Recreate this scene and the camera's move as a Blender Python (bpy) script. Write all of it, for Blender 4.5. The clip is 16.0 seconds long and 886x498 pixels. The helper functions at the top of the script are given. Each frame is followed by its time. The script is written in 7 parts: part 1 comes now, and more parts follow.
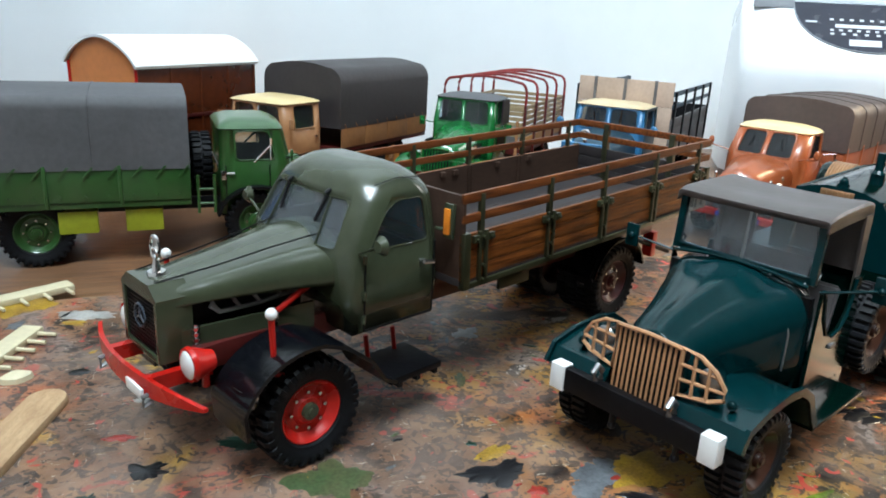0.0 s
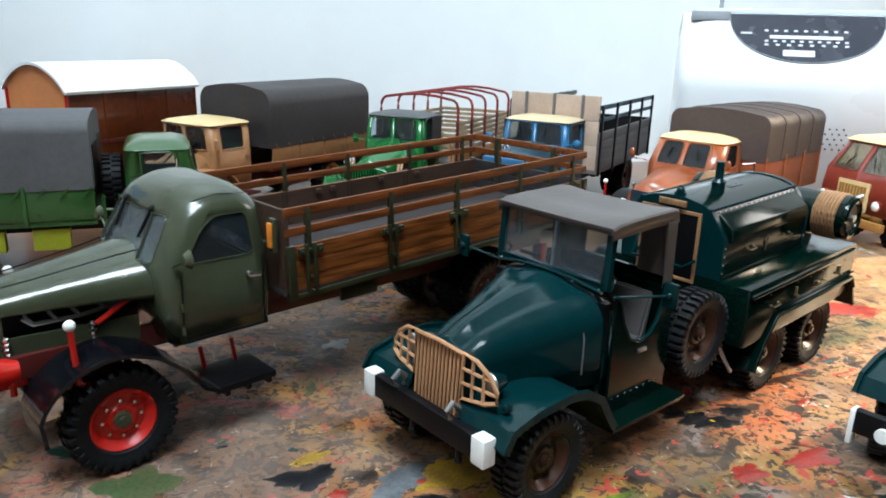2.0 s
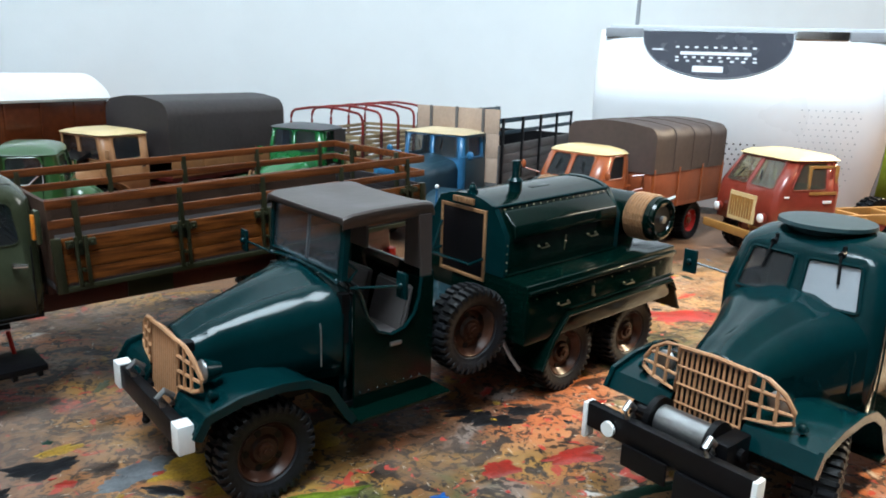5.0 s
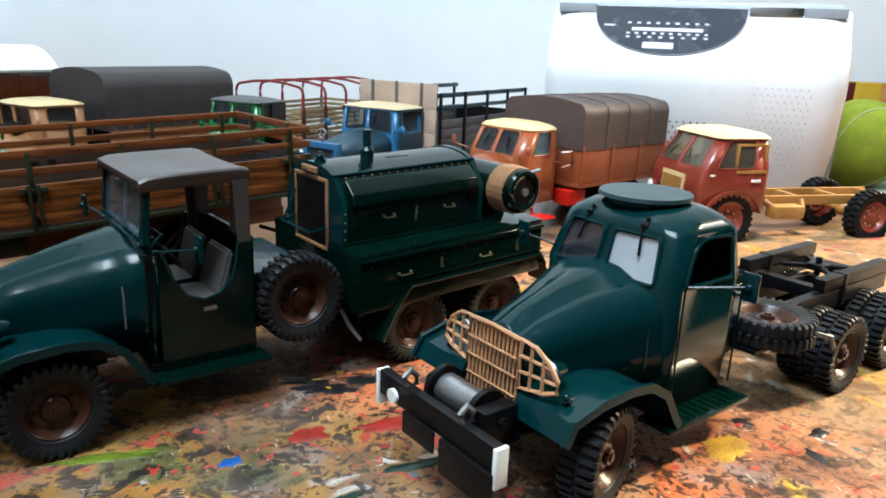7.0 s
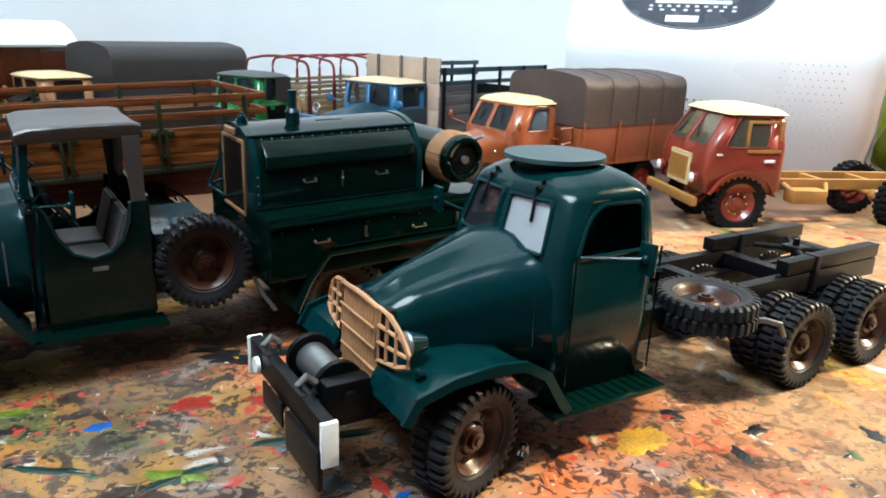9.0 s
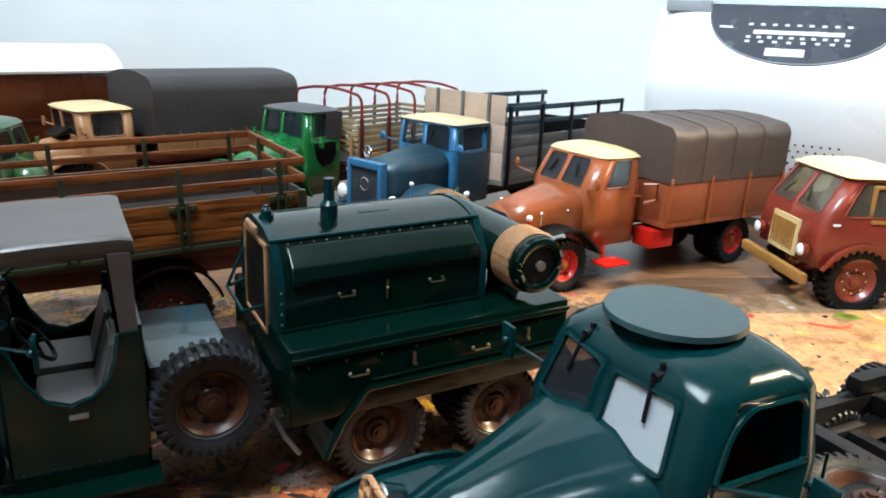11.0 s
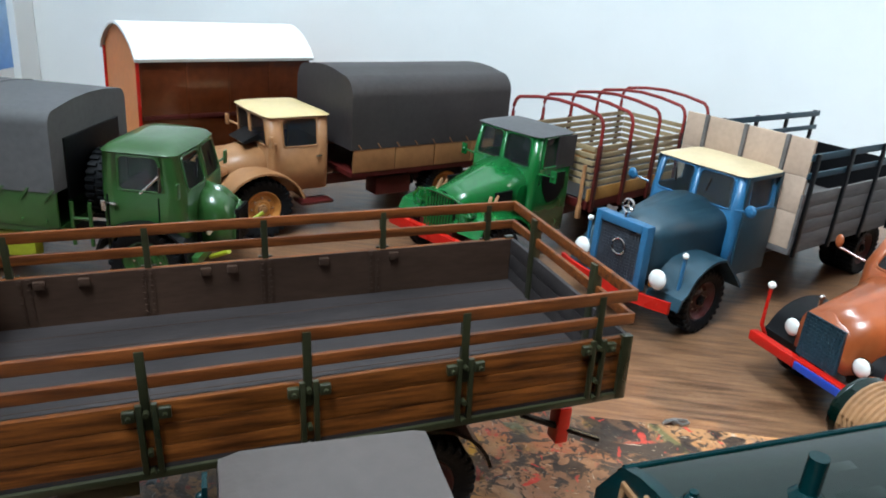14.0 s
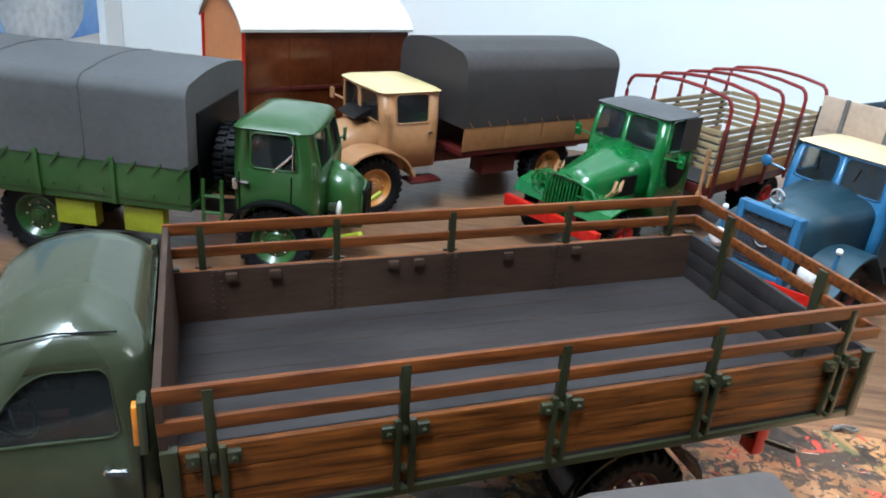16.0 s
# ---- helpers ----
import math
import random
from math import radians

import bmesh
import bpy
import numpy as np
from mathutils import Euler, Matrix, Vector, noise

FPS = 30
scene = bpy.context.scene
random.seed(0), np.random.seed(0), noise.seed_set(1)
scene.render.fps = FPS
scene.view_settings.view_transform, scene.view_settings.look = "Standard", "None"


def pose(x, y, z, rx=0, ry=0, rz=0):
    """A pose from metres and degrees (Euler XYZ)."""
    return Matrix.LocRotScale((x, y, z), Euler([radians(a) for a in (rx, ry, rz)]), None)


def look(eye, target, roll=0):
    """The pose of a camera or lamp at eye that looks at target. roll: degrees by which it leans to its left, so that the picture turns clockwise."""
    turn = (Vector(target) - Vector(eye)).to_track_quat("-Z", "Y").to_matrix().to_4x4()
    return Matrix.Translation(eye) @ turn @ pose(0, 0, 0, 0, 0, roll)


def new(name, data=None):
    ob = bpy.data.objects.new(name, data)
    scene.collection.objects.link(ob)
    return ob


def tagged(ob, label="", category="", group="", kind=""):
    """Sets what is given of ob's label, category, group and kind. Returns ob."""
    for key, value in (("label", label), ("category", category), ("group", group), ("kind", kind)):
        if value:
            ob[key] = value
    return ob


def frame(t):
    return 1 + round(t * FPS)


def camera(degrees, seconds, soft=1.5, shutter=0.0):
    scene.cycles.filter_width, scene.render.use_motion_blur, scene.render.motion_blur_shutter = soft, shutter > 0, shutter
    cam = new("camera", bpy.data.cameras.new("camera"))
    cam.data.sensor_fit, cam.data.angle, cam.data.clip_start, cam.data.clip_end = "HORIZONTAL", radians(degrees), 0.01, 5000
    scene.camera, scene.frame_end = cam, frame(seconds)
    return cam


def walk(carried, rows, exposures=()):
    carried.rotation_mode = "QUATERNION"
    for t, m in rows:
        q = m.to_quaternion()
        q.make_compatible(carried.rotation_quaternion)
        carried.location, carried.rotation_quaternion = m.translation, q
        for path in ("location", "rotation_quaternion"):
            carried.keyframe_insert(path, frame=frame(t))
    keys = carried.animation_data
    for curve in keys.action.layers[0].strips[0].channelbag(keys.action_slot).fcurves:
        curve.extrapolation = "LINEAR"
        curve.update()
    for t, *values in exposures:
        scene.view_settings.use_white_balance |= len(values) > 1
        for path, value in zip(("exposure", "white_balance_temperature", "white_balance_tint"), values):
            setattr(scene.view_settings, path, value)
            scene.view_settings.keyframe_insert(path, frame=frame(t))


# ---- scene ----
cam = camera(62.7, 16.0, soft=1.8)
PATH = [
    (0, (-0.1898, -0.1727, 0.0983), (0.1472, 0.7183, -0.2057), 3.11),
    (0.5, (-0.1799, -0.1775, 0.0990), (0.1528, 0.7158, -0.2033), 2.74),
    (1, (-0.1682, -0.1838, 0.0994), (0.1621, 0.7123, -0.1968), 2.45),
    (1.5, (-0.1564, -0.1893, 0.1000), (0.1668, 0.7096, -0.1959), 2.08),
    (2, (-0.1455, -0.1951, 0.1008), (0.1713, 0.7104, -0.1816), 1.72),
    (2.5, (-0.1339, -0.2020, 0.1015), (0.1874, 0.7026, -0.1785), 1.62),
    (3, (-0.1225, -0.2047, 0.1001), (0.1998, 0.7023, -0.1708), 1.69),
    (3.5, (-0.1111, -0.2084, 0.0960), (0.2045, 0.7043, -0.1636), 1.21),
    (4, (-0.1005, -0.2117, 0.0962), (0.2110, 0.7086, -0.1404), 0.89),
    (4.2, (-0.0981, -0.2136, 0.0949), (0.2222, 0.7042, -0.1399), 1.41),
    (6.3, (-0.0566, -0.2220, 0.0944), (0.2341, 0.6950, -0.1788), 2.62),
    (6.5, (-0.0504, -0.2261, 0.0942), (0.2398, 0.6917, -0.1766), 2.46),
    (7, (-0.0383, -0.2322, 0.0930), (0.2428, 0.6875, -0.1812), 2.30),
    (7.5, (-0.0277, -0.2354, 0.0904), (0.2498, 0.6826, -0.1930), 2.34),
    (8, (-0.0163, -0.2345, 0.0852), (0.2382, 0.6886, -0.2031), 1.76),
    (8.2, (-0.0115, -0.2338, 0.0839), (0.2314, 0.6923, -0.2047), 1.83),
    (10.3, (0.0155, -0.2072, 0.0923), (0.1397, 0.7409, -0.2005), 2.25),
    (10.5, (0.0124, -0.1962, 0.0939), (0.1414, 0.7516, -0.1978), 2.31),
    (11, (0.0091, -0.1833, 0.1012), (0.1211, 0.7662, -0.1916), 2.68),
    (11.5, (0.0043, -0.1716, 0.1061), (0.0904, 0.7774, -0.1973), 3.10),
    (12, (-0.0043, -0.1544, 0.1091), (0.0596, 0.7917, -0.2086), 3.82),
    (12.5, (-0.0157, -0.1355, 0.1153), (0.0229, 0.8082, -0.2133), 4.57),
    (13, (-0.0277, -0.1201, 0.1164), (-0.0128, 0.8194, -0.2257), 4.90),
    (13.5, (-0.0370, -0.1072, 0.1190), (-0.0551, 0.8260, -0.2400), 5.02),
    (14, (-0.0422, -0.0963, 0.1185), (-0.0845, 0.8346, -0.2444), 5.12),
    (14.5, (-0.0554, -0.0902, 0.1205), (-0.1055, 0.8323, -0.2623), 5.47),
    (15, (-0.0649, -0.0849, 0.1184), (-0.1260, 0.8329, -0.2738), 5.59),
    (15.5, (-0.0741, -0.0866, 0.1194), (-0.1376, 0.8271, -0.2820), 5.73),
    (16, (-0.0830, -0.0893, 0.1172), (-0.1494, 0.8225, -0.2880), 6.04),
]
walk(cam, [(t, look(eye, target, roll)) for t, eye, target, roll in PATH],
     exposures=[(0.0, 1.4, 6300, 10), (3.0, 1.33, 6300, 10), (4.1, 1.2, 6250, 10), (6.4, 1.3, 6250, 10), (7.2, 1.33, 6200, 10), (8.2, 1.36, 6150, 10), (10.4, 1.52, 6350, 10), (12.0, 1.38, 6350, 10), (14.5, 1.4, 6300, 10), (16.0, 1.62, 6050, 10)])

# ---- light ----
world = bpy.data.worlds.new("sky")
scene.world = world
world.use_nodes = True
wn = world.node_tree
sky = wn.nodes.new("ShaderNodeTexSky")
sky.sky_type, sky.sun_disc = "NISHITA", False
sky.sun_elevation, sky.sun_rotation = radians(38), radians(80)
wn.links.new(sky.outputs[0], wn.nodes["Background"].inputs[0])
wn.nodes["Background"].inputs[1].default_value = 0.05

sun = new("sun", bpy.data.lights.new("sun", "SUN"))
sun.data.energy, sun.data.angle, sun.data.color = 4.2, radians(2.0), (1.0, 0.8, 0.5)
sun.matrix_world = look((1.0, 0.067, 0.73), (0.0, 0.0, 0.0))


def window_light(eye, target, w, h, watts, color):
    ob = new("window_light", bpy.data.lights.new("window_light", "AREA"))
    ob.data.shape, ob.data.size, ob.data.size_y = "RECTANGLE", w, h
    ob.data.energy, ob.data.color = watts, color
    ob.matrix_world = look(eye, target)
    return ob


window_light((1.72, 0.05, 0.95), (0.0, 0.0, 0.2), 0.32, 0.65, 2.2, (1.0, 0.95, 0.88))
window_light((-0.36, -0.34, 1.2), (0.2, 0.25, 0.1), 0.6, 0.6, 18, (0.78, 0.92, 1.0))

# ---- materials ----


def mat(name, color, rough=0.5, metal=0.0, vary=0.15, scale=60.0, bump=0.15, coat=0.0, second=None, grain=None, spec=0.5):
    """Painted or plain surface: two scales of tone, fine relief, uneven gloss."""
    m = bpy.data.materials.new(name)
    m.use_nodes = True
    nt = m.node_tree
    n, l = nt.nodes, nt.links
    b = n["Principled BSDF"]
    tc = n.new("ShaderNodeTexCoord")
    mp = n.new("ShaderNodeMapping")
    if grain:
        mp.inputs["Scale"].default_value = grain
    l.new(tc.outputs["Object"], mp.inputs[0])
    n1, n2 = n.new("ShaderNodeTexNoise"), n.new("ShaderNodeTexNoise")
    n1.inputs["Scale"].default_value, n2.inputs["Scale"].default_value = scale, scale * 9
    n1.inputs["Detail"].default_value, n2.inputs["Detail"].default_value = 5, 6
    l.new(mp.outputs[0], n1.inputs["Vector"])
    l.new(mp.outputs[0], n2.inputs["Vector"])
    r1 = n.new("ShaderNodeValToRGB")
    r1.color_ramp.elements[0].position, r1.color_ramp.elements[1].position = 0.32, 0.68
    c2 = second or tuple(c * (1 - vary * 1.6) for c in color)
    r1.color_ramp.elements[0].color, r1.color_ramp.elements[1].color = (*c2, 1), (*color, 1)
    l.new(n1.outputs[0], r1.inputs[0])
    mx = n.new("ShaderNodeMix")
    mx.data_type, mx.blend_type = "RGBA", "MULTIPLY"
    mx.inputs[0].default_value = min(1.0, vary * 2)
    r2 = n.new("ShaderNodeValToRGB")
    r2.color_ramp.elements[0].position, r2.color_ramp.elements[1].position = 0.3, 0.6
    r2.color_ramp.elements[0].color = (0.6, 0.6, 0.6, 1)
    l.new(n2.outputs[0], r2.inputs[0])
    l.new(r1.outputs[0], mx.inputs[6])
    l.new(r2.outputs[0], mx.inputs[7])
    l.new(mx.outputs[2], b.inputs["Base Color"])
    mr = n.new("ShaderNodeMapRange")
    mr.inputs[3].default_value, mr.inputs[4].default_value = max(0.02, rough - 0.1), min(1, rough + 0.12)
    l.new(n1.outputs[0], mr.inputs[0])
    l.new(mr.outputs[0], b.inputs["Roughness"])
    b.inputs["Metallic"].default_value = metal
    b.inputs["Coat Weight"].default_value = coat
    b.inputs["Coat Roughness"].default_value = 0.08
    b.inputs["Specular IOR Level"].default_value = spec
    if bump:
        bp = n.new("ShaderNodeBump")
        bp.inputs["Strength"].default_value, bp.inputs["Distance"].default_value = bump, 0.0004
        l.new(n2.outputs[0], bp.inputs["Height"])
        l.new(bp.outputs[0], b.inputs["Normal"])
    return m


def wood(name, light, dark, along=(6, 60, 60), rough=0.45, coat=0.0, spec=0.3):
    return mat(name, light, rough, vary=0.3, scale=14, bump=0.25, coat=coat, second=dark, grain=along, spec=spec)


def glass(name, tint=(0.85, 0.9, 0.92), rough=0.03, clear=0.86, dust=0.12, film=(0.5, 0.54, 0.56)):
    """A thin pane: mostly clear, some mirror gloss and an uneven film, which is dust on most panes and a painted
    reflection on one.
    """
    m = bpy.data.materials.new(name)
    m.use_nodes = True
    n, l = m.node_tree.nodes, m.node_tree.links
    out = n["Material Output"]
    tr, gl, df, mx, m2, no, mr, m3 = (n.new("ShaderNode" + k) for k in ("BsdfTransparent", "BsdfGlossy", "BsdfDiffuse", "MixShader", "MixShader", "TexNoise", "MapRange", "MapRange"))
    tr.inputs[0].default_value = (*tint, 1)
    df.inputs[0].default_value = (*film, 1)
    gl.inputs["Roughness"].default_value = rough
    no.inputs["Scale"].default_value, no.inputs["Detail"].default_value = 90, 4
    mr.inputs[3].default_value, mr.inputs[4].default_value = 1 - clear - 0.05, 1 - clear + 0.06
    m3.inputs[3].default_value, m3.inputs[4].default_value = dust * 0.5, dust * 1.5
    l.new(no.outputs[0], mr.inputs[0])
    l.new(no.outputs[0], m3.inputs[0])
    l.new(mr.outputs[0], mx.inputs[0])
    l.new(tr.outputs[0], mx.inputs[1])
    l.new(gl.outputs[0], mx.inputs[2])
    l.new(m3.outputs[0], m2.inputs[0])
    l.new(mx.outputs[0], m2.inputs[1])
    l.new(df.outputs[0], m2.inputs[2])
    l.new(m2.outputs[0], out.inputs[0])
    return m


OLIVE = mat("olive_enamel", (0.046, 0.055, 0.03), 0.22, coat=0.2, scale=40, vary=0.12)
OLIVE_STRAP = mat("olive_strap", (0.034, 0.035, 0.016), 0.3, vary=0.3)
TEAL = mat("dark_teal_enamel", (0.0012, 0.0195, 0.0215), 0.15, spec=0.2, scale=45, vary=0.12, bump=0.06)
TEAL_GREEN = mat("dark_green_enamel", (0.0006, 0.0075, 0.0053), 0.12, spec=0.28, scale=45, vary=0.12, bump=0.06)
BLACK = mat("black_paint", (0.004, 0.004, 0.005), 0.4, vary=0.2, spec=0.18)
GLOSS_BLACK = mat("gloss_black_paint", (0.003, 0.0035, 0.005), 0.14, vary=0.1, spec=0.35)
RUBBER = mat("tyre_rubber", (0.007, 0.0075, 0.009), 0.55, vary=0.3, scale=120, bump=0.3, spec=0.15)
DUSTY_RUBBER = mat("dusty_rubber", (0.011, 0.012, 0.015), 0.5, vary=0.3, scale=150, bump=0.3, spec=0.2, second=(0.007, 0.0065, 0.006))
RED = mat("red_paint", (0.5, 0.012, 0.007), 0.28, vary=0.12, spec=0.35)
HOOP_RED = mat("dull_red_hoop_paint", (0.26, 0.025, 0.022), 0.4, vary=0.2, spec=0.3)
DARK_RED = mat("oxide_red_frame", (0.09, 0.01, 0.008), 0.4, vary=0.25)
RUST = mat("rusty_brown_rim", (0.055, 0.018, 0.008), 0.3, vary=0.3, scale=90, second=(0.022, 0.008, 0.005), spec=0.28)
COPPER = mat("copper_grille", (0.5, 0.25, 0.12), 0.4, vary=0.2, scale=80)
COPPER_DULL = mat("copper_band", (0.36, 0.18, 0.08), 0.45, vary=0.3, scale=80)
CHROME = mat("chrome", (0.7, 0.7, 0.7), 0.18, metal=1.0, vary=0.05)
STEEL = mat("worn_steel", (0.42, 0.42, 0.42), 0.35, metal=0.9, vary=0.2)
BRASS = mat("worn_brass", (0.32, 0.27, 0.17), 0.3, metal=0.9, vary=0.25)
WHITE = mat("white_paint", (0.8, 0.8, 0.78), 0.4, vary=0.06)
CREAM = mat("cream_paint", (0.68, 0.51, 0.25), 0.4, coat=0.2, vary=0.08)
LAMP_GLASS = mat("lamp_glass", (0.75, 0.75, 0.72), 0.1, coat=0.6, vary=0.1)
ORANGE_LENS = mat("orange_lens", (0.8, 0.24, 0.02), 0.25, coat=0.4)
BROWN_WOOD = wood("stained_bed_wood", (0.25, 0.075, 0.014), (0.045, 0.012, 0.0035), (5, 40, 60), 0.42, 0.0, 0.18)
RAIL_WOOD = wood("stained_rail_wood", (0.24, 0.066, 0.013), (0.075, 0.02, 0.005), (5, 60, 60), 0.45, 0.0)
BED_BROWN = mat("matt_brown_bed_paint", (0.041, 0.034, 0.034), 0.6, vary=0.25, scale=30, grain=(1, 4, 4), spec=0.2)
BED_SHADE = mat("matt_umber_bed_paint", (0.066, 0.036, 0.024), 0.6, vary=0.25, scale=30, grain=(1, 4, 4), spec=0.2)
CANVAS = mat("grey_canvas", (0.095, 0.094, 0.098), 0.75, vary=0.15, scale=50, bump=0.3)
CANVAS_BROWN = mat("brown_canvas", (0.085, 0.055, 0.045), 0.6, vary=0.2, scale=40, bump=0.3)
CANVAS_DARK = mat("charcoal_canvas", (0.04, 0.033, 0.033), 0.55, vary=0.2, scale=40, bump=0.3)
SOFT_TOP = mat("taupe_vinyl_top", (0.066, 0.051, 0.046), 0.38, vary=0.14, scale=40, bump=0.2)
SEAT = mat("taupe_seat", (0.085, 0.074, 0.072), 0.5)
GREEN = mat("leaf_green_enamel", (0.026, 0.09, 0.02), 0.3, coat=0.4, scale=40, vary=0.15)
BRIGHT_GREEN = mat("bright_green_enamel", (0.006, 0.13, 0.026), 0.25, coat=0.5, scale=40, vary=0.12)
LIME = mat("lime_box_paint", (0.36, 0.4, 0.02), 0.4)
BLUE = mat("sky_blue_paint", (0.022, 0.13, 0.27), 0.4, coat=0.2, vary=0.12)
BLUE_DARK = mat("dusty_navy_paint", (0.013, 0.05, 0.075), 0.45, vary=0.25, scale=50)
SLATE = mat("slate_radiator_paint", (0.06, 0.075, 0.1), 0.4, vary=0.3)
GREY_PLANK = mat("grey_plank", (0.15, 0.135, 0.13), 0.6, vary=0.25, scale=25, grain=(1, 6, 6))
BOARD_WOOD = mat("pale_pink_board", (0.5, 0.36, 0.27), 0.6, vary=0.12)
BEIGE_ROOF = mat("beige_roof_paint", (0.58, 0.45, 0.27), 0.45, vary=0.12)
TERRACOTTA = mat("terracotta_enamel", (0.32, 0.075, 0.02), 0.32, coat=0.35, vary=0.15, scale=40)
TERRA_BED = mat("terracotta_bed", (0.3, 0.07, 0.022), 0.5, vary=0.2, scale=30)
BRICK_RED = mat("brick_red_enamel", (0.24, 0.035, 0.02), 0.3, coat=0.4, vary=0.15, scale=40)
OCHRE = mat("ochre_paint", (0.42, 0.2, 0.05), 0.45, vary=0.2)
TAN = mat("tan_paint", (0.42, 0.2, 0.085), 0.42, vary=0.15, scale=40, coat=0.1)
TAN_BED = mat("tan_bed_wood", (0.32, 0.14, 0.05), 0.5, vary=0.2, scale=30)
CARA_ORANGE = mat("caravan_orange", (0.7, 0.24, 0.07), 0.42, vary=0.1, scale=30)
CARA_BROWN = mat("caravan_varnished_brown", (0.13, 0.028, 0.008), 0.2, coat=0.5, vary=0.3, scale=30)
CARA_ROOF = mat("caravan_white_roof", (0.8, 0.79, 0.77), 0.5, vary=0.05)
PLASTER = mat("white_plaster", (0.82, 0.84, 0.84), 0.7, vary=0.03, scale=4, bump=0.05)
RADIO_WHITE = mat("radio_white_plastic", (0.82, 0.83, 0.84), 0.28, vary=0.02, scale=10, bump=0)
RADIO_DARK = mat("radio_dial_panel", (0.03, 0.032, 0.045), 0.25, coat=0.3, vary=0.1)
RADIO_GREY = mat("radio_grey_plastic", (0.3, 0.31, 0.33), 0.4, vary=0.1)
DIAL_INK = mat("dial_print", (0.6, 0.6, 0.62), 0.5, vary=0.05, bump=0)
BALL = mat("tennis_felt", (0.26, 0.31, 0.015), 0.95, vary=0.2, scale=90, bump=0.8)
STICK = wood("bare_stick_wood", (0.5, 0.33, 0.18), (0.38, 0.23, 0.12), (8, 40, 40), 0.6)
SLAT = mat("tan_bed_slat", (0.36, 0.26, 0.14), 0.5, vary=0.2)
SPRUE = mat("ivory_sprue", (0.66, 0.58, 0.38), 0.5, vary=0.1)
TABLE_WOOD = wood("brown_table_wood", (0.26, 0.135, 0.07), (0.11, 0.052, 0.027), (3, 34, 20), 0.33, 0.25)
TRIM = mat("pale_edge_trim", (0.24, 0.2, 0.16), 0.5)
GLASS = glass("clear_pane", clear=0.97, dust=0.015)
GLASS_TEAL = mat("teal_rear_pane", (0.0, 0.16, 0.22), 0.1, coat=0.5)
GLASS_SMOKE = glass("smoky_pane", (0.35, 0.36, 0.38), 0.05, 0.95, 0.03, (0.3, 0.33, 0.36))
GLASS_FRONT = glass("greyed_screen", (0.7, 0.76, 0.8), 0.06, 0.92, 0.05, (0.42, 0.47, 0.52))
# pale film paints the bright wall's reflection into the pane
GLASS_REFLECTION = glass("dusty_pane", (0.6, 0.62, 0.62), 0.12, 0.72, 0.34, (0.5, 0.54, 0.58))
GLASS_YELLOW = glass("yellowed_pane", (0.85, 0.8, 0.66), 0.06, 0.92, 0.06, (0.5, 0.46, 0.36))
MIRROR = mat("mirror_glass", (0.8, 0.8, 0.8), 0.05, metal=1.0, vary=0.02, bump=0)


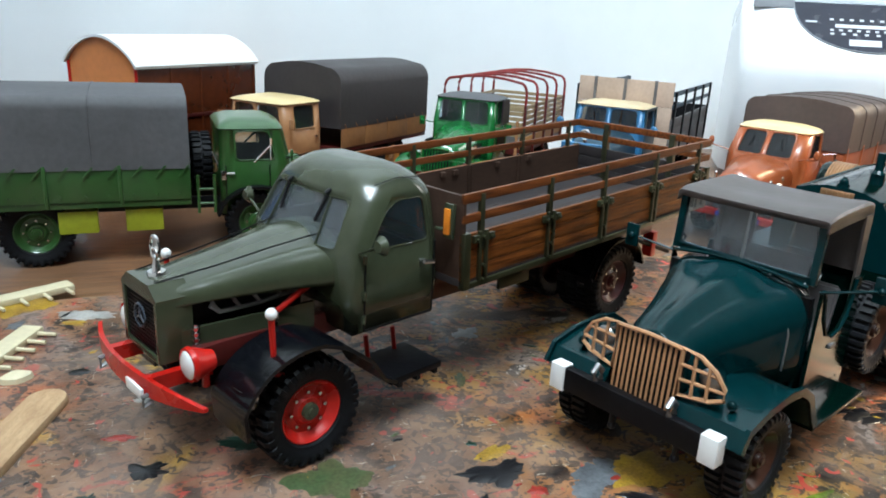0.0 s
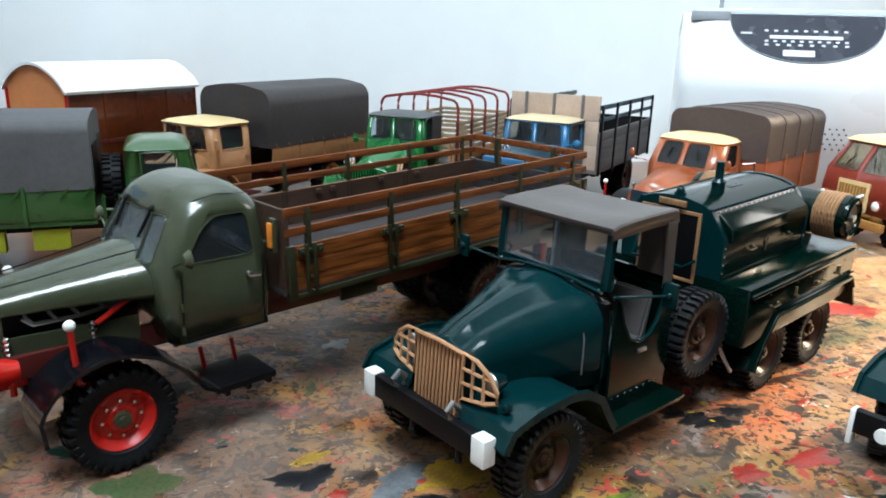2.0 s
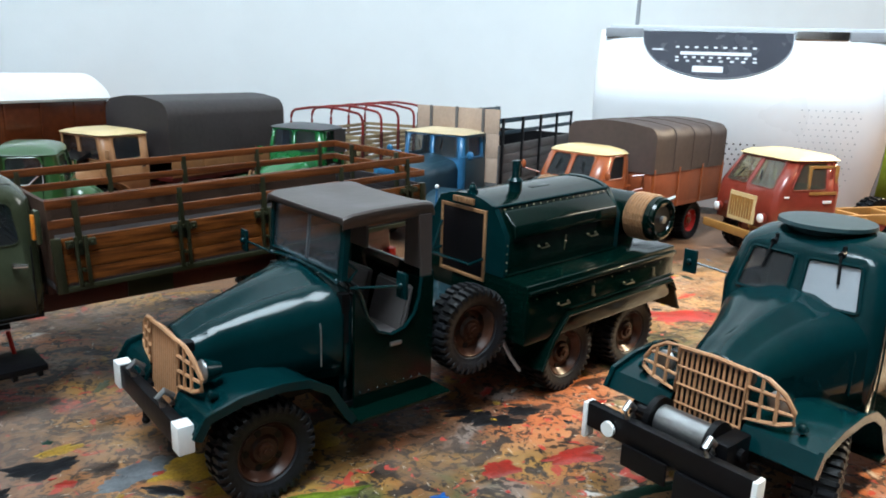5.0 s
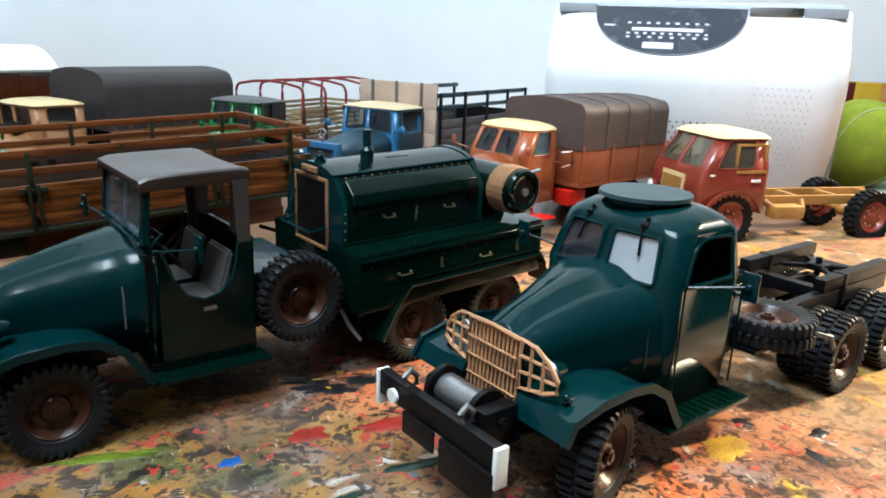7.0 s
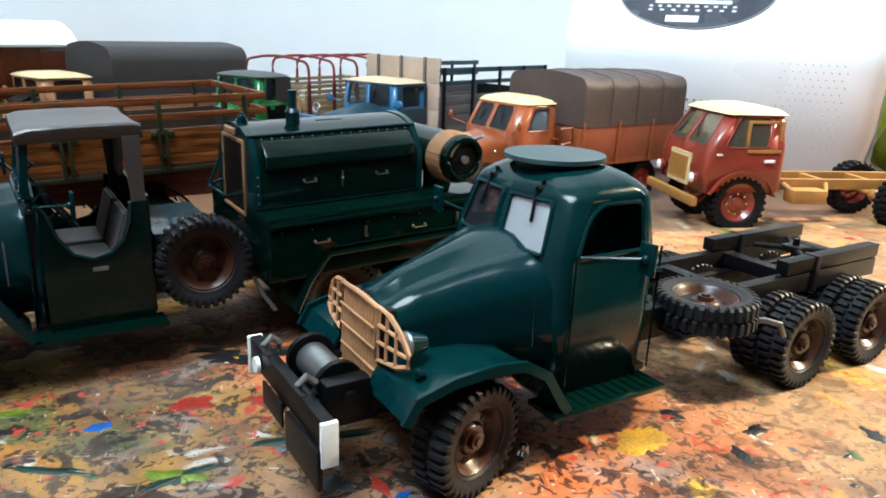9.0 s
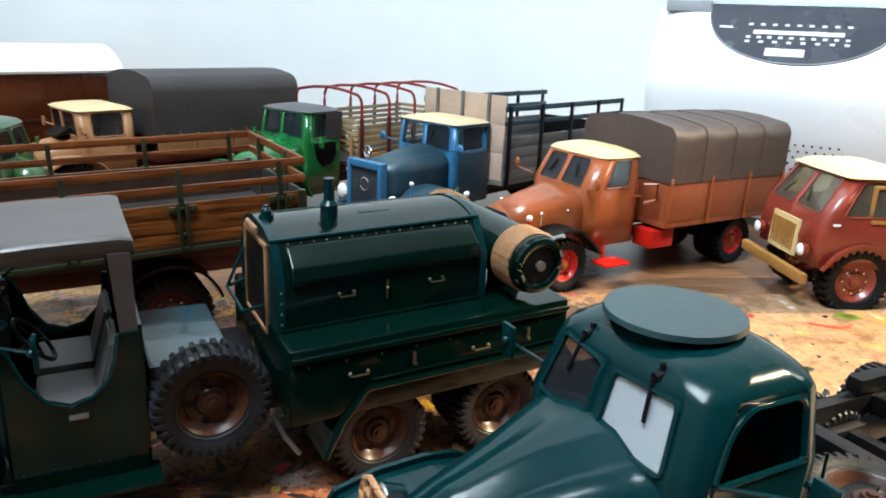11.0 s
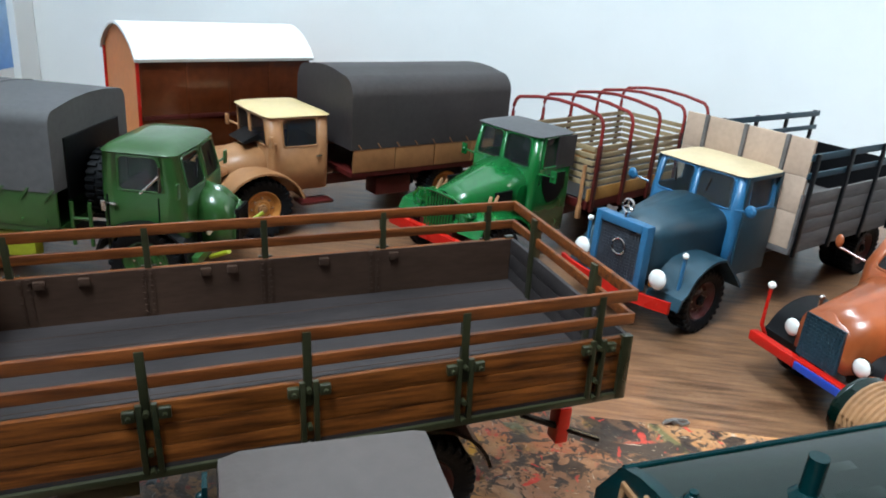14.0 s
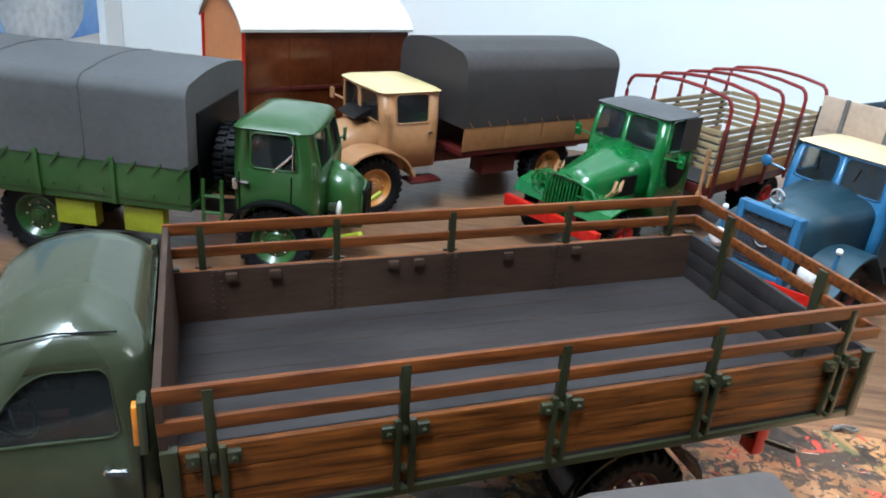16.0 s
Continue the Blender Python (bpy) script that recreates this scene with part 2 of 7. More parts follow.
def painted_board():
    """Bare hardboard under years of spilt hobby paint: washes, blots and specks."""
    m = bpy.data.materials.new("paint_spattered_board")
    m.use_nodes = True
    n, l = m.node_tree.nodes, m.node_tree.links
    b = n["Principled BSDF"]
    tc = n.new("ShaderNodeTexCoord")

    def noise_mask(scale, lo, hi, seed, detail=4.0, distort=0.6, stretch=(1, 1, 1)):
        mp = n.new("ShaderNodeMapping")
        mp.inputs["Location"].default_value = (seed * 1.7, seed * 0.9, seed)
        mp.inputs["Scale"].default_value = stretch
        l.new(tc.outputs["Object"], mp.inputs[0])
        t = n.new("ShaderNodeTexNoise")
        t.inputs["Scale"].default_value, t.inputs["Detail"].default_value, t.inputs["Distortion"].default_value = scale, detail, distort
        l.new(mp.outputs[0], t.inputs["Vector"])
        r = n.new("ShaderNodeMapRange")
        r.inputs[1].default_value, r.inputs[2].default_value = lo, hi
        l.new(t.outputs[0], r.inputs[0])
        return r.outputs[0]

    def blend(a, color, fac):
        mx = n.new("ShaderNodeMix")
        mx.data_type = "RGBA"
        l.new(fac, mx.inputs[0])
        l.new(a, mx.inputs[6])
        mx.inputs[7].default_value = (*color, 1)
        return mx.outputs[2]

    def times(a, k):
        mul = n.new("ShaderNodeMath")
        mul.operation = "MULTIPLY"
        l.new(a, mul.inputs[0])
        if isinstance(k, float):
            mul.inputs[1].default_value = k
        else:
            l.new(k, mul.inputs[1])
        return mul.outputs[0]

    def along(axis, p, a, b, lo, hi):
        """A stretch of the board: lo at a, hi at b, its edge broken up by noise."""
        sx, ad, mr_ = n.new("ShaderNodeSeparateXYZ"), n.new("ShaderNodeMath"), n.new("ShaderNodeMapRange")
        l.new(tc.outputs["Object"], sx.inputs[0])
        ad.operation = "MULTIPLY_ADD"
        l.new(noise_mask(22, 0.0, 1.0, p, 6.0, 0.8), ad.inputs[0])
        ad.inputs[1].default_value = 0.09
        l.new(sx.outputs[axis], ad.inputs[2])
        mr_.inputs[1].default_value, mr_.inputs[2].default_value = a + 0.045, b + 0.045
        mr_.inputs[3].default_value, mr_.inputs[4].default_value = lo, hi
        l.new(ad.outputs[0], mr_.inputs[0])
        return mr_.outputs[0]

    base = n.new("ShaderNodeMix")
    base.data_type = "RGBA"
    base.inputs[6].default_value, base.inputs[7].default_value = (0.31, 0.15, 0.07, 1), (0.14, 0.06, 0.028, 1)
    l.new(noise_mask(30, 0.35, 0.65, 0.3), base.inputs[0])
    bare = along(0, 71.0, 0.02, 0.13, 0.0, 0.9)
    busy = along(0, 72.0, 0.05, 0.15, 1.0, 0.3)
    golden = times(along(0, 73.0, -0.14, -0.09, 0.0, 1.0), along(0, 74.0, -0.06, 0.0, 1.0, 0.15))
    col = blend(base.outputs[2], (0.34, 0.205, 0.108), times(bare, noise_mask(40, 0.25, 0.55, 75.0, 7.0, 0.8)))
    for color, scale, lo, hi, seed, stretch, amount, where in (
        ((0.19, 0.12, 0.085), 14, 0.42, 0.66, 3.1, (1, 1, 1), 0.8, busy),
        ((0.36, 0.2, 0.1), 60, 0.48, 0.64, 4.4, (1, 1, 1), 0.6, None),
        ((0.34, 0.17, 0.018), 9, 0.46, 0.6, 7.7, (1, 1, 1), 0.85, golden),
        ((0.4, 0.2, 0.012), 24, 0.47, 0.56, 8.4, (1, 1.3, 1), 0.85, golden),
        ((0.38, 0.085, 0.022), 17, 0.5, 0.66, 9.2, (1, 1.4, 1), 0.7, busy),
        ((0.06, 0.034, 0.022), 20, 0.47, 0.66, 12.5, (1, 1, 1), 0.9, busy),
        ((0.17, 0.155, 0.15), 33, 0.58, 0.68, 13.9, (1, 1, 1), 0.65, busy),
        ((0.05, 0.075, 0.03), 16, 0.62, 0.66, 15.8, (1, 1, 1), 0.85, busy),
        ((0.4, 0.03, 0.02), 36, 0.65, 0.69, 18.3, (1, 1.5, 1), 0.9, None),
        ((0.48, 0.27, 0.02), 27, 0.61, 0.7, 21.9, (1.3, 1, 1), 0.8, None),
        ((0.52, 0.49, 0.45), 46, 0.66, 0.7, 25.1, (1, 1, 1), 0.8, None),
        ((0.012, 0.01, 0.009), 26, 0.6, 0.625, 27.7, (1, 1.3, 1), 0.95, golden),
        ((0.012, 0.01, 0.009), 52, 0.585, 0.615, 28.6, (1, 1.2, 1), 0.92, busy),
        ((0.012, 0.01, 0.01), 150, 0.565, 0.6, 31.2, (1, 1, 1), 0.92, busy),
        ((0.012, 0.01, 0.01), 400, 0.55, 0.59, 33.2, (1, 1, 1), 0.88, busy),
        ((0.02, 0.07, 0.1), 48, 0.7, 0.71, 36.7, (1, 1, 1), 0.9, None),
        ((0.38, 0.03, 0.02), 170, 0.63, 0.66, 41.0, (1, 1, 1), 0.9, busy),
        ((0.6, 0.52, 0.42), 260, 0.67, 0.7, 44.0, (1, 5, 1), 0.7, None),
        ((0.55, 0.48, 0.4), 210, 0.68, 0.7, 47.0, (6, 1, 1), 0.6, None),
    ):
        fac = times(noise_mask(scale, lo, hi, seed, 9.0, 1.1, stretch), amount)
        col = blend(col, color, times(fac, where) if where else fac)
    # a greyer stretch in broken patches, stronger towards the -x end
    sx, fade, wash = n.new("ShaderNodeSeparateXYZ"), n.new("ShaderNodeMapRange"), n.new("ShaderNodeMix")
    l.new(tc.outputs["Object"], sx.inputs[0])
    fade.inputs[1].default_value, fade.inputs[2].default_value = 0.06, -0.16
    fade.inputs[3].default_value, fade.inputs[4].default_value = 0.0, 0.55
    l.new(sx.outputs[0], fade.inputs[0])
    wash.data_type = "RGBA"
    wash.inputs[7].default_value = (0.24, 0.175, 0.14, 1)
    patch = n.new("ShaderNodeMath")
    patch.operation = "MULTIPLY"
    l.new(fade.outputs[0], patch.inputs[0])
    l.new(noise_mask(45, 0.35, 0.6, 61, 8.0, 1.0), patch.inputs[1])
    l.new(patch.outputs[0], wash.inputs[0])
    l.new(col, wash.inputs[6])
    l.new(wash.outputs[2], b.inputs["Base Color"])
    mr = n.new("ShaderNodeMapRange")
    mr.inputs[3].default_value, mr.inputs[4].default_value = 0.28, 0.65
    b.inputs["Specular IOR Level"].default_value = 0.22
    l.new(noise_mask(60, 0.3, 0.7, 50), mr.inputs[0])
    l.new(mr.outputs[0], b.inputs["Roughness"])
    bp = n.new("ShaderNodeBump")
    bp.inputs["Strength"].default_value, bp.inputs["Distance"].default_value = 0.5, 0.0006
    l.new(noise_mask(260, 0.2, 0.8, 55), bp.inputs["Height"])
    l.new(bp.outputs[0], b.inputs["Normal"])
    return m


PAINTED = painted_board()
# dark colour stands for an unlit room on walls that stay out of view
DARK_ROOM = mat("dim_room_wall", (0.09, 0.08, 0.072), 0.8, vary=0.1, scale=3)

# ---- mesh helpers: millimetres in, metres out ----
MM = 0.001


def part(name, bm, material, parent=None, label="", smooth=35, solid=0.0):
    me = bpy.data.meshes.new(name)
    bmesh.ops.recalc_face_normals(bm, faces=bm.faces)
    for v in bm.verts:
        v.co *= MM
    bm.to_mesh(me)
    bm.free()
    return link_mesh(name, me, material, parent, label, smooth, solid)


def link_mesh(name, me, material, parent=None, label="", smooth=35, solid=0.0, at=None):
    ob = new(name, me)
    if material and not me.materials:
        me.materials.append(material)
    if smooth and not me.get("done"):
        for p in me.polygons:
            p.use_smooth = True
        me.set_sharp_from_angle(angle=radians(smooth))
    if parent:
        ob.parent = parent
    if at:
        ob.matrix_basis = at
    if solid:
        md = ob.modifiers.new("thickness", "SOLIDIFY")
        md.thickness, md.offset = solid * MM, -1
    if label:
        ob["label"] = label
    return ob


def thing(name, label, category, m, group="", kind=""):
    ob = new(name)
    ob.empty_display_size = 0.01
    ob.matrix_basis = m
    return tagged(ob, label, category, group, kind)


def B():
    return bmesh.new()


def hexa(bm, pts):
    """Eight corners: four below, four above, both counter-clockwise."""
    v = [bm.verts.new(p) for p in pts]
    for f in ((3, 2, 1, 0), (4, 5, 6, 7), (0, 1, 5, 4), (1, 2, 6, 5), (2, 3, 7, 6), (3, 0, 4, 7)):
        bm.faces.new([v[i] for i in f])
    return v


def box(bm, x0, x1, y0, y1, z0, z1, bev=0.0):
    v = hexa(bm, [(x0, y0, z0), (x1, y0, z0), (x1, y1, z0), (x0, y1, z0), (x0, y0, z1), (x1, y0, z1), (x1, y1, z1), (x0, y1, z1)])
    if bev:
        es = {e for q in v for e in q.link_edges}
        bmesh.ops.bevel(bm, geom=list(es), offset=bev, segments=2, profile=0.6, affect="EDGES")
    return bm


def rod(bm, a, b, r, r2=None, seg=10):
    a, b = Vector(a), Vector(b)
    d = b - a
    q = Vector((0, 0, 1)).rotation_difference(d.normalized()).to_matrix().to_4x4()
    bmesh.ops.create_cone(bm, cap_ends=True, segments=seg, radius1=r, radius2=r if r2 is None else r2, depth=d.length, matrix=Matrix.Translation((a + b) / 2) @ q)
    return bm


def ball(bm, c, r, sx=1, sy=1, sz=1, seg=10):
    bmesh.ops.create_uvsphere(bm, u_segments=seg, v_segments=max(6, seg // 2), radius=r, matrix=Matrix.Translation(c) @ Matrix.Diagonal((sx, sy, sz, 1)))
    return bm


def tube(bm, pts, r, seg=8, closed=False):
    """A round tube along points."""
    pts = [Vector(p) for p in pts]
    rings = []
    for i, p in enumerate(pts):
        a = pts[i - 1] if i or closed else p
        c = pts[(i + 1) % len(pts)] if i < len(pts) - 1 or closed else p
        d = (c - a).normalized()
        s = d.cross(Vector((0, 0, 1)))
        s = s.normalized() if s.length > 0.05 else d.cross(Vector((0, 1, 0))).normalized()
        u = s.cross(d)
        rings.append([bm.verts.new(p + r * (math.cos(k * math.tau / seg) * s + math.sin(k * math.tau / seg) * u)) for k in range(seg)])
    for i in range(len(rings) if closed else len(rings) - 1):
        a, b = rings[i], rings[(i + 1) % len(rings)]
        for k in range(seg):
            bm.faces.new((a[k], a[(k + 1) % seg], b[(k + 1) % seg], b[k]))
    if not closed:
        bm.faces.new(rings[0][::-1])
        bm.faces.new(rings[-1])
    return bm


def loft(bm, rings, closed=True, caps=True, pick=None):
    """Skin rings of equal length. pick(i, k): keep that face."""
    vs = [[bm.verts.new(p) for p in r] for r in rings]
    n = len(rings[0])
    for i in range(len(vs) - 1):
        for k in range(n if closed else n - 1):
            if pick is None or pick(i, k):
                bm.faces.new((vs[i][k], vs[i][(k + 1) % n], vs[i + 1][(k + 1) % n], vs[i + 1][k]))
    if caps and closed:
        bm.faces.new(vs[0][::-1])
        bm.faces.new(vs[-1])
    loose = [v for v in bm.verts if not v.link_faces]
    bmesh.ops.delete(bm, geom=loose, context="VERTS")
    return bm


def prism(bm, outline, y0, y1):
    """An (x, z) outline drawn out along y."""
    return loft(bm, [[(x, y0, z) for x, z in outline], [(x, y1, z) for x, z in outline]])


def slab(bm, path, y0, y1, th):
    """A bent sheet: an (x, z) path with thickness, drawn out along y."""
    out, n = [], len(path)
    for i, (x, z) in enumerate(path):
        a, c = path[max(0, i - 1)], path[min(n - 1, i + 1)]
        d = math.hypot(c[0] - a[0], c[1] - a[1])
        out.append((x + (c[1] - a[1]) / d * th, z - (c[0] - a[0]) / d * th))
    return prism(bm, list(path) + out[::-1], y0, y1)


def arc(cx, cz, r, a0, a1, n=12, rz=None):
    return [(cx + r * math.cos(radians(a0 + (a1 - a0) * i / n)), cz + (rz or r) * math.sin(radians(a0 + (a1 - a0) * i / n))) for i in range(n + 1)]


def ring(x0, x1, yh, r, z, side, front, crown=0.0, yc=0.0):
    """A rounded rectangle at height z. side and front: cuts along the edges as fractions. Starts at the right rear and runs forward on the right (-y)."""
    pts = []

    def edge(a, b, cuts):
        for f in cuts:
            pts.append((a[0] + (b[0] - a[0]) * f, a[1] + (b[1] - a[1]) * f, z))

    def corner(cx, cy, a0):
        for i in range(4):
            a = radians(a0 + 90 * i / 3)
            pts.append((cx + r * math.cos(a), cy + r * math.sin(a), z))

    edge((x0 + r, -yh), (x1 - r, -yh), side)
    corner(x1 - r, -yh + r, -90)
    edge((x1, -yh + r), (x1, yh - r), front)
    corner(x1 - r, yh - r, 0)
    edge((x1 - r, yh), (x0 + r, yh), [1 - f for f in side[::-1]])
    corner(x0 + r, yh - r, 90)
    edge((x0, yh - r), (x0, -yh + r), front)
    corner(x0 + r, -yh + r, 180)
    if crown:
        pts = [(x + crown * (1 - (y / yh) ** 2), y, zz) if x > (x0 + x1) / 2 else (x, y, zz) for x, y, zz in pts]
    return [(x, y + yc, zz) for x, y, zz in pts]


def arch(x, w, z0, z1, r, crown=1.0, n=5):
    """A bonnet's section at x: upright sides, rounded shoulders, a crowned top."""
    half = [(x, -w, z0), (x, -w, z0 + (z1 - r - z0) * 0.5), (x, -w, z1 - r)]
    for i in range(1, n + 1):
        a = radians(90 * i / n)
        half.append((x, -w + r * (1 - math.cos(a)), z1 - r + r * math.sin(a)))
    top = [(x, -(w - r) * 0.5, z1 + crown * 0.75), (x, 0, z1 + crown)]
    pts = half + top
    return pts + [(p[0], -p[1], p[2]) for p in pts[-2::-1]]


def arches(stations, n=5, steps=6):
    """Bonnet sections eased smoothly from station to station: each is (x, half width, foot, top, shoulder, crown)."""
    out = []
    for i in range(len(stations) - 1):
        p0, p1, p2, p3 = stations[max(0, i - 1)], stations[i], stations[i + 1], stations[min(len(stations) - 1, i + 2)]
        for k in range(steps + (i == len(stations) - 2)):
            u = k / steps
            v = []
            for a, b, c, d in zip(p0, p1, p2, p3):
                v.append(0.5 * (2 * b + (c - a) * u + (2 * a - 5 * b + 4 * c - d) * u * u + (3 * b - a - 3 * c + d) * u ** 3))
            v[0] = p1[0] + (p2[0] - p1[0]) * u
            out.append(arch(*v, n))
    return out


MESHES = {}


def tyre_mesh(r, w, lug, n):
    """Carcass of revolution about y; staggered tread blocks rise out of the same skin and wrap the shoulders."""
    key = ("tyre", r, w, lug, n)
    if key in MESHES:
        return MESHES[key]
    bm = B()
    rings = []
    for i in range(4 * n + 1):
        a = math.tau * (i // 4 + (0.0, 0.44, 0.5, 0.94)[i % 4]) / n
        ring_ = []
        for q, y, low_q, low_y, side in (
            (0.6, -0.36, 0, 0, 0), (0.64, -0.43, 0, 0, 0), (0.7, -0.44, 0, 0, 0), (0.73, -0.475, 0, 0, 0), (0.83, -0.5, 0, 0, 0), (0.88, -0.53, 0, 0.05, -1), (0.955, -0.51, 0.45, 0.05, -1), (1.0, -0.42, 1, 0, -1), (1.0, -0.07, 1, 0, -1), (1.0, -0.03, 1, 0, 2),
            (1.0, 0.03, 1, 0, 2), (1.0, 0.07, 1, 0, 1), (1.0, 0.42, 1, 0, 1), (0.955, 0.51, 0.45, -0.05, 1), (0.88, 0.53, 0, -0.05, 1), (0.83, 0.5, 0, 0, 0), (0.73, 0.475, 0, 0, 0), (0.7, 0.44, 0, 0, 0), (0.64, 0.43, 0, 0, 0), (0.6, 0.36, 0, 0, 0),
        ):
            down = side == 2 or (side == -1 and i % 4 > 1) or (side == 1 and i % 4 < 2)
            rr, yy = (r * q - lug * low_q, w * (y + low_y)) if down else (r * q, w * y)
            ring_.append((rr * math.cos(a), yy, rr * math.sin(a)))
        rings.append(ring_)
    loft(bm, rings, closed=False)
    bmesh.ops.remove_doubles(bm, verts=bm.verts, dist=0.001)
    MESHES[key] = finish(bm, "tyre")
    return MESHES[key]


def finish(bm, name, smooth=35):
    me = bpy.data.meshes.new(name)
    bmesh.ops.recalc_face_normals(bm, faces=bm.faces)
    for v in bm.verts:
        v.co *= MM
    bm.to_mesh(me)
    bm.free()
    for p in me.polygons:
        p.use_smooth = True
    me.set_sharp_from_angle(angle=radians(smooth))
    me["done"] = 1
    return me


def rim_mesh(r, w, dish, holes, key):
    """Dished disc wheel facing +y with round holes suggested by dark wells, and a lip."""
    k = ("rim", r, w, dish, holes, key)
    if k in MESHES:
        return MESHES[k]
    bm = B()
    f = w * 0.36
    prof = [(r * 0.62, -f), (r * 0.62, f), (r * 0.58, f + 0.2), (r * 0.54, f - 0.3), (r * 0.5, f - dish * 0.6), (r * 0.44, f - dish), (r * 0.3, f - dish * 0.9), (r * 0.24, f - dish * 0.5), (0.01, f - dish * 0.5)]
    loft(bm, [[(q * math.cos(a), y, q * math.sin(a)) for q, y in prof] for a in (math.tau * i / 32 for i in range(33))], closed=False)
    bmesh.ops.remove_doubles(bm, verts=bm.verts, dist=0.002)
    MESHES[k] = finish(bm, "wheel")
    return MESHES[k]


def disc_bits(r, w, dish, holes, radius, size, key, proud):
    k = ("bits", r, w, dish, holes, radius, size, key)
    if k in MESHES:
        return MESHES[k]
    bm = B()
    f = w * 0.36 - dish
    for i in range(holes):
        a = math.tau * i / holes
        c = (r * radius * math.cos(a), f, r * radius * math.sin(a))
        rod(bm, (c[0], f - 0.3, c[2]), (c[0], f + proud, c[2]), size, seg=8)
    MESHES[k] = finish(bm, key)
    return MESHES[k]


def wheel(parent, x, y, z, r, w, rim_mat, tyre_mat=None, side=1, steer=0.0, style="disc", hub_mat=None, n=26, lug=0.9, flat=False):
    """A wheel whose dished face looks to +y for side 1, to -y for side -1."""
    rx = 90 if flat else 0
    m = pose(x * MM, y * MM, z * MM, rx, 0, (0 if side > 0 else 180) + steer)
    dish = 2.0 if style != "flat" else 1.0
    ob = link_mesh("wheel", rim_mesh(r, w, dish, 6, style + rim_mat.name), rim_mat, parent, at=m)
    link_mesh("tyre", tyre_mesh(r, w, lug, n), tyre_mat or RUBBER, ob)
    if style == "disc":
        link_mesh("vent_hole", disc_bits(r, w, dish, 5, 0.37, r * 0.075, "holes" + rim_mat.name, 0.25), BLACK, ob)
    if style == "bolts":
        link_mesh("wheel_nuts", disc_bits(r, w, dish, 8, 0.35, r * 0.032, "nuts", 0.8), CHROME, ob)
    bm = B()
    f = w * 0.36 - dish
    rod(bm, (0, f - 0.5, 0), (0, f + 2.0, 0), r * 0.19, r * 0.15, 14)
    rod(bm, (0, f + 1.9, 0), (0, f + 2.5, 0), r * 0.09, r * 0.08, 10)
    part("hub", bm, hub_mat or rim_mat, ob)
    return ob


def mirror_arm(parent, base, end, disc, material, square=0.0):
    bm = B()
    rod(bm, base, end, 0.35, seg=6)
    ob = part("mirror", bm, material, parent, "wing mirror on a thin arm")
    bm = B()
    if square:
        box(bm, end[0] - 0.4, end[0] + 0.4, end[1] - square * 0.6, end[1] + square * 0.6, end[2] - square, end[2] + square, 0.2)
        ball(bm, (end[0] + 0.5, end[1], end[2]), 0.9, seg=8)
    else:
        rod(bm, (end[0] - 0.6, end[1], end[2]), (end[0] + 0.9, end[1], end[2]), disc, disc * 0.55, 16)
    part("mirror_head", bm, material, ob)
    return ob


def window_outline(q, radii, margin, n=6):
    """A rounded outline inside the four corners q, and the matching points on their edges."""
    def at(u, v):
        return (q[0] * (1 - u) + q[1] * u) * (1 - v) + (q[3] * (1 - u) + q[2] * u) * v

    w = ((q[1] - q[0]).length + (q[2] - q[3]).length) / 2
    h = ((q[3] - q[0]).length + (q[2] - q[1]).length) / 2
    inner, outer = [], []
    for (cu, cv, a0), r in zip(((0, 0, 180), (1, 0, 270), (1, 1, 0), (0, 1, 90)), radii):
        r = min(r, w * 0.45, h * 0.48)
        cx = margin + r if cu == 0 else w - margin - r
        cy = margin + r if cv == 0 else h - margin - r
        for i in range(n + 1):
            a = radians(a0 + 90 * i / n)
            x, y = cx + r * math.cos(a), cy + r * math.sin(a)
            inner.append(at(x / w, y / h))
            k = 0.5 / max(abs(x / w - 0.5), abs(y / h - 0.5))
            outer.append(at(0.5 + (x / w - 0.5) * k, 0.5 + (y / h - 0.5) * k))
    return inner, outer


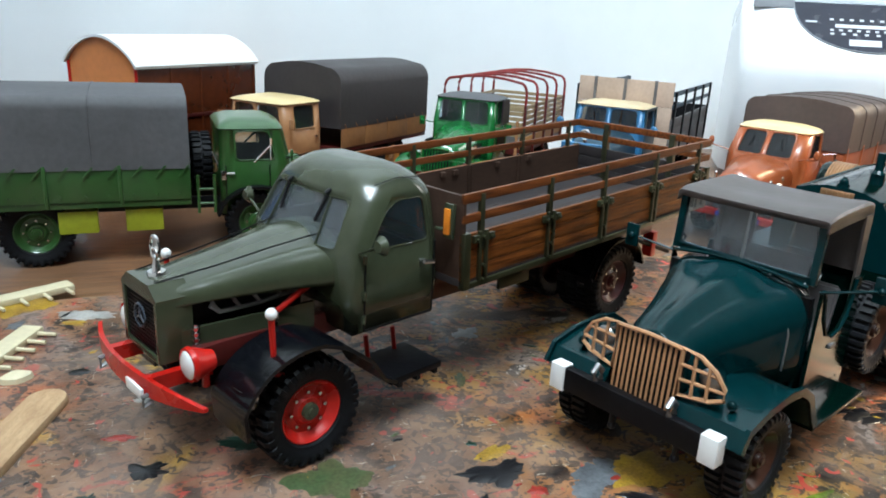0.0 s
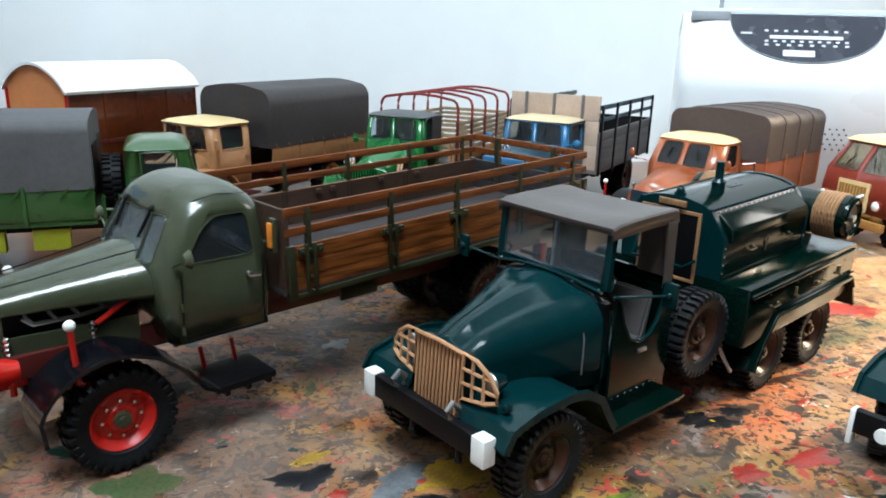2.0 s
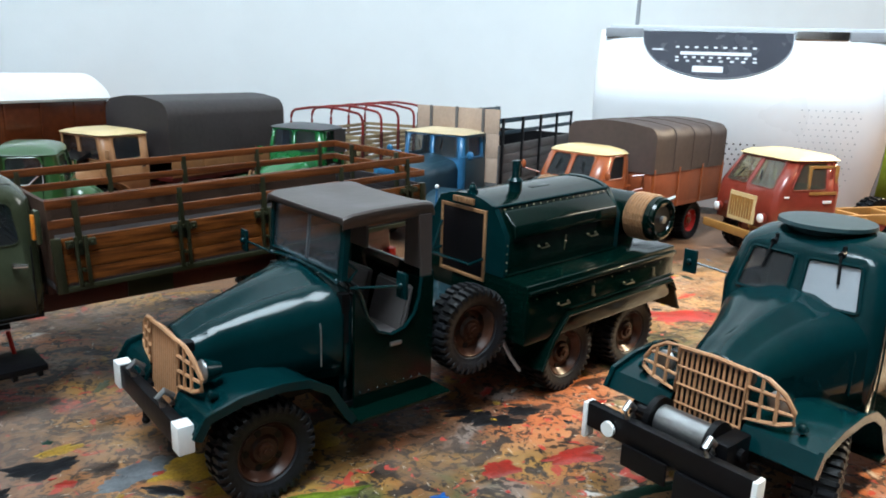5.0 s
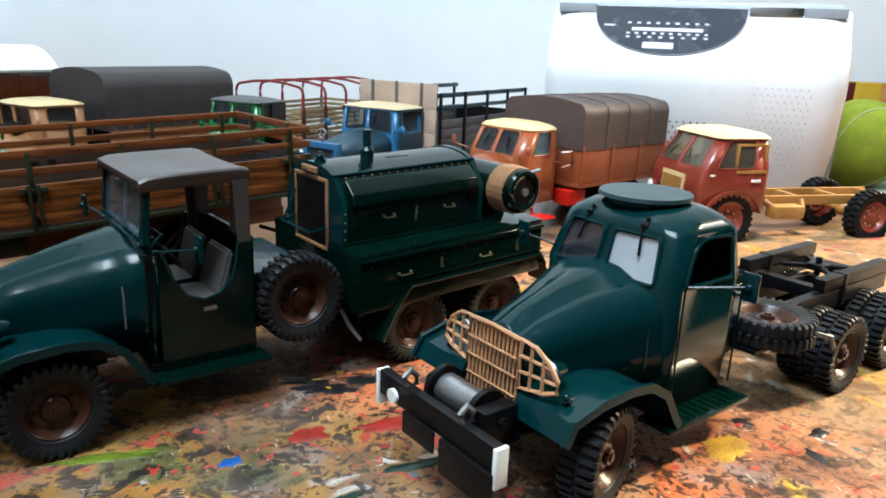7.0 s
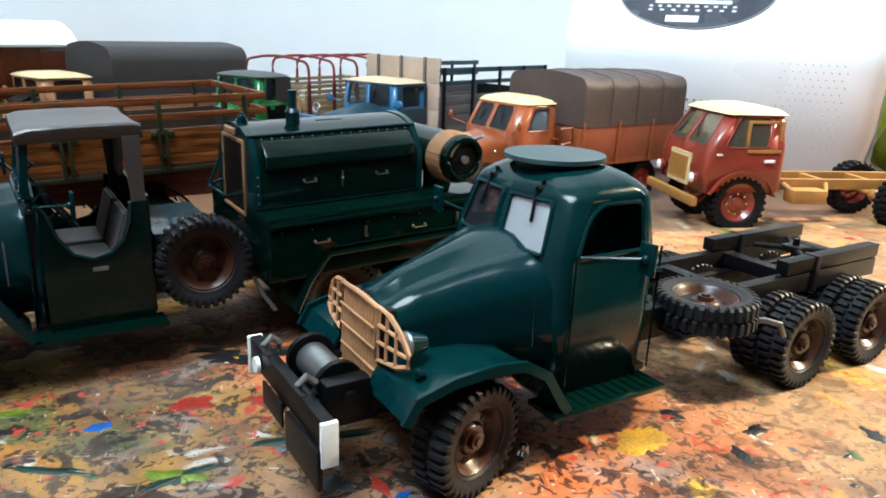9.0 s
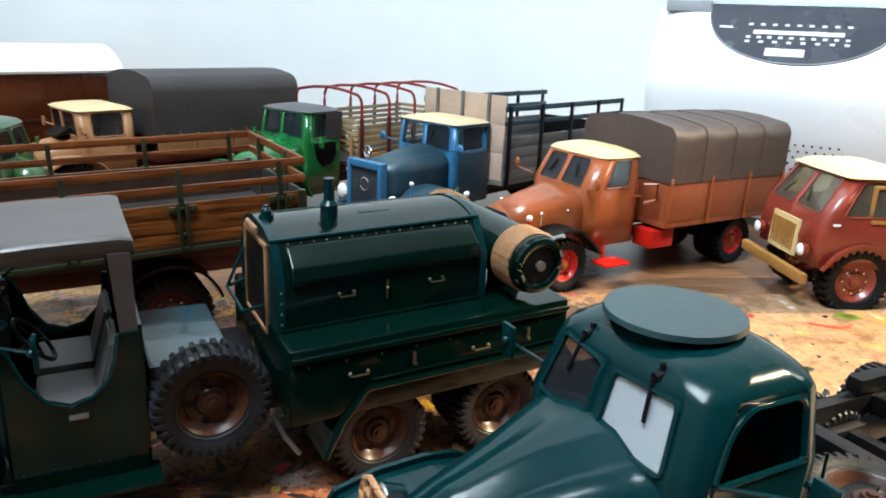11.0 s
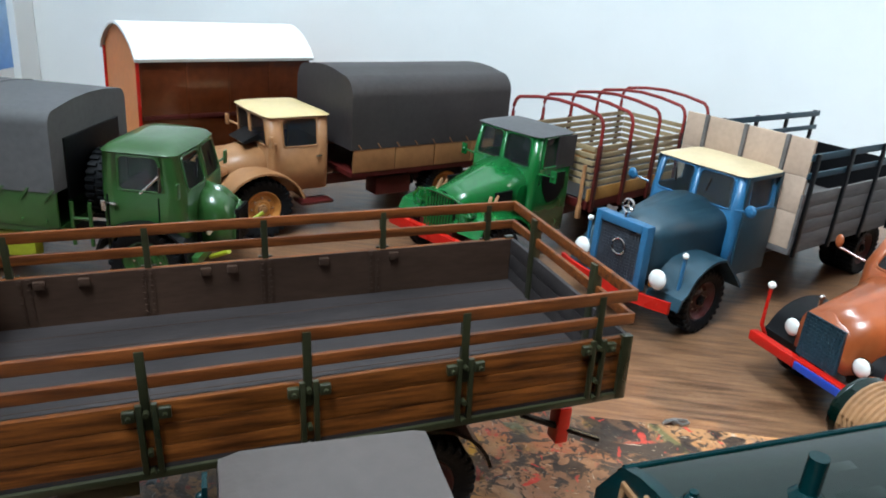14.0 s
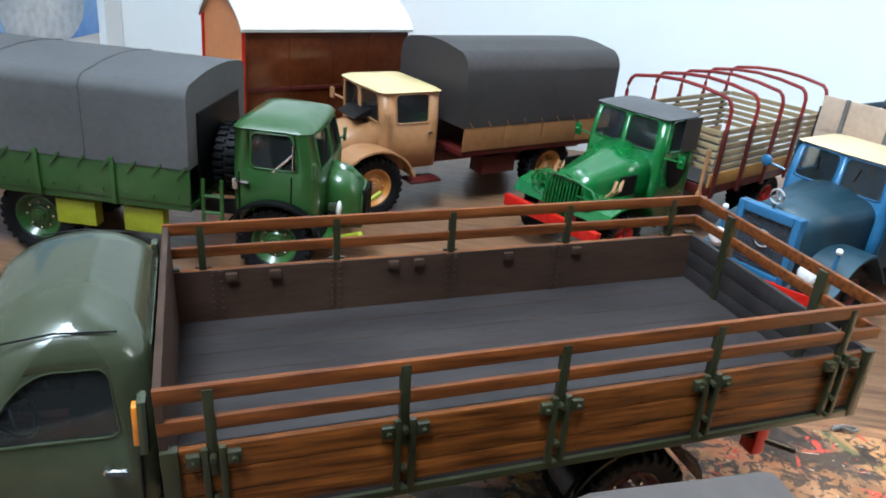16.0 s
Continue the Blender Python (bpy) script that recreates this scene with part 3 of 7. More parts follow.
def cab(parent, rings, glass_segs, win_band, body_mat, roof_mat, glass_mat, th=0.7, radii=None, margin=0.5, seal=0.35):
    """A cab shell lofted from rings; the faces named in glass_segs of the window band become panes with rounded corners. glass_mat may give None: an open window."""
    one = body_mat is roof_mat
    bm = B()
    if not one:
        loft(bm, rings[: win_band + 2], caps=False, pick=lambda i, k: not (i == win_band and k in glass_segs))
        part("cab_body", bm, body_mat, parent, solid=th)
        bm = B()
    top = list(rings if one else rings[win_band + 1:])
    zl = top[-1][0][2]
    top += [shrink(top[-1], 0.7, zl + 0.14), shrink(top[-1], 0.35, zl + 0.22), shrink(top[-1], 0.03, zl + 0.25)]
    loft(bm, top, caps=False, pick=(lambda i, k: not (i == win_band and k in glass_segs)) if one else None)
    bmesh.ops.holes_fill(bm, edges=[e for e in bm.edges if e.is_boundary and all(abs(v.co.z - top[-1][0][2]) < 1e-4 for v in e.verts)])
    part("cab_body" if one else "cab_roof", bm, roof_mat, parent, smooth=50 if one else 35, solid=th)
    a, b = rings[win_band], rings[win_band + 1]
    n = len(a)
    for k in sorted(glass_segs):
        q = [Vector(a[k]), Vector(a[(k + 1) % n]), Vector(b[(k + 1) % n]), Vector(b[k])]
        nor = (q[1] - q[0]).cross(q[3] - q[0])
        if nor.length < 1e-6:
            continue
        nor.normalize()
        gm = glass_mat(k) if callable(glass_mat) else glass_mat
        if gm:
            bm = B()
            hexa(bm, [p - nor * 0.55 for p in q] + [p - nor * 0.3 for p in q])
            pane = part("pane", bm, gm, parent)
            pane.visible_shadow = False
        inner, outer = window_outline(q, radii(k) if radii else (1.6, 1.6, 2.2, 2.2), margin)
        bm = B()
        loops = [[p + nor * d for p in lp] for lp, d in ((outer, -0.6), (outer, 0.02), (inner, 0.02), (inner, -0.6))]
        vs = [[bm.verts.new(p) for p in lp] for lp in loops]
        m_ = len(inner)
        for i in range(4):
            for j in range(m_):
                bm.faces.new((vs[i][j], vs[i][(j + 1) % m_], vs[(i + 1) % 4][(j + 1) % m_], vs[(i + 1) % 4][j]))
        part("window_frame", bm, body_mat, parent)
        bm = B()
        tube(bm, [p + nor * 0.05 for p in inner], seal, 6, closed=True)
        part("window_seal", bm, body_mat, parent)


def shrink(rg, f, z, dx=0.0):
    cx = sum(p[0] for p in rg) / len(rg)
    cy = sum(p[1] for p in rg) / len(rg)
    return [(cx + (p[0] - cx) * f + dx, cy + (p[1] - cy) * f, z) for p in rg]


def seat(parent, x, y, z, w, material=None):
    bm = B()
    box(bm, x - 5, x + 6, y - w, y + w, z, z + 3, 0.8)
    s = part("seat", bm, material or SEAT, parent)
    bm = B()
    hexa(bm, [(x - 7, y - w, z + 2), (x - 4.6, y - w, z + 2), (x - 4.6, y + w, z + 2), (x - 7, y + w, z + 2), (x - 9.5, y - w, z + 14), (x - 8, y - w, z + 14), (x - 8, y + w, z + 14), (x - 9.5, y + w, z + 14)])
    bmesh.ops.bevel(bm, geom=bm.edges[:], offset=0.6, segments=2, affect="EDGES")
    part("backrest", bm, material or SEAT, parent)
    return s


def steering_wheel(parent, x, y, z, r=5.2):
    bm = B()
    t = Matrix.Translation((x, y, z)) @ pose(0, 0, 0, 0, -52, 0).to_3x3().to_4x4()
    tube(bm, [t @ Vector((r * math.cos(a), r * math.sin(a), 0)) for a in (math.tau * i / 24 for i in range(24))], 0.45, 6, True)
    for i in range(3):
        a = math.tau * i / 3
        rod(bm, t @ Vector((0, 0, 0)), t @ Vector((r * math.cos(a), r * math.sin(a), 0)), 0.3, seg=6)
    rod(bm, t @ Vector((0, 0, 0)), t @ Vector((0, 0, -14)), 0.5, seg=6)
    part("steering_wheel", bm, BLACK, parent)


def rivets(parent, pts, material, r=0.35):
    bm = B()
    for p in pts:
        bmesh.ops.create_icosphere(bm, subdivisions=1, radius=r, matrix=Matrix.Translation(p))
    part("rivets", bm, material, parent)


def chassis(parent, x0, x1, z0, z1, yh, material, cross=()):
    for s in (-1, 1):
        bm = B()
        box(bm, x0, x1, s * yh - 1.2, s * yh + 1.2, z0, z1, 0.2)
        part("frame_rail", bm, material, parent)
    for x in cross:
        bm = B()
        box(bm, x - 1.4, x + 1.4, -yh + 1.2, yh - 1.2, z0 + 0.6, z1 - 0.6, 0.2)
        part("crossmember", bm, material, parent)


def axle(parent, x, z, yh, material):
    bm = B()
    rod(bm, (x, -yh, z), (x, yh, z), 1.6, seg=10)
    ball(bm, (x, 0, z), 4.2, 0.9, 1, 1, 12)
    part("axle", bm, material, parent)

# ---- the room: table, board, walls ----


def setting(name, bm, material, label, smooth=0):
    return tagged(part(name, bm, material, None, "", smooth), label, name.split("_")[0], kind="structure")


bm = B()
box(bm, -335, 1400, -137, 360, -28, -3, 1)
setting("table", bm, TABLE_WOOD, "brown wood grained table top with a worn varnish")
bm = B()
box(bm, -334, 1000, -130, 87, -2.9, 0, 0.5)
setting("board_painted", bm, PAINTED, "hardboard work surface spattered with dried hobby paint")
bm = B()
box(bm, -335, 1000, -136.5, -130.3, -2.9, -0.6, 0.5)
setting("trim_edge", bm, TRIM, "pale edging strip along the front of the table")
bm = B()
box(bm, -360, 1700, 360, 420, -760, 1700)
setting("wall_back", bm, PLASTER, "plain white plastered wall behind the table")
bm = B()
for y0, y1, z0, z1 in ((-1900, -800, -760, 1700), (-40, 420, -760, 1700), (-800, -40, -760, 800), (-800, -40, 1600, 1700)):
    box(bm, -420, -336, y0, y1, z0, z1)
setting("wall_left", bm, PLASTER, "white plastered side wall with poster and window opening")
# out of view: dark to dim reflections, opening sized to shape the sun patch
bm = B()
for y0, y1, z0, z1 in ((-1900, -120, -760, 1700), (218, 420, -760, 1700), (-120, 218, -760, 600), (-120, 218, 1300, 1700)):
    box(bm, 1700, 1780, y0, y1, z0, z1)
setting("wall_right", bm, DARK_ROOM, "dull brown wall with a wide window opening")
# out of view: added dark so that little light bounces onto the near sides
bm = B()
box(bm, -420, 1780, -1860, -1800, -760, 1700)
setting("wall_front", bm, DARK_ROOM, "dull brown wall behind the viewer")
bm = B()
box(bm, -420, 1780, -1900, 420, 1700, 1760)
setting("ceiling", bm, PLASTER, "plain white ceiling")
bm = B()
box(bm, -420, 1780, -1900, 420, -820, -760)
setting("floor", bm, TABLE_WOOD, "brown wooden floor under the table")
bm = B()
for x in (-300, 800):
    for y in (-100, 320):
        box(bm, x - 25, x + 25, y - 25, y + 25, -759, -29, 2)
setting("table_legs", bm, TABLE_WOOD, "square wooden legs carrying the table top")

# ---- large green lorry cargo truck with stake bed ----


def bed_straps(parent, x, s, yh, z0, z1, ztop, mat_strap):
    """Iron strap on a side board with the post that carries the rails, hinge and latch."""
    bm = B()
    y = s * yh
    for dx in (-1.3, 1.1):
        box(bm, x + dx - 0.5, x + dx + 0.5, min(y, y + s * 0.9), max(y, y + s * 0.9), z0 - 1.2, z1 + 0.2, 0.15)
    box(bm, x - 0.75, x + 0.75, min(y + s * 0.3, y - s * 1.0), max(y + s * 0.3, y - s * 1.0), z1 - 5, ztop, 0.15)
    for dx in (-2.9, 2.7):
        box(bm, x + dx - 1.0, x + dx + 1.0, min(y, y + s * 1.2), max(y, y + s * 1.2), z1 - 2.6, z1 - 0.6, 0.25)
        rod(bm, (x + dx, y, z1 - 1.6), (x + dx, y + s * 1.9, z1 - 1.6), 0.4, seg=8)
    for zz in (z0 - 1.0, z0 + 3, z1 - 1.4):
        rod(bm, (x, y, zz), (x, y + s * 1.5, zz), 0.5, seg=8)
    return part("stake_post", bm, mat_strap, parent)


def planks(parent, name, axis, u0, u1, z0, z1, y0, y1, n, material):
    h = (z1 - z0) / n
    for i in range(n):
        bm = B()
        if axis == "x":
            box(bm, u0, u1, y0, y1, z0 + i * h + 0.08, z0 + (i + 1) * h - 0.08, 0.12)
        else:
            box(bm, y0, y1, u0, u1, z0 + i * h + 0.08, z0 + (i + 1) * h - 0.08, 0.12)
        part(name, bm, material, parent)


def mesh_grid(bm, x, y0, y1, z0, z1, ny, nz, r):
    for i in range(ny + 1):
        y = y0 + (y1 - y0) * i / ny
        box(bm, x - r, x + r, y - r, y + r, z0, z1)
    for i in range(nz + 1):
        z = z0 + (z1 - z0) * i / nz
        box(bm, x - r, x + r, y0, y1, z - r, z + r)


def olive_lorry(m):
    t = thing("cargo_truck", "olive green model lorry with stained wooden stake bed and red wheels", "model truck", m, "model trucks on the table")
    # bonnet
    bm = B()
    loft(bm, arches([(23, 8.7, 37.6, 41, 3.2, 1.4), (12, 10.4, 37.6, 42.4, 4, 1.8), (-4, 13.4, 37.2, 44.6, 5.5, 2.2), (-19, 17.5, 37, 46.6, 7, 2.6)], 7), closed=False)
    part("bonnet", bm, OLIVE, t, solid=0.8)
    bm = B()
    for s in (-1, 1):
        tube(bm, [(23, s * 5, 42.4), (10, s * 6.2, 44), (-4, s * 7.4, 46.2), (-16, s * 9.6, 48.2)], 0.22, 5)
    part("bonnet_seam", bm, BLACK, t)
    bm = B()
    for s in (-1, 1):
        y = s * 8.6
        hexa(bm, [(20, y - 0.5, 25), (-12, y * 1.3 - 0.5, 25), (-12, y * 1.3 + 0.5, 25), (20, y + 0.5, 25), (20, y - 0.5, 32), (-12, y * 1.3 - 0.5, 32), (-12, y * 1.3 + 0.5, 32), (20, y + 0.5, 32)])
        for i in range(14):
            x = 10 - i * 0.95
            box(bm, x - 0.22, x + 0.22, s * (9.4 + (10 - x) * 0.075) - 0.5, s * (9.4 + (10 - x) * 0.075) + 0.5, 26.2, 30.8)
    part("side_louvre", bm, OLIVE, t)
    # radiator
    bm = B()
    for y0, y1 in ((-8.9, -7.4), (7.4, 8.9)):
        box(bm, 17, 24.9, y0, y1, 25.2, 39.4, 0.4)
    box(bm, 17, 24.9, -7.4, 7.4, 25.2, 26.6, 0.3)
    loft(bm, [[(x, -8.9, 39), (x, -8.9, 39.6), (x, -5.4, 42.4), (x, 5.4, 42.4), (x, 8.9, 39.6), (x, 8.9, 39)] for x in (17, 24.9)])
    part("radiator_shell", bm, OLIVE, t)
    bm = B()
    box(bm, 19, 23.8, -7.4, 7.4, 26, 39.4)
    mesh_grid(bm, 24.2, -7.4, 7.4, 26.4, 39.2, 16, 14, 0.15)
    tagged(part("radiator_core", bm, BLACK, t), kind="stuff")
    bm = B()
    tube(bm, [(24.8, 2.6 * math.cos(a), 34 + 2.6 * math.sin(a)) for a in (math.tau * i / 20 for i in range(20))], 0.25, 6, True)
    for i in range(3):
        a = math.tau * (i / 3 + 0.25)
        rod(bm, (24.8, 0, 34), (24.8, 2.6 * math.cos(a), 34 + 2.6 * math.sin(a)), 0.28, 0.15, 6)
    part("radiator_badge", bm, SLATE, t)
    bm = B()
    rod(bm, (20.5, 0, 42), (20.5, 0, 43.2), 2.2, 1.9, 16)
    rod(bm, (20.5, 0, 43.2), (20.5, 0, 46.2), 1.0, 0.5, 10)
    tube(bm, [(20.5, 1.9 * math.cos(a), 48.4 + 2.5 * math.sin(a)) for a in (math.tau * i / 20 for i in range(20))], 0.45, 6, True)
    for i in range(3):
        a = math.tau * (i / 3 + 0.25)
        rod(bm, (20.5, 0, 48.4), (20.5, 1.9 * math.cos(a), 48.4 + 2.5 * math.sin(a)), 0.5, 0.3, 6)
    part("bonnet_ornament", bm, CHROME, t, "silver ring ornament")
    # engine in the open side
    bm = B()
    box(bm, -12, 17, -6.6, 6.6, 24, 38, 1)
    part("engine", bm, BLACK, t)
    for s in (-1, 1):
        bm = B()
        for x in (13, 8, 3, -3, -8):
            tube(bm, [(x, s * 6.6, 38), (x - 0.5, s * 8, 37.6), (x - 0.8, s * 8.6, 36), (x - 2, s * 8.8, 34.4)], 0.5, 6)
        tube(bm, [(13, s * 8.6, 36), (11, s * 8.8, 34.2), (1, s * 9, 34), (-9, s * 8.8, 35)], 0.55, 6)
        part("exhaust_manifold", bm, STEEL, t)
        bm = B()
        rod(bm, (-2, s * 11.4, 32), (-15, s * 14.4, 41), 0.75, seg=8)
        part("brace_rod", bm, RED, t)
        bm = B()
        for x in (17, -1):
            y = s * (9.6 if x > 0 else 11.6)
            for k in range(4):
                rod(bm, (x, y, 28 + k * 1.3), (x, y, 28.6 + k * 1.3), 0.95, seg=8)
            rod(bm, (x, y, 27), (x, y, 33), 0.5, seg=6)
        part("bonnet_catch", bm, CHROME, t)
    # cab
    sd, fr = [0.01, 0.04, 0.99, 0.998], [0.02, 0.2, 0.8, 0.98]
    rings = [
        ring(-43.4, -16, 21.2, 3, 25.4, sd, fr), ring(-44, -15, 22, 3, 33, sd, fr, 1), ring(-44, -15.4, 22, 4.5, 45.6, sd, fr, 3.4),
        ring(-43, -22, 20.6, 5, 56.4, sd, fr, 4.4), ring(-42.3, -23, 19.9, 5.4, 58.2, sd, fr, 4.4), ring(-41.3, -24.2, 18.8, 6, 59.9, sd, fr, 4.4),
        ring(-39.8, -25.8, 17, 6.6, 61.4, sd, fr, 4.2), ring(-37.8, -27.6, 14.4, 4.6, 62.6, sd, fr, 3.8), ring(-35.6, -29.4, 10.6, 2.8, 63.5, sd, fr, 3),
    ]
    n = len(sd)
    cab(t, rings, {1, n + 4, n + 5, n + 6, n + 4 + len(fr) + 4 + 1, 24, 25, 26}, 2, OLIVE, OLIVE, lambda k: GLASS_TEAL if k > 20 else GLASS_FRONT if 6 < k < 12 else GLASS, 0.8,
        radii=lambda k: (1.4, 1.4, 4.5, 2.2) if k == 1 else (1.4, 1.4, 2.2, 4.5) if k == 17 else (1.2, 0.05, 0.05, 2.2) if k == n + 4 else (0.05, 1.2, 2.2, 0.05) if k == n + 6 else (0.05, 0.05, 0.05, 0.05), margin=0.02, seal=0.16)
    bm = B()
    box(bm, -43, -17, -20, 20, 24.4, 26)
    part("cab_floor", bm, BLACK, t)
    for s in (-1, 1):
        bm = B()
        tube(bm, [(-24, s * 18.6, 60.2), (-31, s * 18.3, 61.2), (-39, s * 17.8, 60.6)], 0.16, 5)
        part("roof_seam", bm, BLACK, t)
    seat(t, -33, 0, 29, 17, BLACK)
    steering_wheel(t, -22, 10, 44)
    for s in (-1, 1):
        bm = B()
        for x0, z0, x1, z1 in ((-19, 26, -19, 45), (-41, 26, -41, 45)):
            tube(bm, [(x0, s * 22.1, z0), (x1, s * 22.2, z1)], 0.22, 5)
        tube(bm, [(-19, s * 22, 26), (-41, s * 21.9, 26)], 0.22, 5)
        door = part("door_seam", bm, BLACK, t)
        bm = B()
        for z in (29, 35, 44):
            rod(bm, (-18.6, s * 22.4, z - 1.0), (-18.6, s * 22.4, z + 1.0), 0.55, seg=8)
        part("door_hinge", bm, OLIVE, t)
        bm = B()
        rod(bm, (-36.6, s * 22, 40.4), (-36.6, s * 23.6, 40.4), 0.7, seg=8)
        tube(bm, [(-36.3, s * 23.6, 40.4), (-39.5, s * 23.7, 40)], 0.6, 6)
        part("door_handle", bm, CHROME, t)
        mirror_arm(t, (-17.5, s * 21.6, 45.6), (-18, s * 28.5, 49), 2.4, OLIVE)
        bm = B()
        box(bm, -42.8, -41.4, s * 26 - 1.6, s * 26 + 1.6, 46, 55, 0.6)
        rod(bm, (-41.4, s * 22, 48), (-42, s * 26, 48), 0.5, seg=6)
        sig = part("side_indicator", bm, OLIVE, t)
        bm = B()
        box(bm, -41.5, -40.7, s * 26 - 0.9, s * 26 + 0.9, 47.2, 53.8, 0.3)
        part("indicator_lens", bm, ORANGE_LENS, sig, "orange lens")
        bm = B()
        rod(bm, (-18.2, s * 8, 56.4), (-15.0, s * 7.4, 50.4), 0.42, seg=6)
        rod(bm, (-19.4, s * 8, 57.6), (-17.8, s * 8, 56.8), 0.65, seg=8)
        part("wiper", bm, BLACK, t)
    # chassis, axles, wheels
    chassis(t, -170, 20, 22.4, 28, 10, DARK_RED, (-60, -100, -150, -168))
    for s in (-1, 1):
        bm = B()
        box(bm, -168, -46, s * 12 - 1.5, s * 12 + 1.5, 28, 32.4, 0.2)
        part("subframe_rail", bm, DARK_RED, t)
    axle(t, 0, 12.8, 18, DARK_RED)
    axle(t, -132, 12.8, 15, DARK_RED)
    for s in (-1, 1):
        wheel(t, -1, s * 23.5, 12.8, 12.8, 8.6, RED, RUBBER, s, 0, "bolts", OLIVE, 30)
        wheel(t, -132, s * 17, 12.8, 12.8, 8, DARK_RED, RUBBER, s, 0, "bolts", DARK_RED, 30)
        wheel(t, -132, s * 8.4, 12.8, 12.8, 8, DARK_RED, RUBBER, s, 0, "flat", DARK_RED, 30)
        bm = B()
        y0, y1 = (15, 29) if s > 0 else (-29, -15)
        slab(bm, [(15.5, 13), (16, 18)] + arc(0, 14, 17, 18, 100, 9, 15) + [(-9, 26.5), (-16, 21), (-20, 15), (-24, 13)], y0, y1, 0.9)
        part("front_mudguard", bm, GLOSS_BLACK, t)
        bm = B()
        box(bm, -41, -24, min(s * 12, s * 27), max(s * 12, s * 27), 11.6, 13.4, 0.4)
        for x in (-39, -33, -27):
            box(bm, x - 0.6, x + 0.6, min(s * 24, s * 27), max(s * 24, s * 27), 10.4, 11.8)
        st = part("running_step", bm, BLACK, t)
        bm = B()
        for x in (-27, -36):
            rod(bm, (x, s * 14, 13), (x + 1, s * 14, 20), 0.6, seg=6)
        part("step_strut", bm, RED, t)
        bm = B()
        slab(bm, arc(-132, 13, 15.4, 15, 165, 12), min(s * 4, s * 22), max(s * 4, s * 22), 0.8)
        part("rear_mudguard", bm, GLOSS_BLACK, t)
        bm = B()
        tube(bm, [(-119, s * 21, 24), (-115.4, s * 21.4, 18), (-117, s * 21.4, 14)], 0.5, 6)
        part("mudguard_stay", bm, BLACK, t)
        bm = B()
        tube(bm, [(4, s * 24, 22.5), (7, s * 24.6, 24), (7.6, s * 24.6, 37)], 0.75, 8)
        g = part("width_marker", bm, RED, t, "red marker rod with a white tip")
        bm = B()
        ball(bm, (7.6, s * 24.6, 38), 1.35)
        part("marker_tip", bm, WHITE, g)
        bm = B()
        box(bm, 10.6, 15.2, s * 23 - 2.2, s * 23 + 2.2, 17.6, 22.6, 0.5)
        part("marker_bracket", bm, CHROME, t)
        # lamps
        bm = B()
        rod(bm, (16.5, s * 15.5, 27), (21, s * 15.5, 27.2), 2.2, 3.7, 18)
        rod(bm, (21, s * 15.5, 27.2), (22, s * 15.5, 27.2), 3.9, 3.7, 18)
        rod(bm, (18, s * 15.2, 21), (18, s * 15.2, 25), 0.8, seg=6)
        h = part("headlight", bm, RED, t, "red headlight bucket")
        bm = B()
        ball(bm, (21.6, s * 15.5, 27.2), 3.3, 0.4, 1, 1, 16)
        part("headlight_lens", bm, LAMP_GLASS, h)
    # bumper, tow eyes, hanging plate
    bm = B()
    n_ = 16
    rg = []
    for i in range(n_ + 1):
        y = -27 + 54 * i / n_
        x = 29 - 5.5 * (y / 27) ** 2
        hh = 2.3 - 1.9 * abs(y / 27) ** 2.2
        rg.append([(x, y, 22.6 - hh), (x + 1, y, 22.6 - hh), (x + 1, y, 22.6 + hh), (x, y, 22.6 + hh)])
    loft(bm, rg)
    part("bumper", bm, RED, t, "curved red bumper")
    bm = B()
    box(bm, 29.6, 30.3, 3.6, 11.4, 20.2, 22.6, 0.2)
    part("bumper_badge", bm, WHITE, t)
    bm = B()
    for s in (-1, 1):
        tube(bm, [(28, s * 11.5, 19.4), (30, s * 11.5, 18.8), (30, s * 11.5, 21), (28, s * 11.5, 21.2)], 0.6, 6)
    part("tow_hook", bm, STEEL, t)
    bm = B()
    box(bm, 14, 28.6, -10.5, -8.5, 20.6, 24)
    box(bm, 14, 28.6, 8.5, 10.5, 20.6, 24)
    part("bumper_bracket", bm, RED, t)
    bm = B()
    box(bm, -77, -64, 24, 25, 27, 33.6, 0.3)
    rod(bm, (-70, 24.4, 33), (-70, 24.4, 37), 0.6, seg=6)
    part("hanging_plate", bm, OLIVE_STRAP, t)
    bm = B()
    rod(bm, (-160, 10, 21), (-180, 14, 13.5), 0.8, 0.8, 8)
    part("tow_bar", bm, BLACK, t)
    bm = B()
    box(bm, -172, -168.6, 8.6, 13, 13, 23, 0.5)
    part("tow_coupling", bm, RED, t)
    # bed
    X0, X1, YH, ZF, ZT, ZR = -172.5, -44.5, 28.8, 38.2, 50.2, 60.6
    bm = B()
    box(bm, X0, X1, -YH, YH, ZF - 2, ZF, 0.2)
    part("bed_floor", bm, BED_BROWN, t, "matt brown floor boards")
    bm = B()
    for i in range(1, 8):
        y = -YH + 2 * YH * i / 8
        box(bm, X0 + 1, X1 - 1, y - 0.1, y + 0.1, ZF, ZF + 0.06)
    part("floor_joint", bm, BED_SHADE, t)
    for s in (-1, 1):
        a, b = sorted((s * (YH - 1.1), s * YH))
        planks(t, "side_board", "x", X0, X1, ZF - 1, ZT, a, b, 3, BROWN_WOOD)
        a, b = sorted((s * (YH - 1.5), s * (YH - 1.15)))
        bm = B()
        box(bm, X0 + 1.2, X1 - 1.2, a, b, ZF, ZT - 0.1)
        part("side_lining", bm, BED_SHADE if s < 0 else BED_BROWN, t, "painted brown lining")
        a, b = sorted((s * (YH - 1.2), s * (YH + 0.7)))
        bm = B()
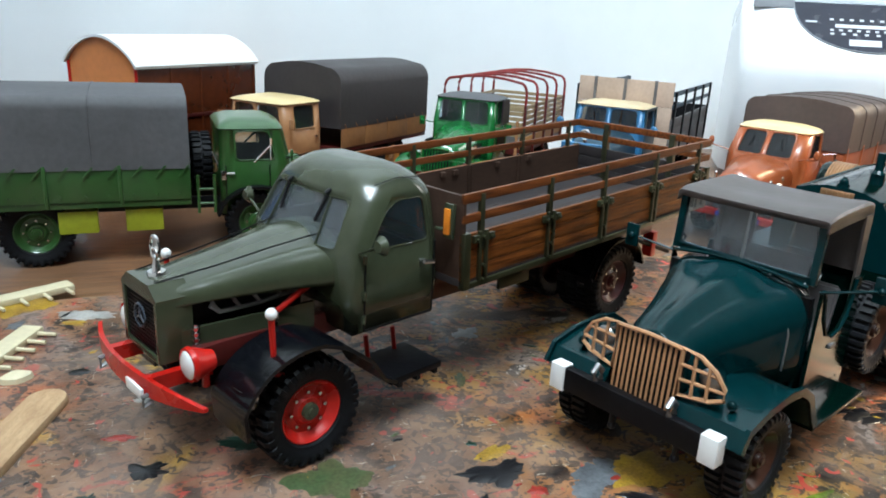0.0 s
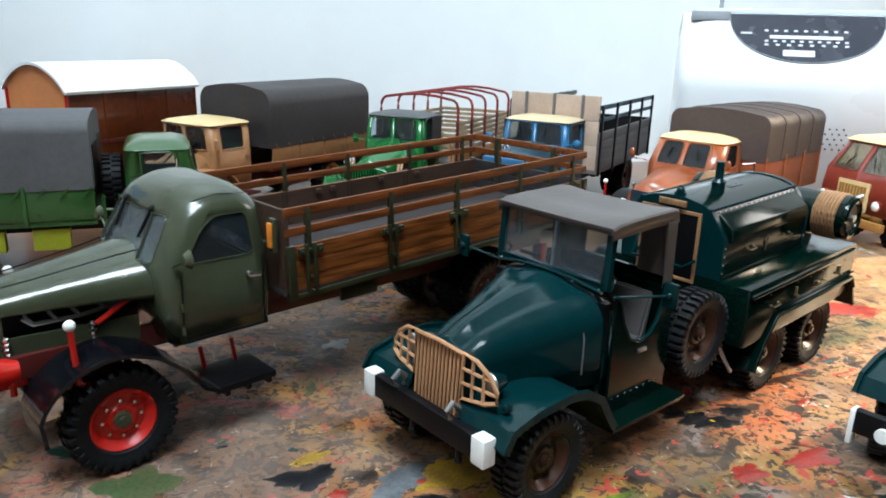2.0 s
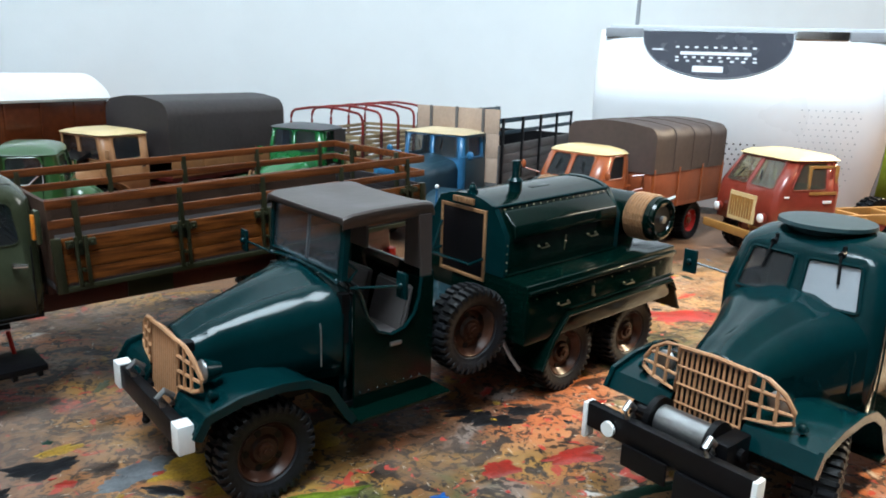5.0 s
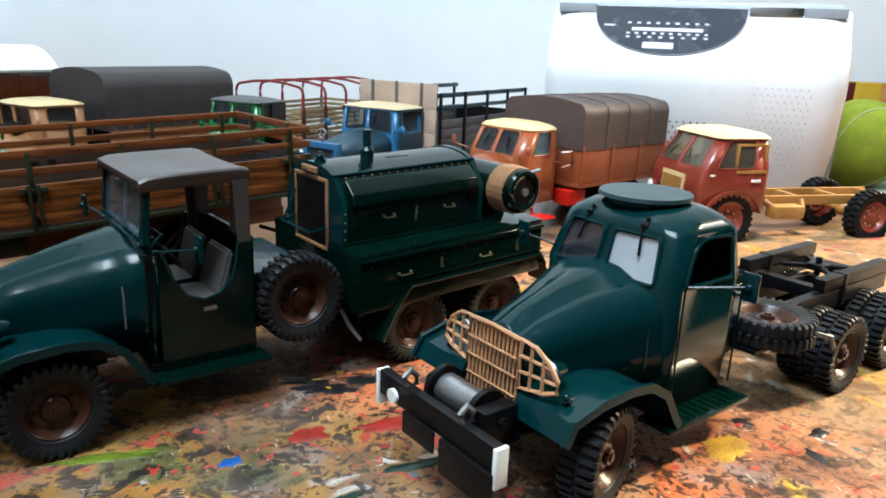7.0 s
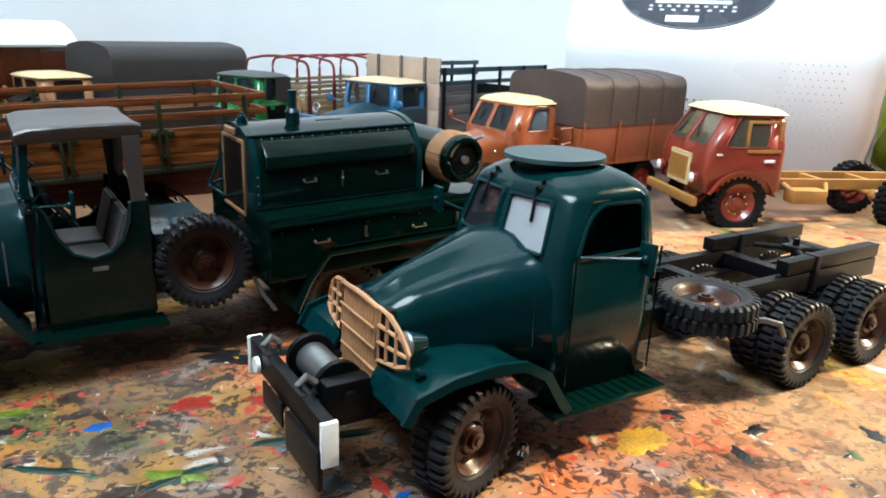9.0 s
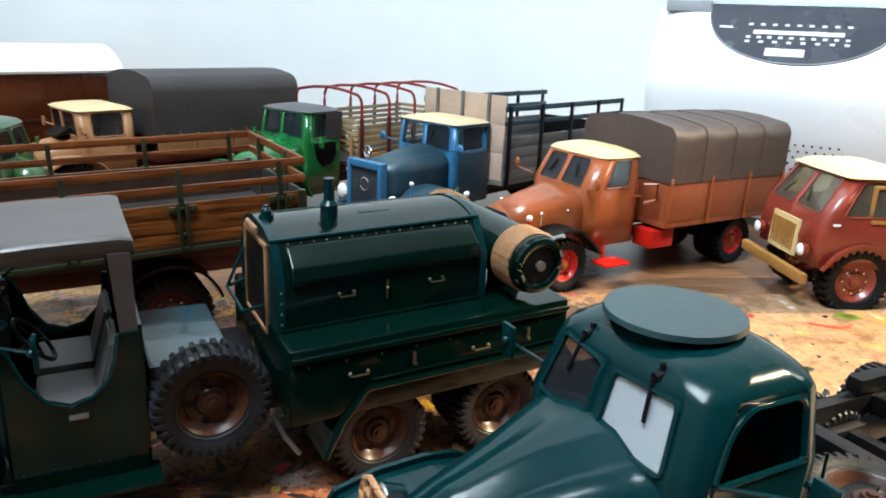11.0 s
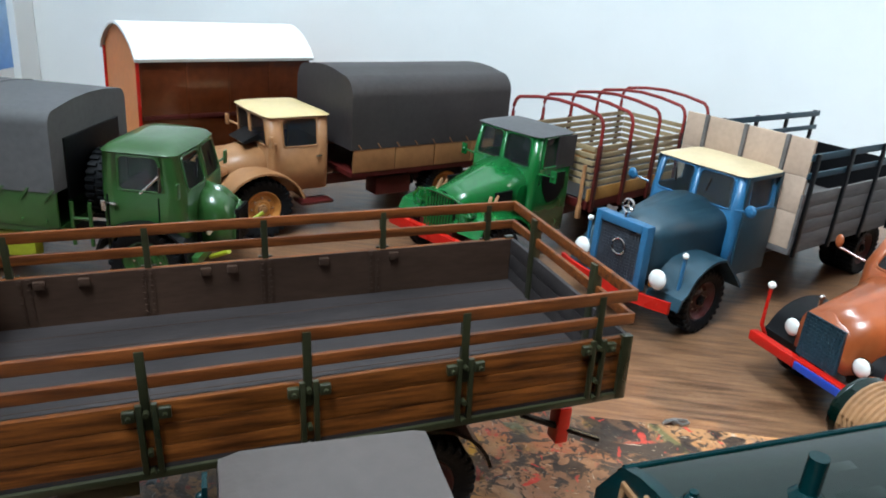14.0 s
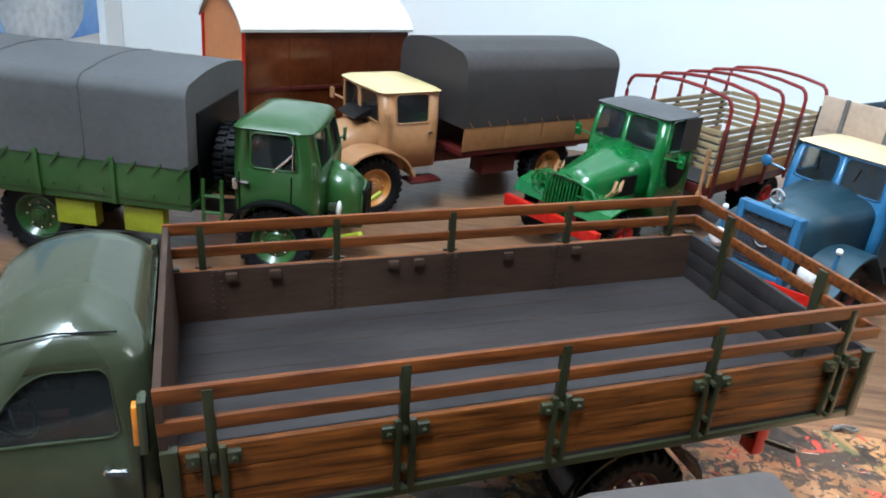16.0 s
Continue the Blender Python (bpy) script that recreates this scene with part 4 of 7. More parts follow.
        box(bm, X0, X1, a, b, ZF - 2.6, ZF - 1.1, 0.2)
        part("bed_edge_iron", bm, OLIVE_STRAP, t)
        for z0, z1 in ((53, 55.3), (ZR - 2.5, ZR)):
            bm = B()
            a, b = sorted((s * (YH - 0.9), s * (YH + 0.1)))
            box(bm, X0, X1, a, b, z0, z1, 0.25)
            part("stake_rail", bm, RAIL_WOOD, t)
        for x in (-51.5, -79.5, -106, -135.5, -164.5):
            bed_straps(t, x, s, YH, ZF, ZT, ZR - 0.6, OLIVE_STRAP)
        for x in (X1 - 1.2, X0 + 1.2):
            bm = B()
            box(bm, x - 1.2, x + 1.2, s * YH - 0.8, s * YH + 0.8, ZF - 2.6, ZT + 0.4, 0.2)
            part("corner_iron", bm, OLIVE_STRAP, t)
        yy = s * (YH - 1.6)
        for x in (-57, -66, -92, -98, -120, -138):
            bm = B()
            box(bm, x - 1.2, x + 1.2, yy - 0.8, yy + 0.8, ZT - 2.8, ZT - 0.8, 0.3)
            part("inner_latch", bm, BED_SHADE, t)
        for x in (-54, -79, -106, -133):
            bm = B()
            for dx in (-0.9, 0.9):
                box(bm, x + dx - 0.55, x + dx + 0.55, yy - 0.15, yy + 0.15, ZF + 0.2, ZT - 0.3)
                for k in range(7):
                    rod(bm, (x + dx, yy, ZF + 1.4 + k * (ZT - ZF - 2.6) / 6), (x + dx, yy - s * 0.35, ZF + 1.4 + k * (ZT - ZF - 2.6) / 6), 0.28, seg=6)
            part("inner_hinge", bm, BED_SHADE, t)
    bm = B()
    box(bm, X1 - 1.2, X1, -YH, YH, ZF, ZR - 0.4, 0.2)
    part("headboard", bm, BED_SHADE, t, "tall brown headboard")
    planks(t, "tail_board", "y", -YH + 1.2, YH - 1.2, ZF - 1, ZT, X0, X0 + 1.1, 3, BED_BROWN)
    for z0, z1 in ((53, 55.3), (ZR - 2.5, ZR)):
        bm = B()
        box(bm, X0 - 0.2, X0 + 0.9, -YH, YH, z0, z1, 0.25)
        part("stake_rail", bm, RAIL_WOOD, t)
    for y in (-15, 14):
        bm = B()
        box(bm, X0 - 0.6, X0 + 1.6, y - 1.1, y + 1.1, ZF - 2, ZR - 0.4, 0.2)
        part("stake_post", bm, OLIVE_STRAP, t)
    # the bed sits nose down on its frame
    for ob in t.children:
        if ob.name.split(".")[0] in {"bed_floor", "floor_joint", "side_board", "side_lining", "bed_edge_iron", "stake_rail", "stake_post", "corner_iron", "inner_latch", "inner_hinge", "headboard", "tail_board"}:
            for v in ob.data.vertices:
                v.co.z, v.co.x = v.co.z + (-v.co.x - 0.043) * 0.03 - 0.0032, v.co.x + (v.co.z - 0.04) * 0.045
    return t


# ---- dark green six-wheel trucks ----


def green_nose(t, paint, drop=0.0, soft=True):
    """Bonnet, wings, copper grille, lamps and bumper shared by the two dark green trucks."""
    bm = B()
    loft(bm, arches([(11.4, 8.2, 22, 34.4, 4.5, 1.6), (5, 9.6, 22, 37, 6, 2.1), (-6, 12.6, 22, 40.2, 7.6, 2.4), (-17, 16.2, 22, 42.8, 8, 2.4), (-22.4, 18.2, 22, 43.8, 8, 2.2)], 9), closed=False)
    part("bonnet", bm, paint, t, solid=0.8)
    for s in (-1, 1):
        bm = B()
        tube(bm, [(-17.2, s * (16.5 if z < 34 else 16.5 - (z - 34) * 0.3), z) for z in (25, 28, 31, 34, 37)], 0.22, 6)
        part("bonnet_strap", bm, STEEL if soft else paint, t)
    # copper guard
    bm = B()
    for z, x in ((16.6, 16.1), (33.2, 15)):
        tube(bm, [(x, -8.4, z), (x + 0.3, 0, z + (0.6 if z > 20 else 0)), (x, 8.4, z)], 0.5, 6)
    if not soft:
        for z in (20.6, 25, 29.2):
            tube(bm, [(15.7, -7.8, z), (15.8, 7.8, z)], 0.25, 6)
    for s in (-1, 1):
        out = [(15, s * 8.2, 33.6), (14.6, s * 12, 32.8), (14.2, s * 15.4, 30.6), (13.8, s * 17.6, 27.4), (14, s * 17.8, 25.2), (14.6, s * 15, 24), (15.4, s * 8.2, 23)]
        tube(bm, out, 0.55, 6, True)
        tube(bm, [(14.7, s * 11, 33), (15.1, s * 11.2, 23.6)], 0.4, 6)
        tube(bm, [(14.5, s * 14.2, 31.4), (14.8, s * 14.4, 24)], 0.4, 6)
        tube(bm, [(15.2, s * 8.2, 30), (14.2, s * 16, 29.6)], 0.4, 6)
        tube(bm, [(15.3, s * 8.2, 26.6), (14, s * 17.6, 26.8)], 0.4, 6)
    bmesh.ops.translate(bm, verts=bm.verts, vec=(-2.2, 0, 2.2))
    guard = part("radiator_guard", bm, COPPER, t, "copper coloured slatted guard")
    for i in range(13):
        bm = B()
        y = -7.6 + 15.2 * i / 12
        rod(bm, (13.5, y, 18.6), (12.4, y, 36.0 - 0.012 * y * y), 0.33, seg=6)
        part("slat", bm, COPPER, guard)
    bm = B()
    box(bm, 9, 11.6, -8, 8, 17, 34.4, 0.4)
    part("radiator", bm, BLACK, t)
    for s in (-1, 1):
        y0, y1 = sorted((s * 8.6, s * 25))
        path = [(15, 19.8), (13, 23.4), (6, 25.2), (-3, 25.8), (-9, 25), (-14, 22), (-18, 15.5), (-20, 13)]
        bm = B()
        slab(bm, path, y0, y1, 0.8)
        y2, y3 = sorted((s * 24.2, s * 25.2))
        slab(bm, path, y2, y3, 2.0)
        part("front_wing", bm, paint, t)
        bm = B()
        rod(bm, (6, s * 13.4, 29.4), (9.6, s * 13.4, 29.6), 1.6, 2.8, 14)
        h = part("headlight", bm, paint, t)
        bm = B()
        ball(bm, (9.6, s * 13.4, 29.6), 2.6, 0.4, 1, 1, 12)
        part("headlight_lens", bm, STEEL, h)
        bm = B()
        rod(bm, (9, s * 19, 26), (10.6, s * 19, 26.6), 0.8, 1.1, 10)
        ball(bm, (10.5, s * 19, 26.6), 0.9, 0.6, 1, 1)
        part("side_lamp", bm, paint, t)


def green_under(t, n_rear, soft):
    chassis(t, -142, 16, 15.5, 20.5, 8.5, BLACK, (-40, -70, -100, -128, -140))
    axle(t, 0, 11.5, 18, BLACK)
    bm = B()
    for s in (-1, 1):
        tube(bm, [(14, s * 8.5, 15.2), (0, s * 8.5, 13), (-14, s * 8.5, 15.2)], 1.0, 6)
    part("leaf_spring", bm, BLACK, t)
    rear, yr, steer = ((-96.5, -128), 20.6, 0) if soft else ((-100, -131), 22, 17)
    for s in (-1, 1):
        wheel(t, 0, s * 20, 11.5, 11.5, 8, RUST, DUSTY_RUBBER, s, steer, "disc", RUST, 34, 1.0)
        for x in rear:
            wheel(t, x, s * yr, 11.5, 11.5, 7.2, RUST, DUSTY_RUBBER if soft else RUBBER, s, 0, "disc", RUST, 34, 1.0)
            wheel(t, x, s * (yr - 8.4), 11.5, 11.5, 7.2, RUST, DUSTY_RUBBER if soft else RUBBER, s, 0, "flat", RUST, 34, 1.0)
    for x in rear:
        axle(t, x, 11.5, 18, BLACK)


def green_bumper(t, x, w, white_h, paint):
    bm = B()
    box(bm, x, x + 2.4, -w, w, 16.4, 22, 0.3)
    box(bm, 10, x, -9.2, -7.6, 16.6, 19.6)
    box(bm, 10, x, 7.6, 9.2, 16.6, 19.6)
    part("bumper", bm, BLACK, t, "black channel bumper")
    for s in (-1, 1):
        bm = B()
        if white_h:
            box(bm, x - 0.6, x + 2.9, s * (w - 1.6) - 2, s * (w - 1.6) + 2, 16, 22.4, 0.4)
        else:
            box(bm, x - 0.3, x + 2.8, s * w - 0.5, s * w + 0.6, 13.6, 22, 0.2)
        part("bumper_end", bm, WHITE, t, "white painted bumper end")
        bm = B()
        tube(bm, [(x + 1.6, s * 9.5, 22), (x + 2.6, s * 9.5, 24.4), (x + 1.2, s * 9.5, 25.6), (x - 0.6, s * 9.5, 24), (x - 0.4, s * 9.5, 22)], 0.75, 7)
        part("tow_hook", bm, STEEL, t)
    bm = B()
    for y in (-4, 12):
        rod(bm, (x + 1.2, y, 16.4), (x + 1.2, y, 13.4), 0.7, seg=8)
        ball(bm, (x + 1.2, y, 13.2), 1.0)
    part("bumper_peg", bm, BLACK, t)


def compressor_truck(m):
    t = thing("compressor_truck", "glossy dark green six-wheel model truck carrying a riveted compressor unit", "model truck", m, "model trucks on the table")
    green_nose(t, TEAL)
    green_under(t, 2, True)
    green_bumper(t, 15.6, 21, True, TEAL)
    # open cab: scuttle, windscreen, doors cut low, vinyl top
    bm = B()
    loft(bm, [arch(-21.5, 17.4, 14, 43.8, 7, 2.2, 6), arch(-24.5, 18.2, 14, 44.4, 7, 2.2, 6)], closed=False)
    part("scuttle", bm, TEAL, t, solid=0.8)
    bm = B()
    box(bm, -24, -22, -18, 18, 30, 42)
    part("dashboard", bm, BLACK, t)
    bm = B()
    a, b_ = (-22.4, 45.2), (-23.6, 60)
    for y0, y1, f0, f1 in ((-18, -16.4, 0, 1), (16.4, 18, 0, 1), (-17, 17, 0, 0.1), (-17, 17, 0.9, 1)):
        p0 = (a[0] + (b_[0] - a[0]) * f0, a[1] + (b_[1] - a[1]) * f0)
        p1 = (a[0] + (b_[0] - a[0]) * f1, a[1] + (b_[1] - a[1]) * f1)
        hexa(bm, [(p0[0] - 1, y0, p0[1]), (p0[0] + 0.5, y0, p0[1]), (p0[0] + 0.5, y1, p0[1]), (p0[0] - 1, y1, p0[1]), (p1[0] - 1, y0, p1[1]), (p1[0] + 0.5, y0, p1[1]), (p1[0] + 0.5, y1, p1[1]), (p1[0] - 1, y1, p1[1])])
    w = part("windscreen_frame", bm, TEAL, t)
    bm = B()
    hexa(bm, [(-22.8, -16.4, 46.4), (-22.5, -16.4, 46.4), (-22.5, 16.4, 46.4), (-22.8, 16.4, 46.4), (-23.8, -16.4, 58.8), (-23.5, -16.4, 58.8), (-23.5, 16.4, 58.8), (-23.8, 16.4, 58.8)])
    pane = part("windscreen", bm, GLASS_FRONT, w)
    pane.visible_shadow = False
    bm = B()
    rod(bm, (-23.0, 0, 46), (-24.2, 0, 59), 0.45, seg=8)
    part("screen_bar", bm, STEEL, w)
    bm = B()
    tube(bm, [(-22.0, -16.2, 46.6), (-22.0, 16.2, 46.6), (-23.1, 16.2, 58.8), (-23.1, -16.2, 58.8)], 0.3, 6, True)
    part("screen_bead", bm, TEAL, w)
    bm = B()
    tube(bm, [(-21.6, -16.9, 44.6), (-21, -9, 46), (-20.8, 0, 46.4), (-21, 9, 46), (-21.6, 16.9, 44.6)], 0.45, 6)
    part("scuttle_bead", bm, TEAL, t)
    rivets(t, [(-22.2 + f * -1.2, y, 45.2 + f * 14.4) for f in (0, 0.16, 0.33, 0.5, 0.66, 0.83, 1) for y in (-17.4, 17.4)] + [(-21.6, -16 + 4 * i, 45.2) for i in range(9)], STEEL, 0.28)
    for s in (-1, 1):
        bm = B()
        # door side with a round low cut
        top = [(-24.5, 44), (-26, 42), (-28, 36), (-31, 31.6), (-35, 30), (-39, 31), (-42, 34), (-43.4, 38), (-44, 43), (-48, 43)]
        prism(bm, [(-48, 12.5), (-24.5, 12.5)] + top, *sorted((s * 18.6, s * 19.4)))
        d = part("door", bm, TEAL_GREEN, t)
        bm = B()
        tube(bm, [(x, s * 19.5, z) for x, z in top[:-1]], 0.4, 6)
        part("door_rim", bm, TEAL, d)
        bm = B()
        box(bm, -38, -34.6, *sorted((s * 19.3, s * 20)), 27, 28, 0.2)
        part("door_handle", bm, STEEL, d)
        rivets(t, [(-26 - 2.6 * i, s * 19.4, 17) for i in range(8)], TEAL, 0.3)
        mirror_arm(t, (-24, s * 18.6, 43.4), (-31 if s > 0 else -20, s * 29, 45.6), 2, TEAL, 3.0)
        bm = B()
        prism(bm, [(-43.6, 58.6), (-47.6, 58.6), (-48, 34), (-45, 34), (-44.6, 44)], *sorted((s * 18, s * 18.6)))
        part("rear_curtain", bm, SOFT_TOP, t)
        bm = B()
        tube(bm, [(-24, s * 17.4, 44.6), (-26.5, s * 17.2, 47), (-24, s * 17.4, 49)], 0.4, 6)
        part("screen_hinge", bm, TEAL, t)
    bm = B()
    box(bm, -48.6, -47.6, -18.4, 18.4, 14, 44)
    part("cab_back", bm, TEAL_GREEN, t)
    bm = B()
    prism(bm, [(-47.4, 44), (-46.4, 44), (-46.8, 58.6), (-47.8, 58.6)], -18, -9)
    prism(bm, [(-47.4, 44), (-46.4, 44), (-46.8, 58.6), (-47.8, 58.6)], 9, 18)
    part("back_curtain", bm, SOFT_TOP, t)
    bm = B()
    rows_ = []
    for x, ze, sag, yw, drop in ((-21.8, 58.6, 0.0, 18.4, 1.2), (-22.0, 60.1, 0.1, 18.4, 2.6), (-24.5, 60.9, 0.3, 18.5, 3.2), (-31, 61.3, 0.9, 18.2, 3.4), (-39, 61.5, 1.1, 18.0, 3.4), (-46.4, 61.6, 0.7, 18.0, 3.4), (-48.2, 61.2, 0.5, 18.0, 3.2), (-48.6, 59.4, 0.2, 18.0, 1.4)):
        half = [(x, -yw - 0.3, ze - drop), (x, -yw - 0.2, ze - 0.5), (x, -yw + 0.3, ze - 0.05), (x, -yw + 1.4, ze + 0.05), (x, -yw * 0.62, ze - sag * 0.7), (x, -yw * 0.3, ze - sag * 0.95), (x, 0, ze - sag)]
        rows_.append(half + [(p[0], -p[1], p[2]) for p in half[-2::-1]])
    loft(bm, rows_, closed=False)
    part("soft_top", bm, SOFT_TOP, t, "taupe vinyl soft top", solid=0.6)
    for y in (-9, 9):
        seat(t, -35, y, 26, 7.4)
    steering_wheel(t, -30, 9, 40)
    bm = B()
    rod(bm, (-27, 0, 24), (-29, 1, 37), 0.5, seg=6)
    rod(bm, (-27, -3, 24), (-28.4, -3, 34), 0.4, seg=6)
    part("gear_lever", bm, BLACK, t)
    bm = B()
    box(bm, -48, -22, -18.4, 18.4, 13.6, 15)
    part("cab_floor", bm, BLACK, t)
    for s in (-1, 1):
        bm = B()
        box(bm, -50, -20, *sorted((s * 17, s * 25)), 12.2, 13.2, 0.3)
        part("running_board", bm, TEAL_GREEN, t)
    # fuel box, deck plate, spare
    bm = B()
    box(bm, -66, -49.5, -16, 16, 21, 33.5, 0.6)
    part("tool_box", bm, mat("grey_blue_box", (0.02, 0.045, 0.055), 0.1, spec=0.6), t, "glossy grey-blue box lid")
    bm = B()
    box(bm, -74, -66, -14, 14, 20, 27, 0.4)
    part("battery_tray", bm, BLACK, t)
    wheel(t, -60.5, 19, 26, 12, 7.6, RUST, DUSTY_RUBBER, 1, 0, "disc", RUST, 34, 1.0)
    bm = B()
    tube(bm, [(-73, 20, 20), (-75, 21.5, 15), (-78, 22.5, 10.5)], 0.6, 6)
    part("exhaust_pipe", bm, STEEL, t)
    # lower casing with mudguards
    before = set(t.children)
    bm = B()
    box(bm, -144.5, -75, -26.4, 26.4, 22.5, 40, 1.1)
    part("lower_casing", bm, TEAL_GREEN, t)
    for s in (-1, 1):
        bm = B()
        box(bm, -144.2, -75.4, *sorted((s * 26.2, s * 27.3)), 37.2, 38.4, 0.45)
        part("casing_ledge", bm, TEAL_GREEN, t)
        path = [(-146, 24.5), (-143.5, 28.2), (-113, 28.2), (-92, 28.2), (-86.5, 21.5), (-82.5, 13.5)][::-1]
        bm = B()
        slab(bm, path, *sorted((s * 15, s * 27)), 0.8)
        part("rear_mudguard", bm, TEAL_GREEN, t)
        bm = B()
        tube(bm, [(x, s * 27.1, z) for x, z in path], 0.55, 8)
        tube(bm, [(x - 1, s * 26.7, z + 1.9) for x, z in path[2:5]], 0.3, 6)
        part("mudguard_bead", bm, TEAL_GREEN, t)
        bm = B()
        prism(bm, [(-146, 25), (-150, 17), (-149, 17), (-145, 25)], *sorted((s * 17, s * 27)))
        part("mud_flap", bm, BLACK, t)
        for x in (-88, -118):
            bm = B()
            tube(bm, [(x, s * 26, 32.4), (x, s * 27.5, 32.2), (x - 4, s * 27.5, 32.2), (x - 4, s * 26, 32.4)], 0.2, 6)
            ball(bm, (x, s * 26.5, 32.4), 0.45)
            ball(bm, (x - 4, s * 26.5, 32.4), 0.45)
            part("casing_handle", bm, BRASS, t)
        for x in (-103, -133):
            bm = B()
            box(bm, x - 0.35, x + 0.35, *sorted((s * 26, s * 26.9)), 31.6, 34.6, 0.2)
            rod(bm, (x, s * 26, 32), (x, s * 27.4, 32), 0.45, seg=6)
            part("casing_latch", bm, BRASS, t)
        rivets(t, [(-79 - 8.2 * i, s * 26.5, 35.8) for i in range(8)] + [(-144.6, s * y, 37) for y in (4, 11, 18, 25)], BRASS, 0.2)
    # compressor housing
    bm = B()

    def hood(x, g):
        half = [(x, -16.4 - g, 40), (x, -16.4 - g, 51.6), (x, -13 - g, 56.8), (x, -11.6 - g, 58.6), (x, -11.2 - g, 59.2 + g * 0.4), (x, -7.4, 60.5 + g), (x, -3.6, 61.1 + g), (x, 0, 61.3 + g)]
        return half + [(p[0], -p[1], p[2]) for p in half[-2::-1]]

    loft(bm, [hood(-75.4, 0), hood(-125.6, 0)])
    part("housing", bm, TEAL_GREEN, t)
    for x in (-75.2, -124.4):
        bm = B()
        loft(bm, [hood(x, 0.3), hood(x - 1.8, 0.3)])
        part("housing_band", bm, TEAL, t)
    for s in (-1, 1):
        bm = B()
        tube(bm, [(-75.4, s * 11.5, 59.1), (-125.6, s * 11.5, 59.1)], 0.5, 8)
        part("hood_edge", bm, TEAL, t)
        bm = B()
        prof = [(s * 11.6, 57.6), (s * 12.6, 58), (s * 17.2, 54.2), (s * 17.6, 51.4), (s * 17.4, 50.4), (s * 12, 50.4)]
        loft(bm, [[(-78.4, y, z) for y, z in prof], [(-123.6, y, z) for y, z in prof]])
        bmesh.ops.bevel(bm, geom=bm.edges[:], offset=0.5, segments=3, profile=0.5, affect="EDGES")
        part("side_hatch", bm, TEAL_GREEN, t, "folding hatch on the housing")
        rivets(t, [(-79 - 2.9 * i, s * 12.3, 58.3) for i in range(16)] + [(-76.2, s * 16.8, z) for z in (42, 44.4, 46.8, 49.2)], BRASS, 0.26)
        for x in (-89, -111):
            bm = B()
            tube(bm, [(x, s * 16.2, 47), (x, s * 17.9, 46.6), (x - 3.4, s * 17.9, 46.6), (x - 3.4, s * 16.2, 47)], 0.2, 6)
            ball(bm, (x, s * 16.7, 47), 0.42)
            ball(bm, (x - 3.4, s * 16.7, 47), 0.42)
            part("hatch_handle", bm, BRASS, t)
        bm = B()
        rod(bm, (-100.4, s * 16.6, 44), (-100.4, s * 17, 48.6), 0.2, seg=6)
        ball(bm, (-100.4, s * 16.9, 46.6), 0.45)
        part("hatch_latch", bm, BRASS, t)
        bm = B()
        tube(bm, [(-76, s * 16.6, 40.4), (-125, s * 16.6, 40.4)], 0.5, 6)
        part("housing_bead", bm, TEAL_GREEN, t)
    # front radiator panel
    bm = B()
    box(bm, -75.6, -74.9, -9.6, 8.2, 38, 57, 0.2)
    part("cooler_core", bm, BLACK, t)
    bm = B()
    for y0, y1, z0, z1 in ((-10.6, -9.6, 37.5, 57.6), (8.2, 9.2, 37.5, 57.6), (-10.6, 9.2, 37, 38), (-10.6, 9.2, 56.8, 57.8)):
        box(bm, -75.4, -74.7, y0, y1, z0, z1, 0.15)
    part("cooler_frame", bm, COPPER_DULL, t, "copper edging")
    bm = B()
    tube(bm, [(-74.4, -9.6, 44), (-70, -9, 43), (-70, 8, 43), (-74.4, 9, 44)], 0.45, 6)
    tube(bm, [(-70, -9, 43), (-74.4, -9.6, 52)], 0.4, 6)
    part("guard_bar", bm, TEAL, t)
    bm = B()
    box(bm, -74.6, -73.9, -4.5, 4.5, 58.8, 60.6, 0.2)
    for i in range(5):
        box(bm, -74.0, -73.6, -3.6 + i * 1.5, -2.6 + i * 1.5, 59.1, 60.3)
    part("name_plate", bm, COPPER_DULL, t)
    bm = B()
    rod(bm, (-77.6, 0, 60.8), (-77.6, 0, 62.2), 1.7, seg=12)
    ball(bm, (-77.6, 0, 62.6), 1.3)
    rod(bm, (-77.6, 0, 63.4), (-77.6, 0, 64.2), 0.6, seg=8)
    part("filler_cap", bm, TEAL, t)
    bm = B()
    rod(bm, (-91, 4, 60), (-91, 4, 64), 2.0, seg=14)
    rod(bm, (-91, 4, 64), (-91, 4, 65), 2.3, 1.4, 14)
    rod(bm, (-91, 4, 65), (-91, 4, 70), 1.25, seg=12)
    part("exhaust_pipe_upright", bm, TEAL, t)
    bm = B()
    box(bm, -106, -98, -3.5, 4, 60.6, 61.2, 0.2)
    part("top_plate", bm, TEAL_GREEN, t)
    # rear transverse drum
    bm = B()
    rod(bm, (-134.5, -26, 50), (-134.5, 26, 50), 7.0, seg=28)
    for s in (-1, 1):
        tube(bm, [(-134.5 + 5.6 * math.cos(a), s * 26.2, 50 + 5.6 * math.sin(a)) for a in (math.tau * i / 24 for i in range(24))], 1.3, 8, True)
    rod(bm, (-124, -6, 50), (-134.5, -6, 50), 6, seg=20)
    part("air_drum", bm, TEAL_GREEN, t)
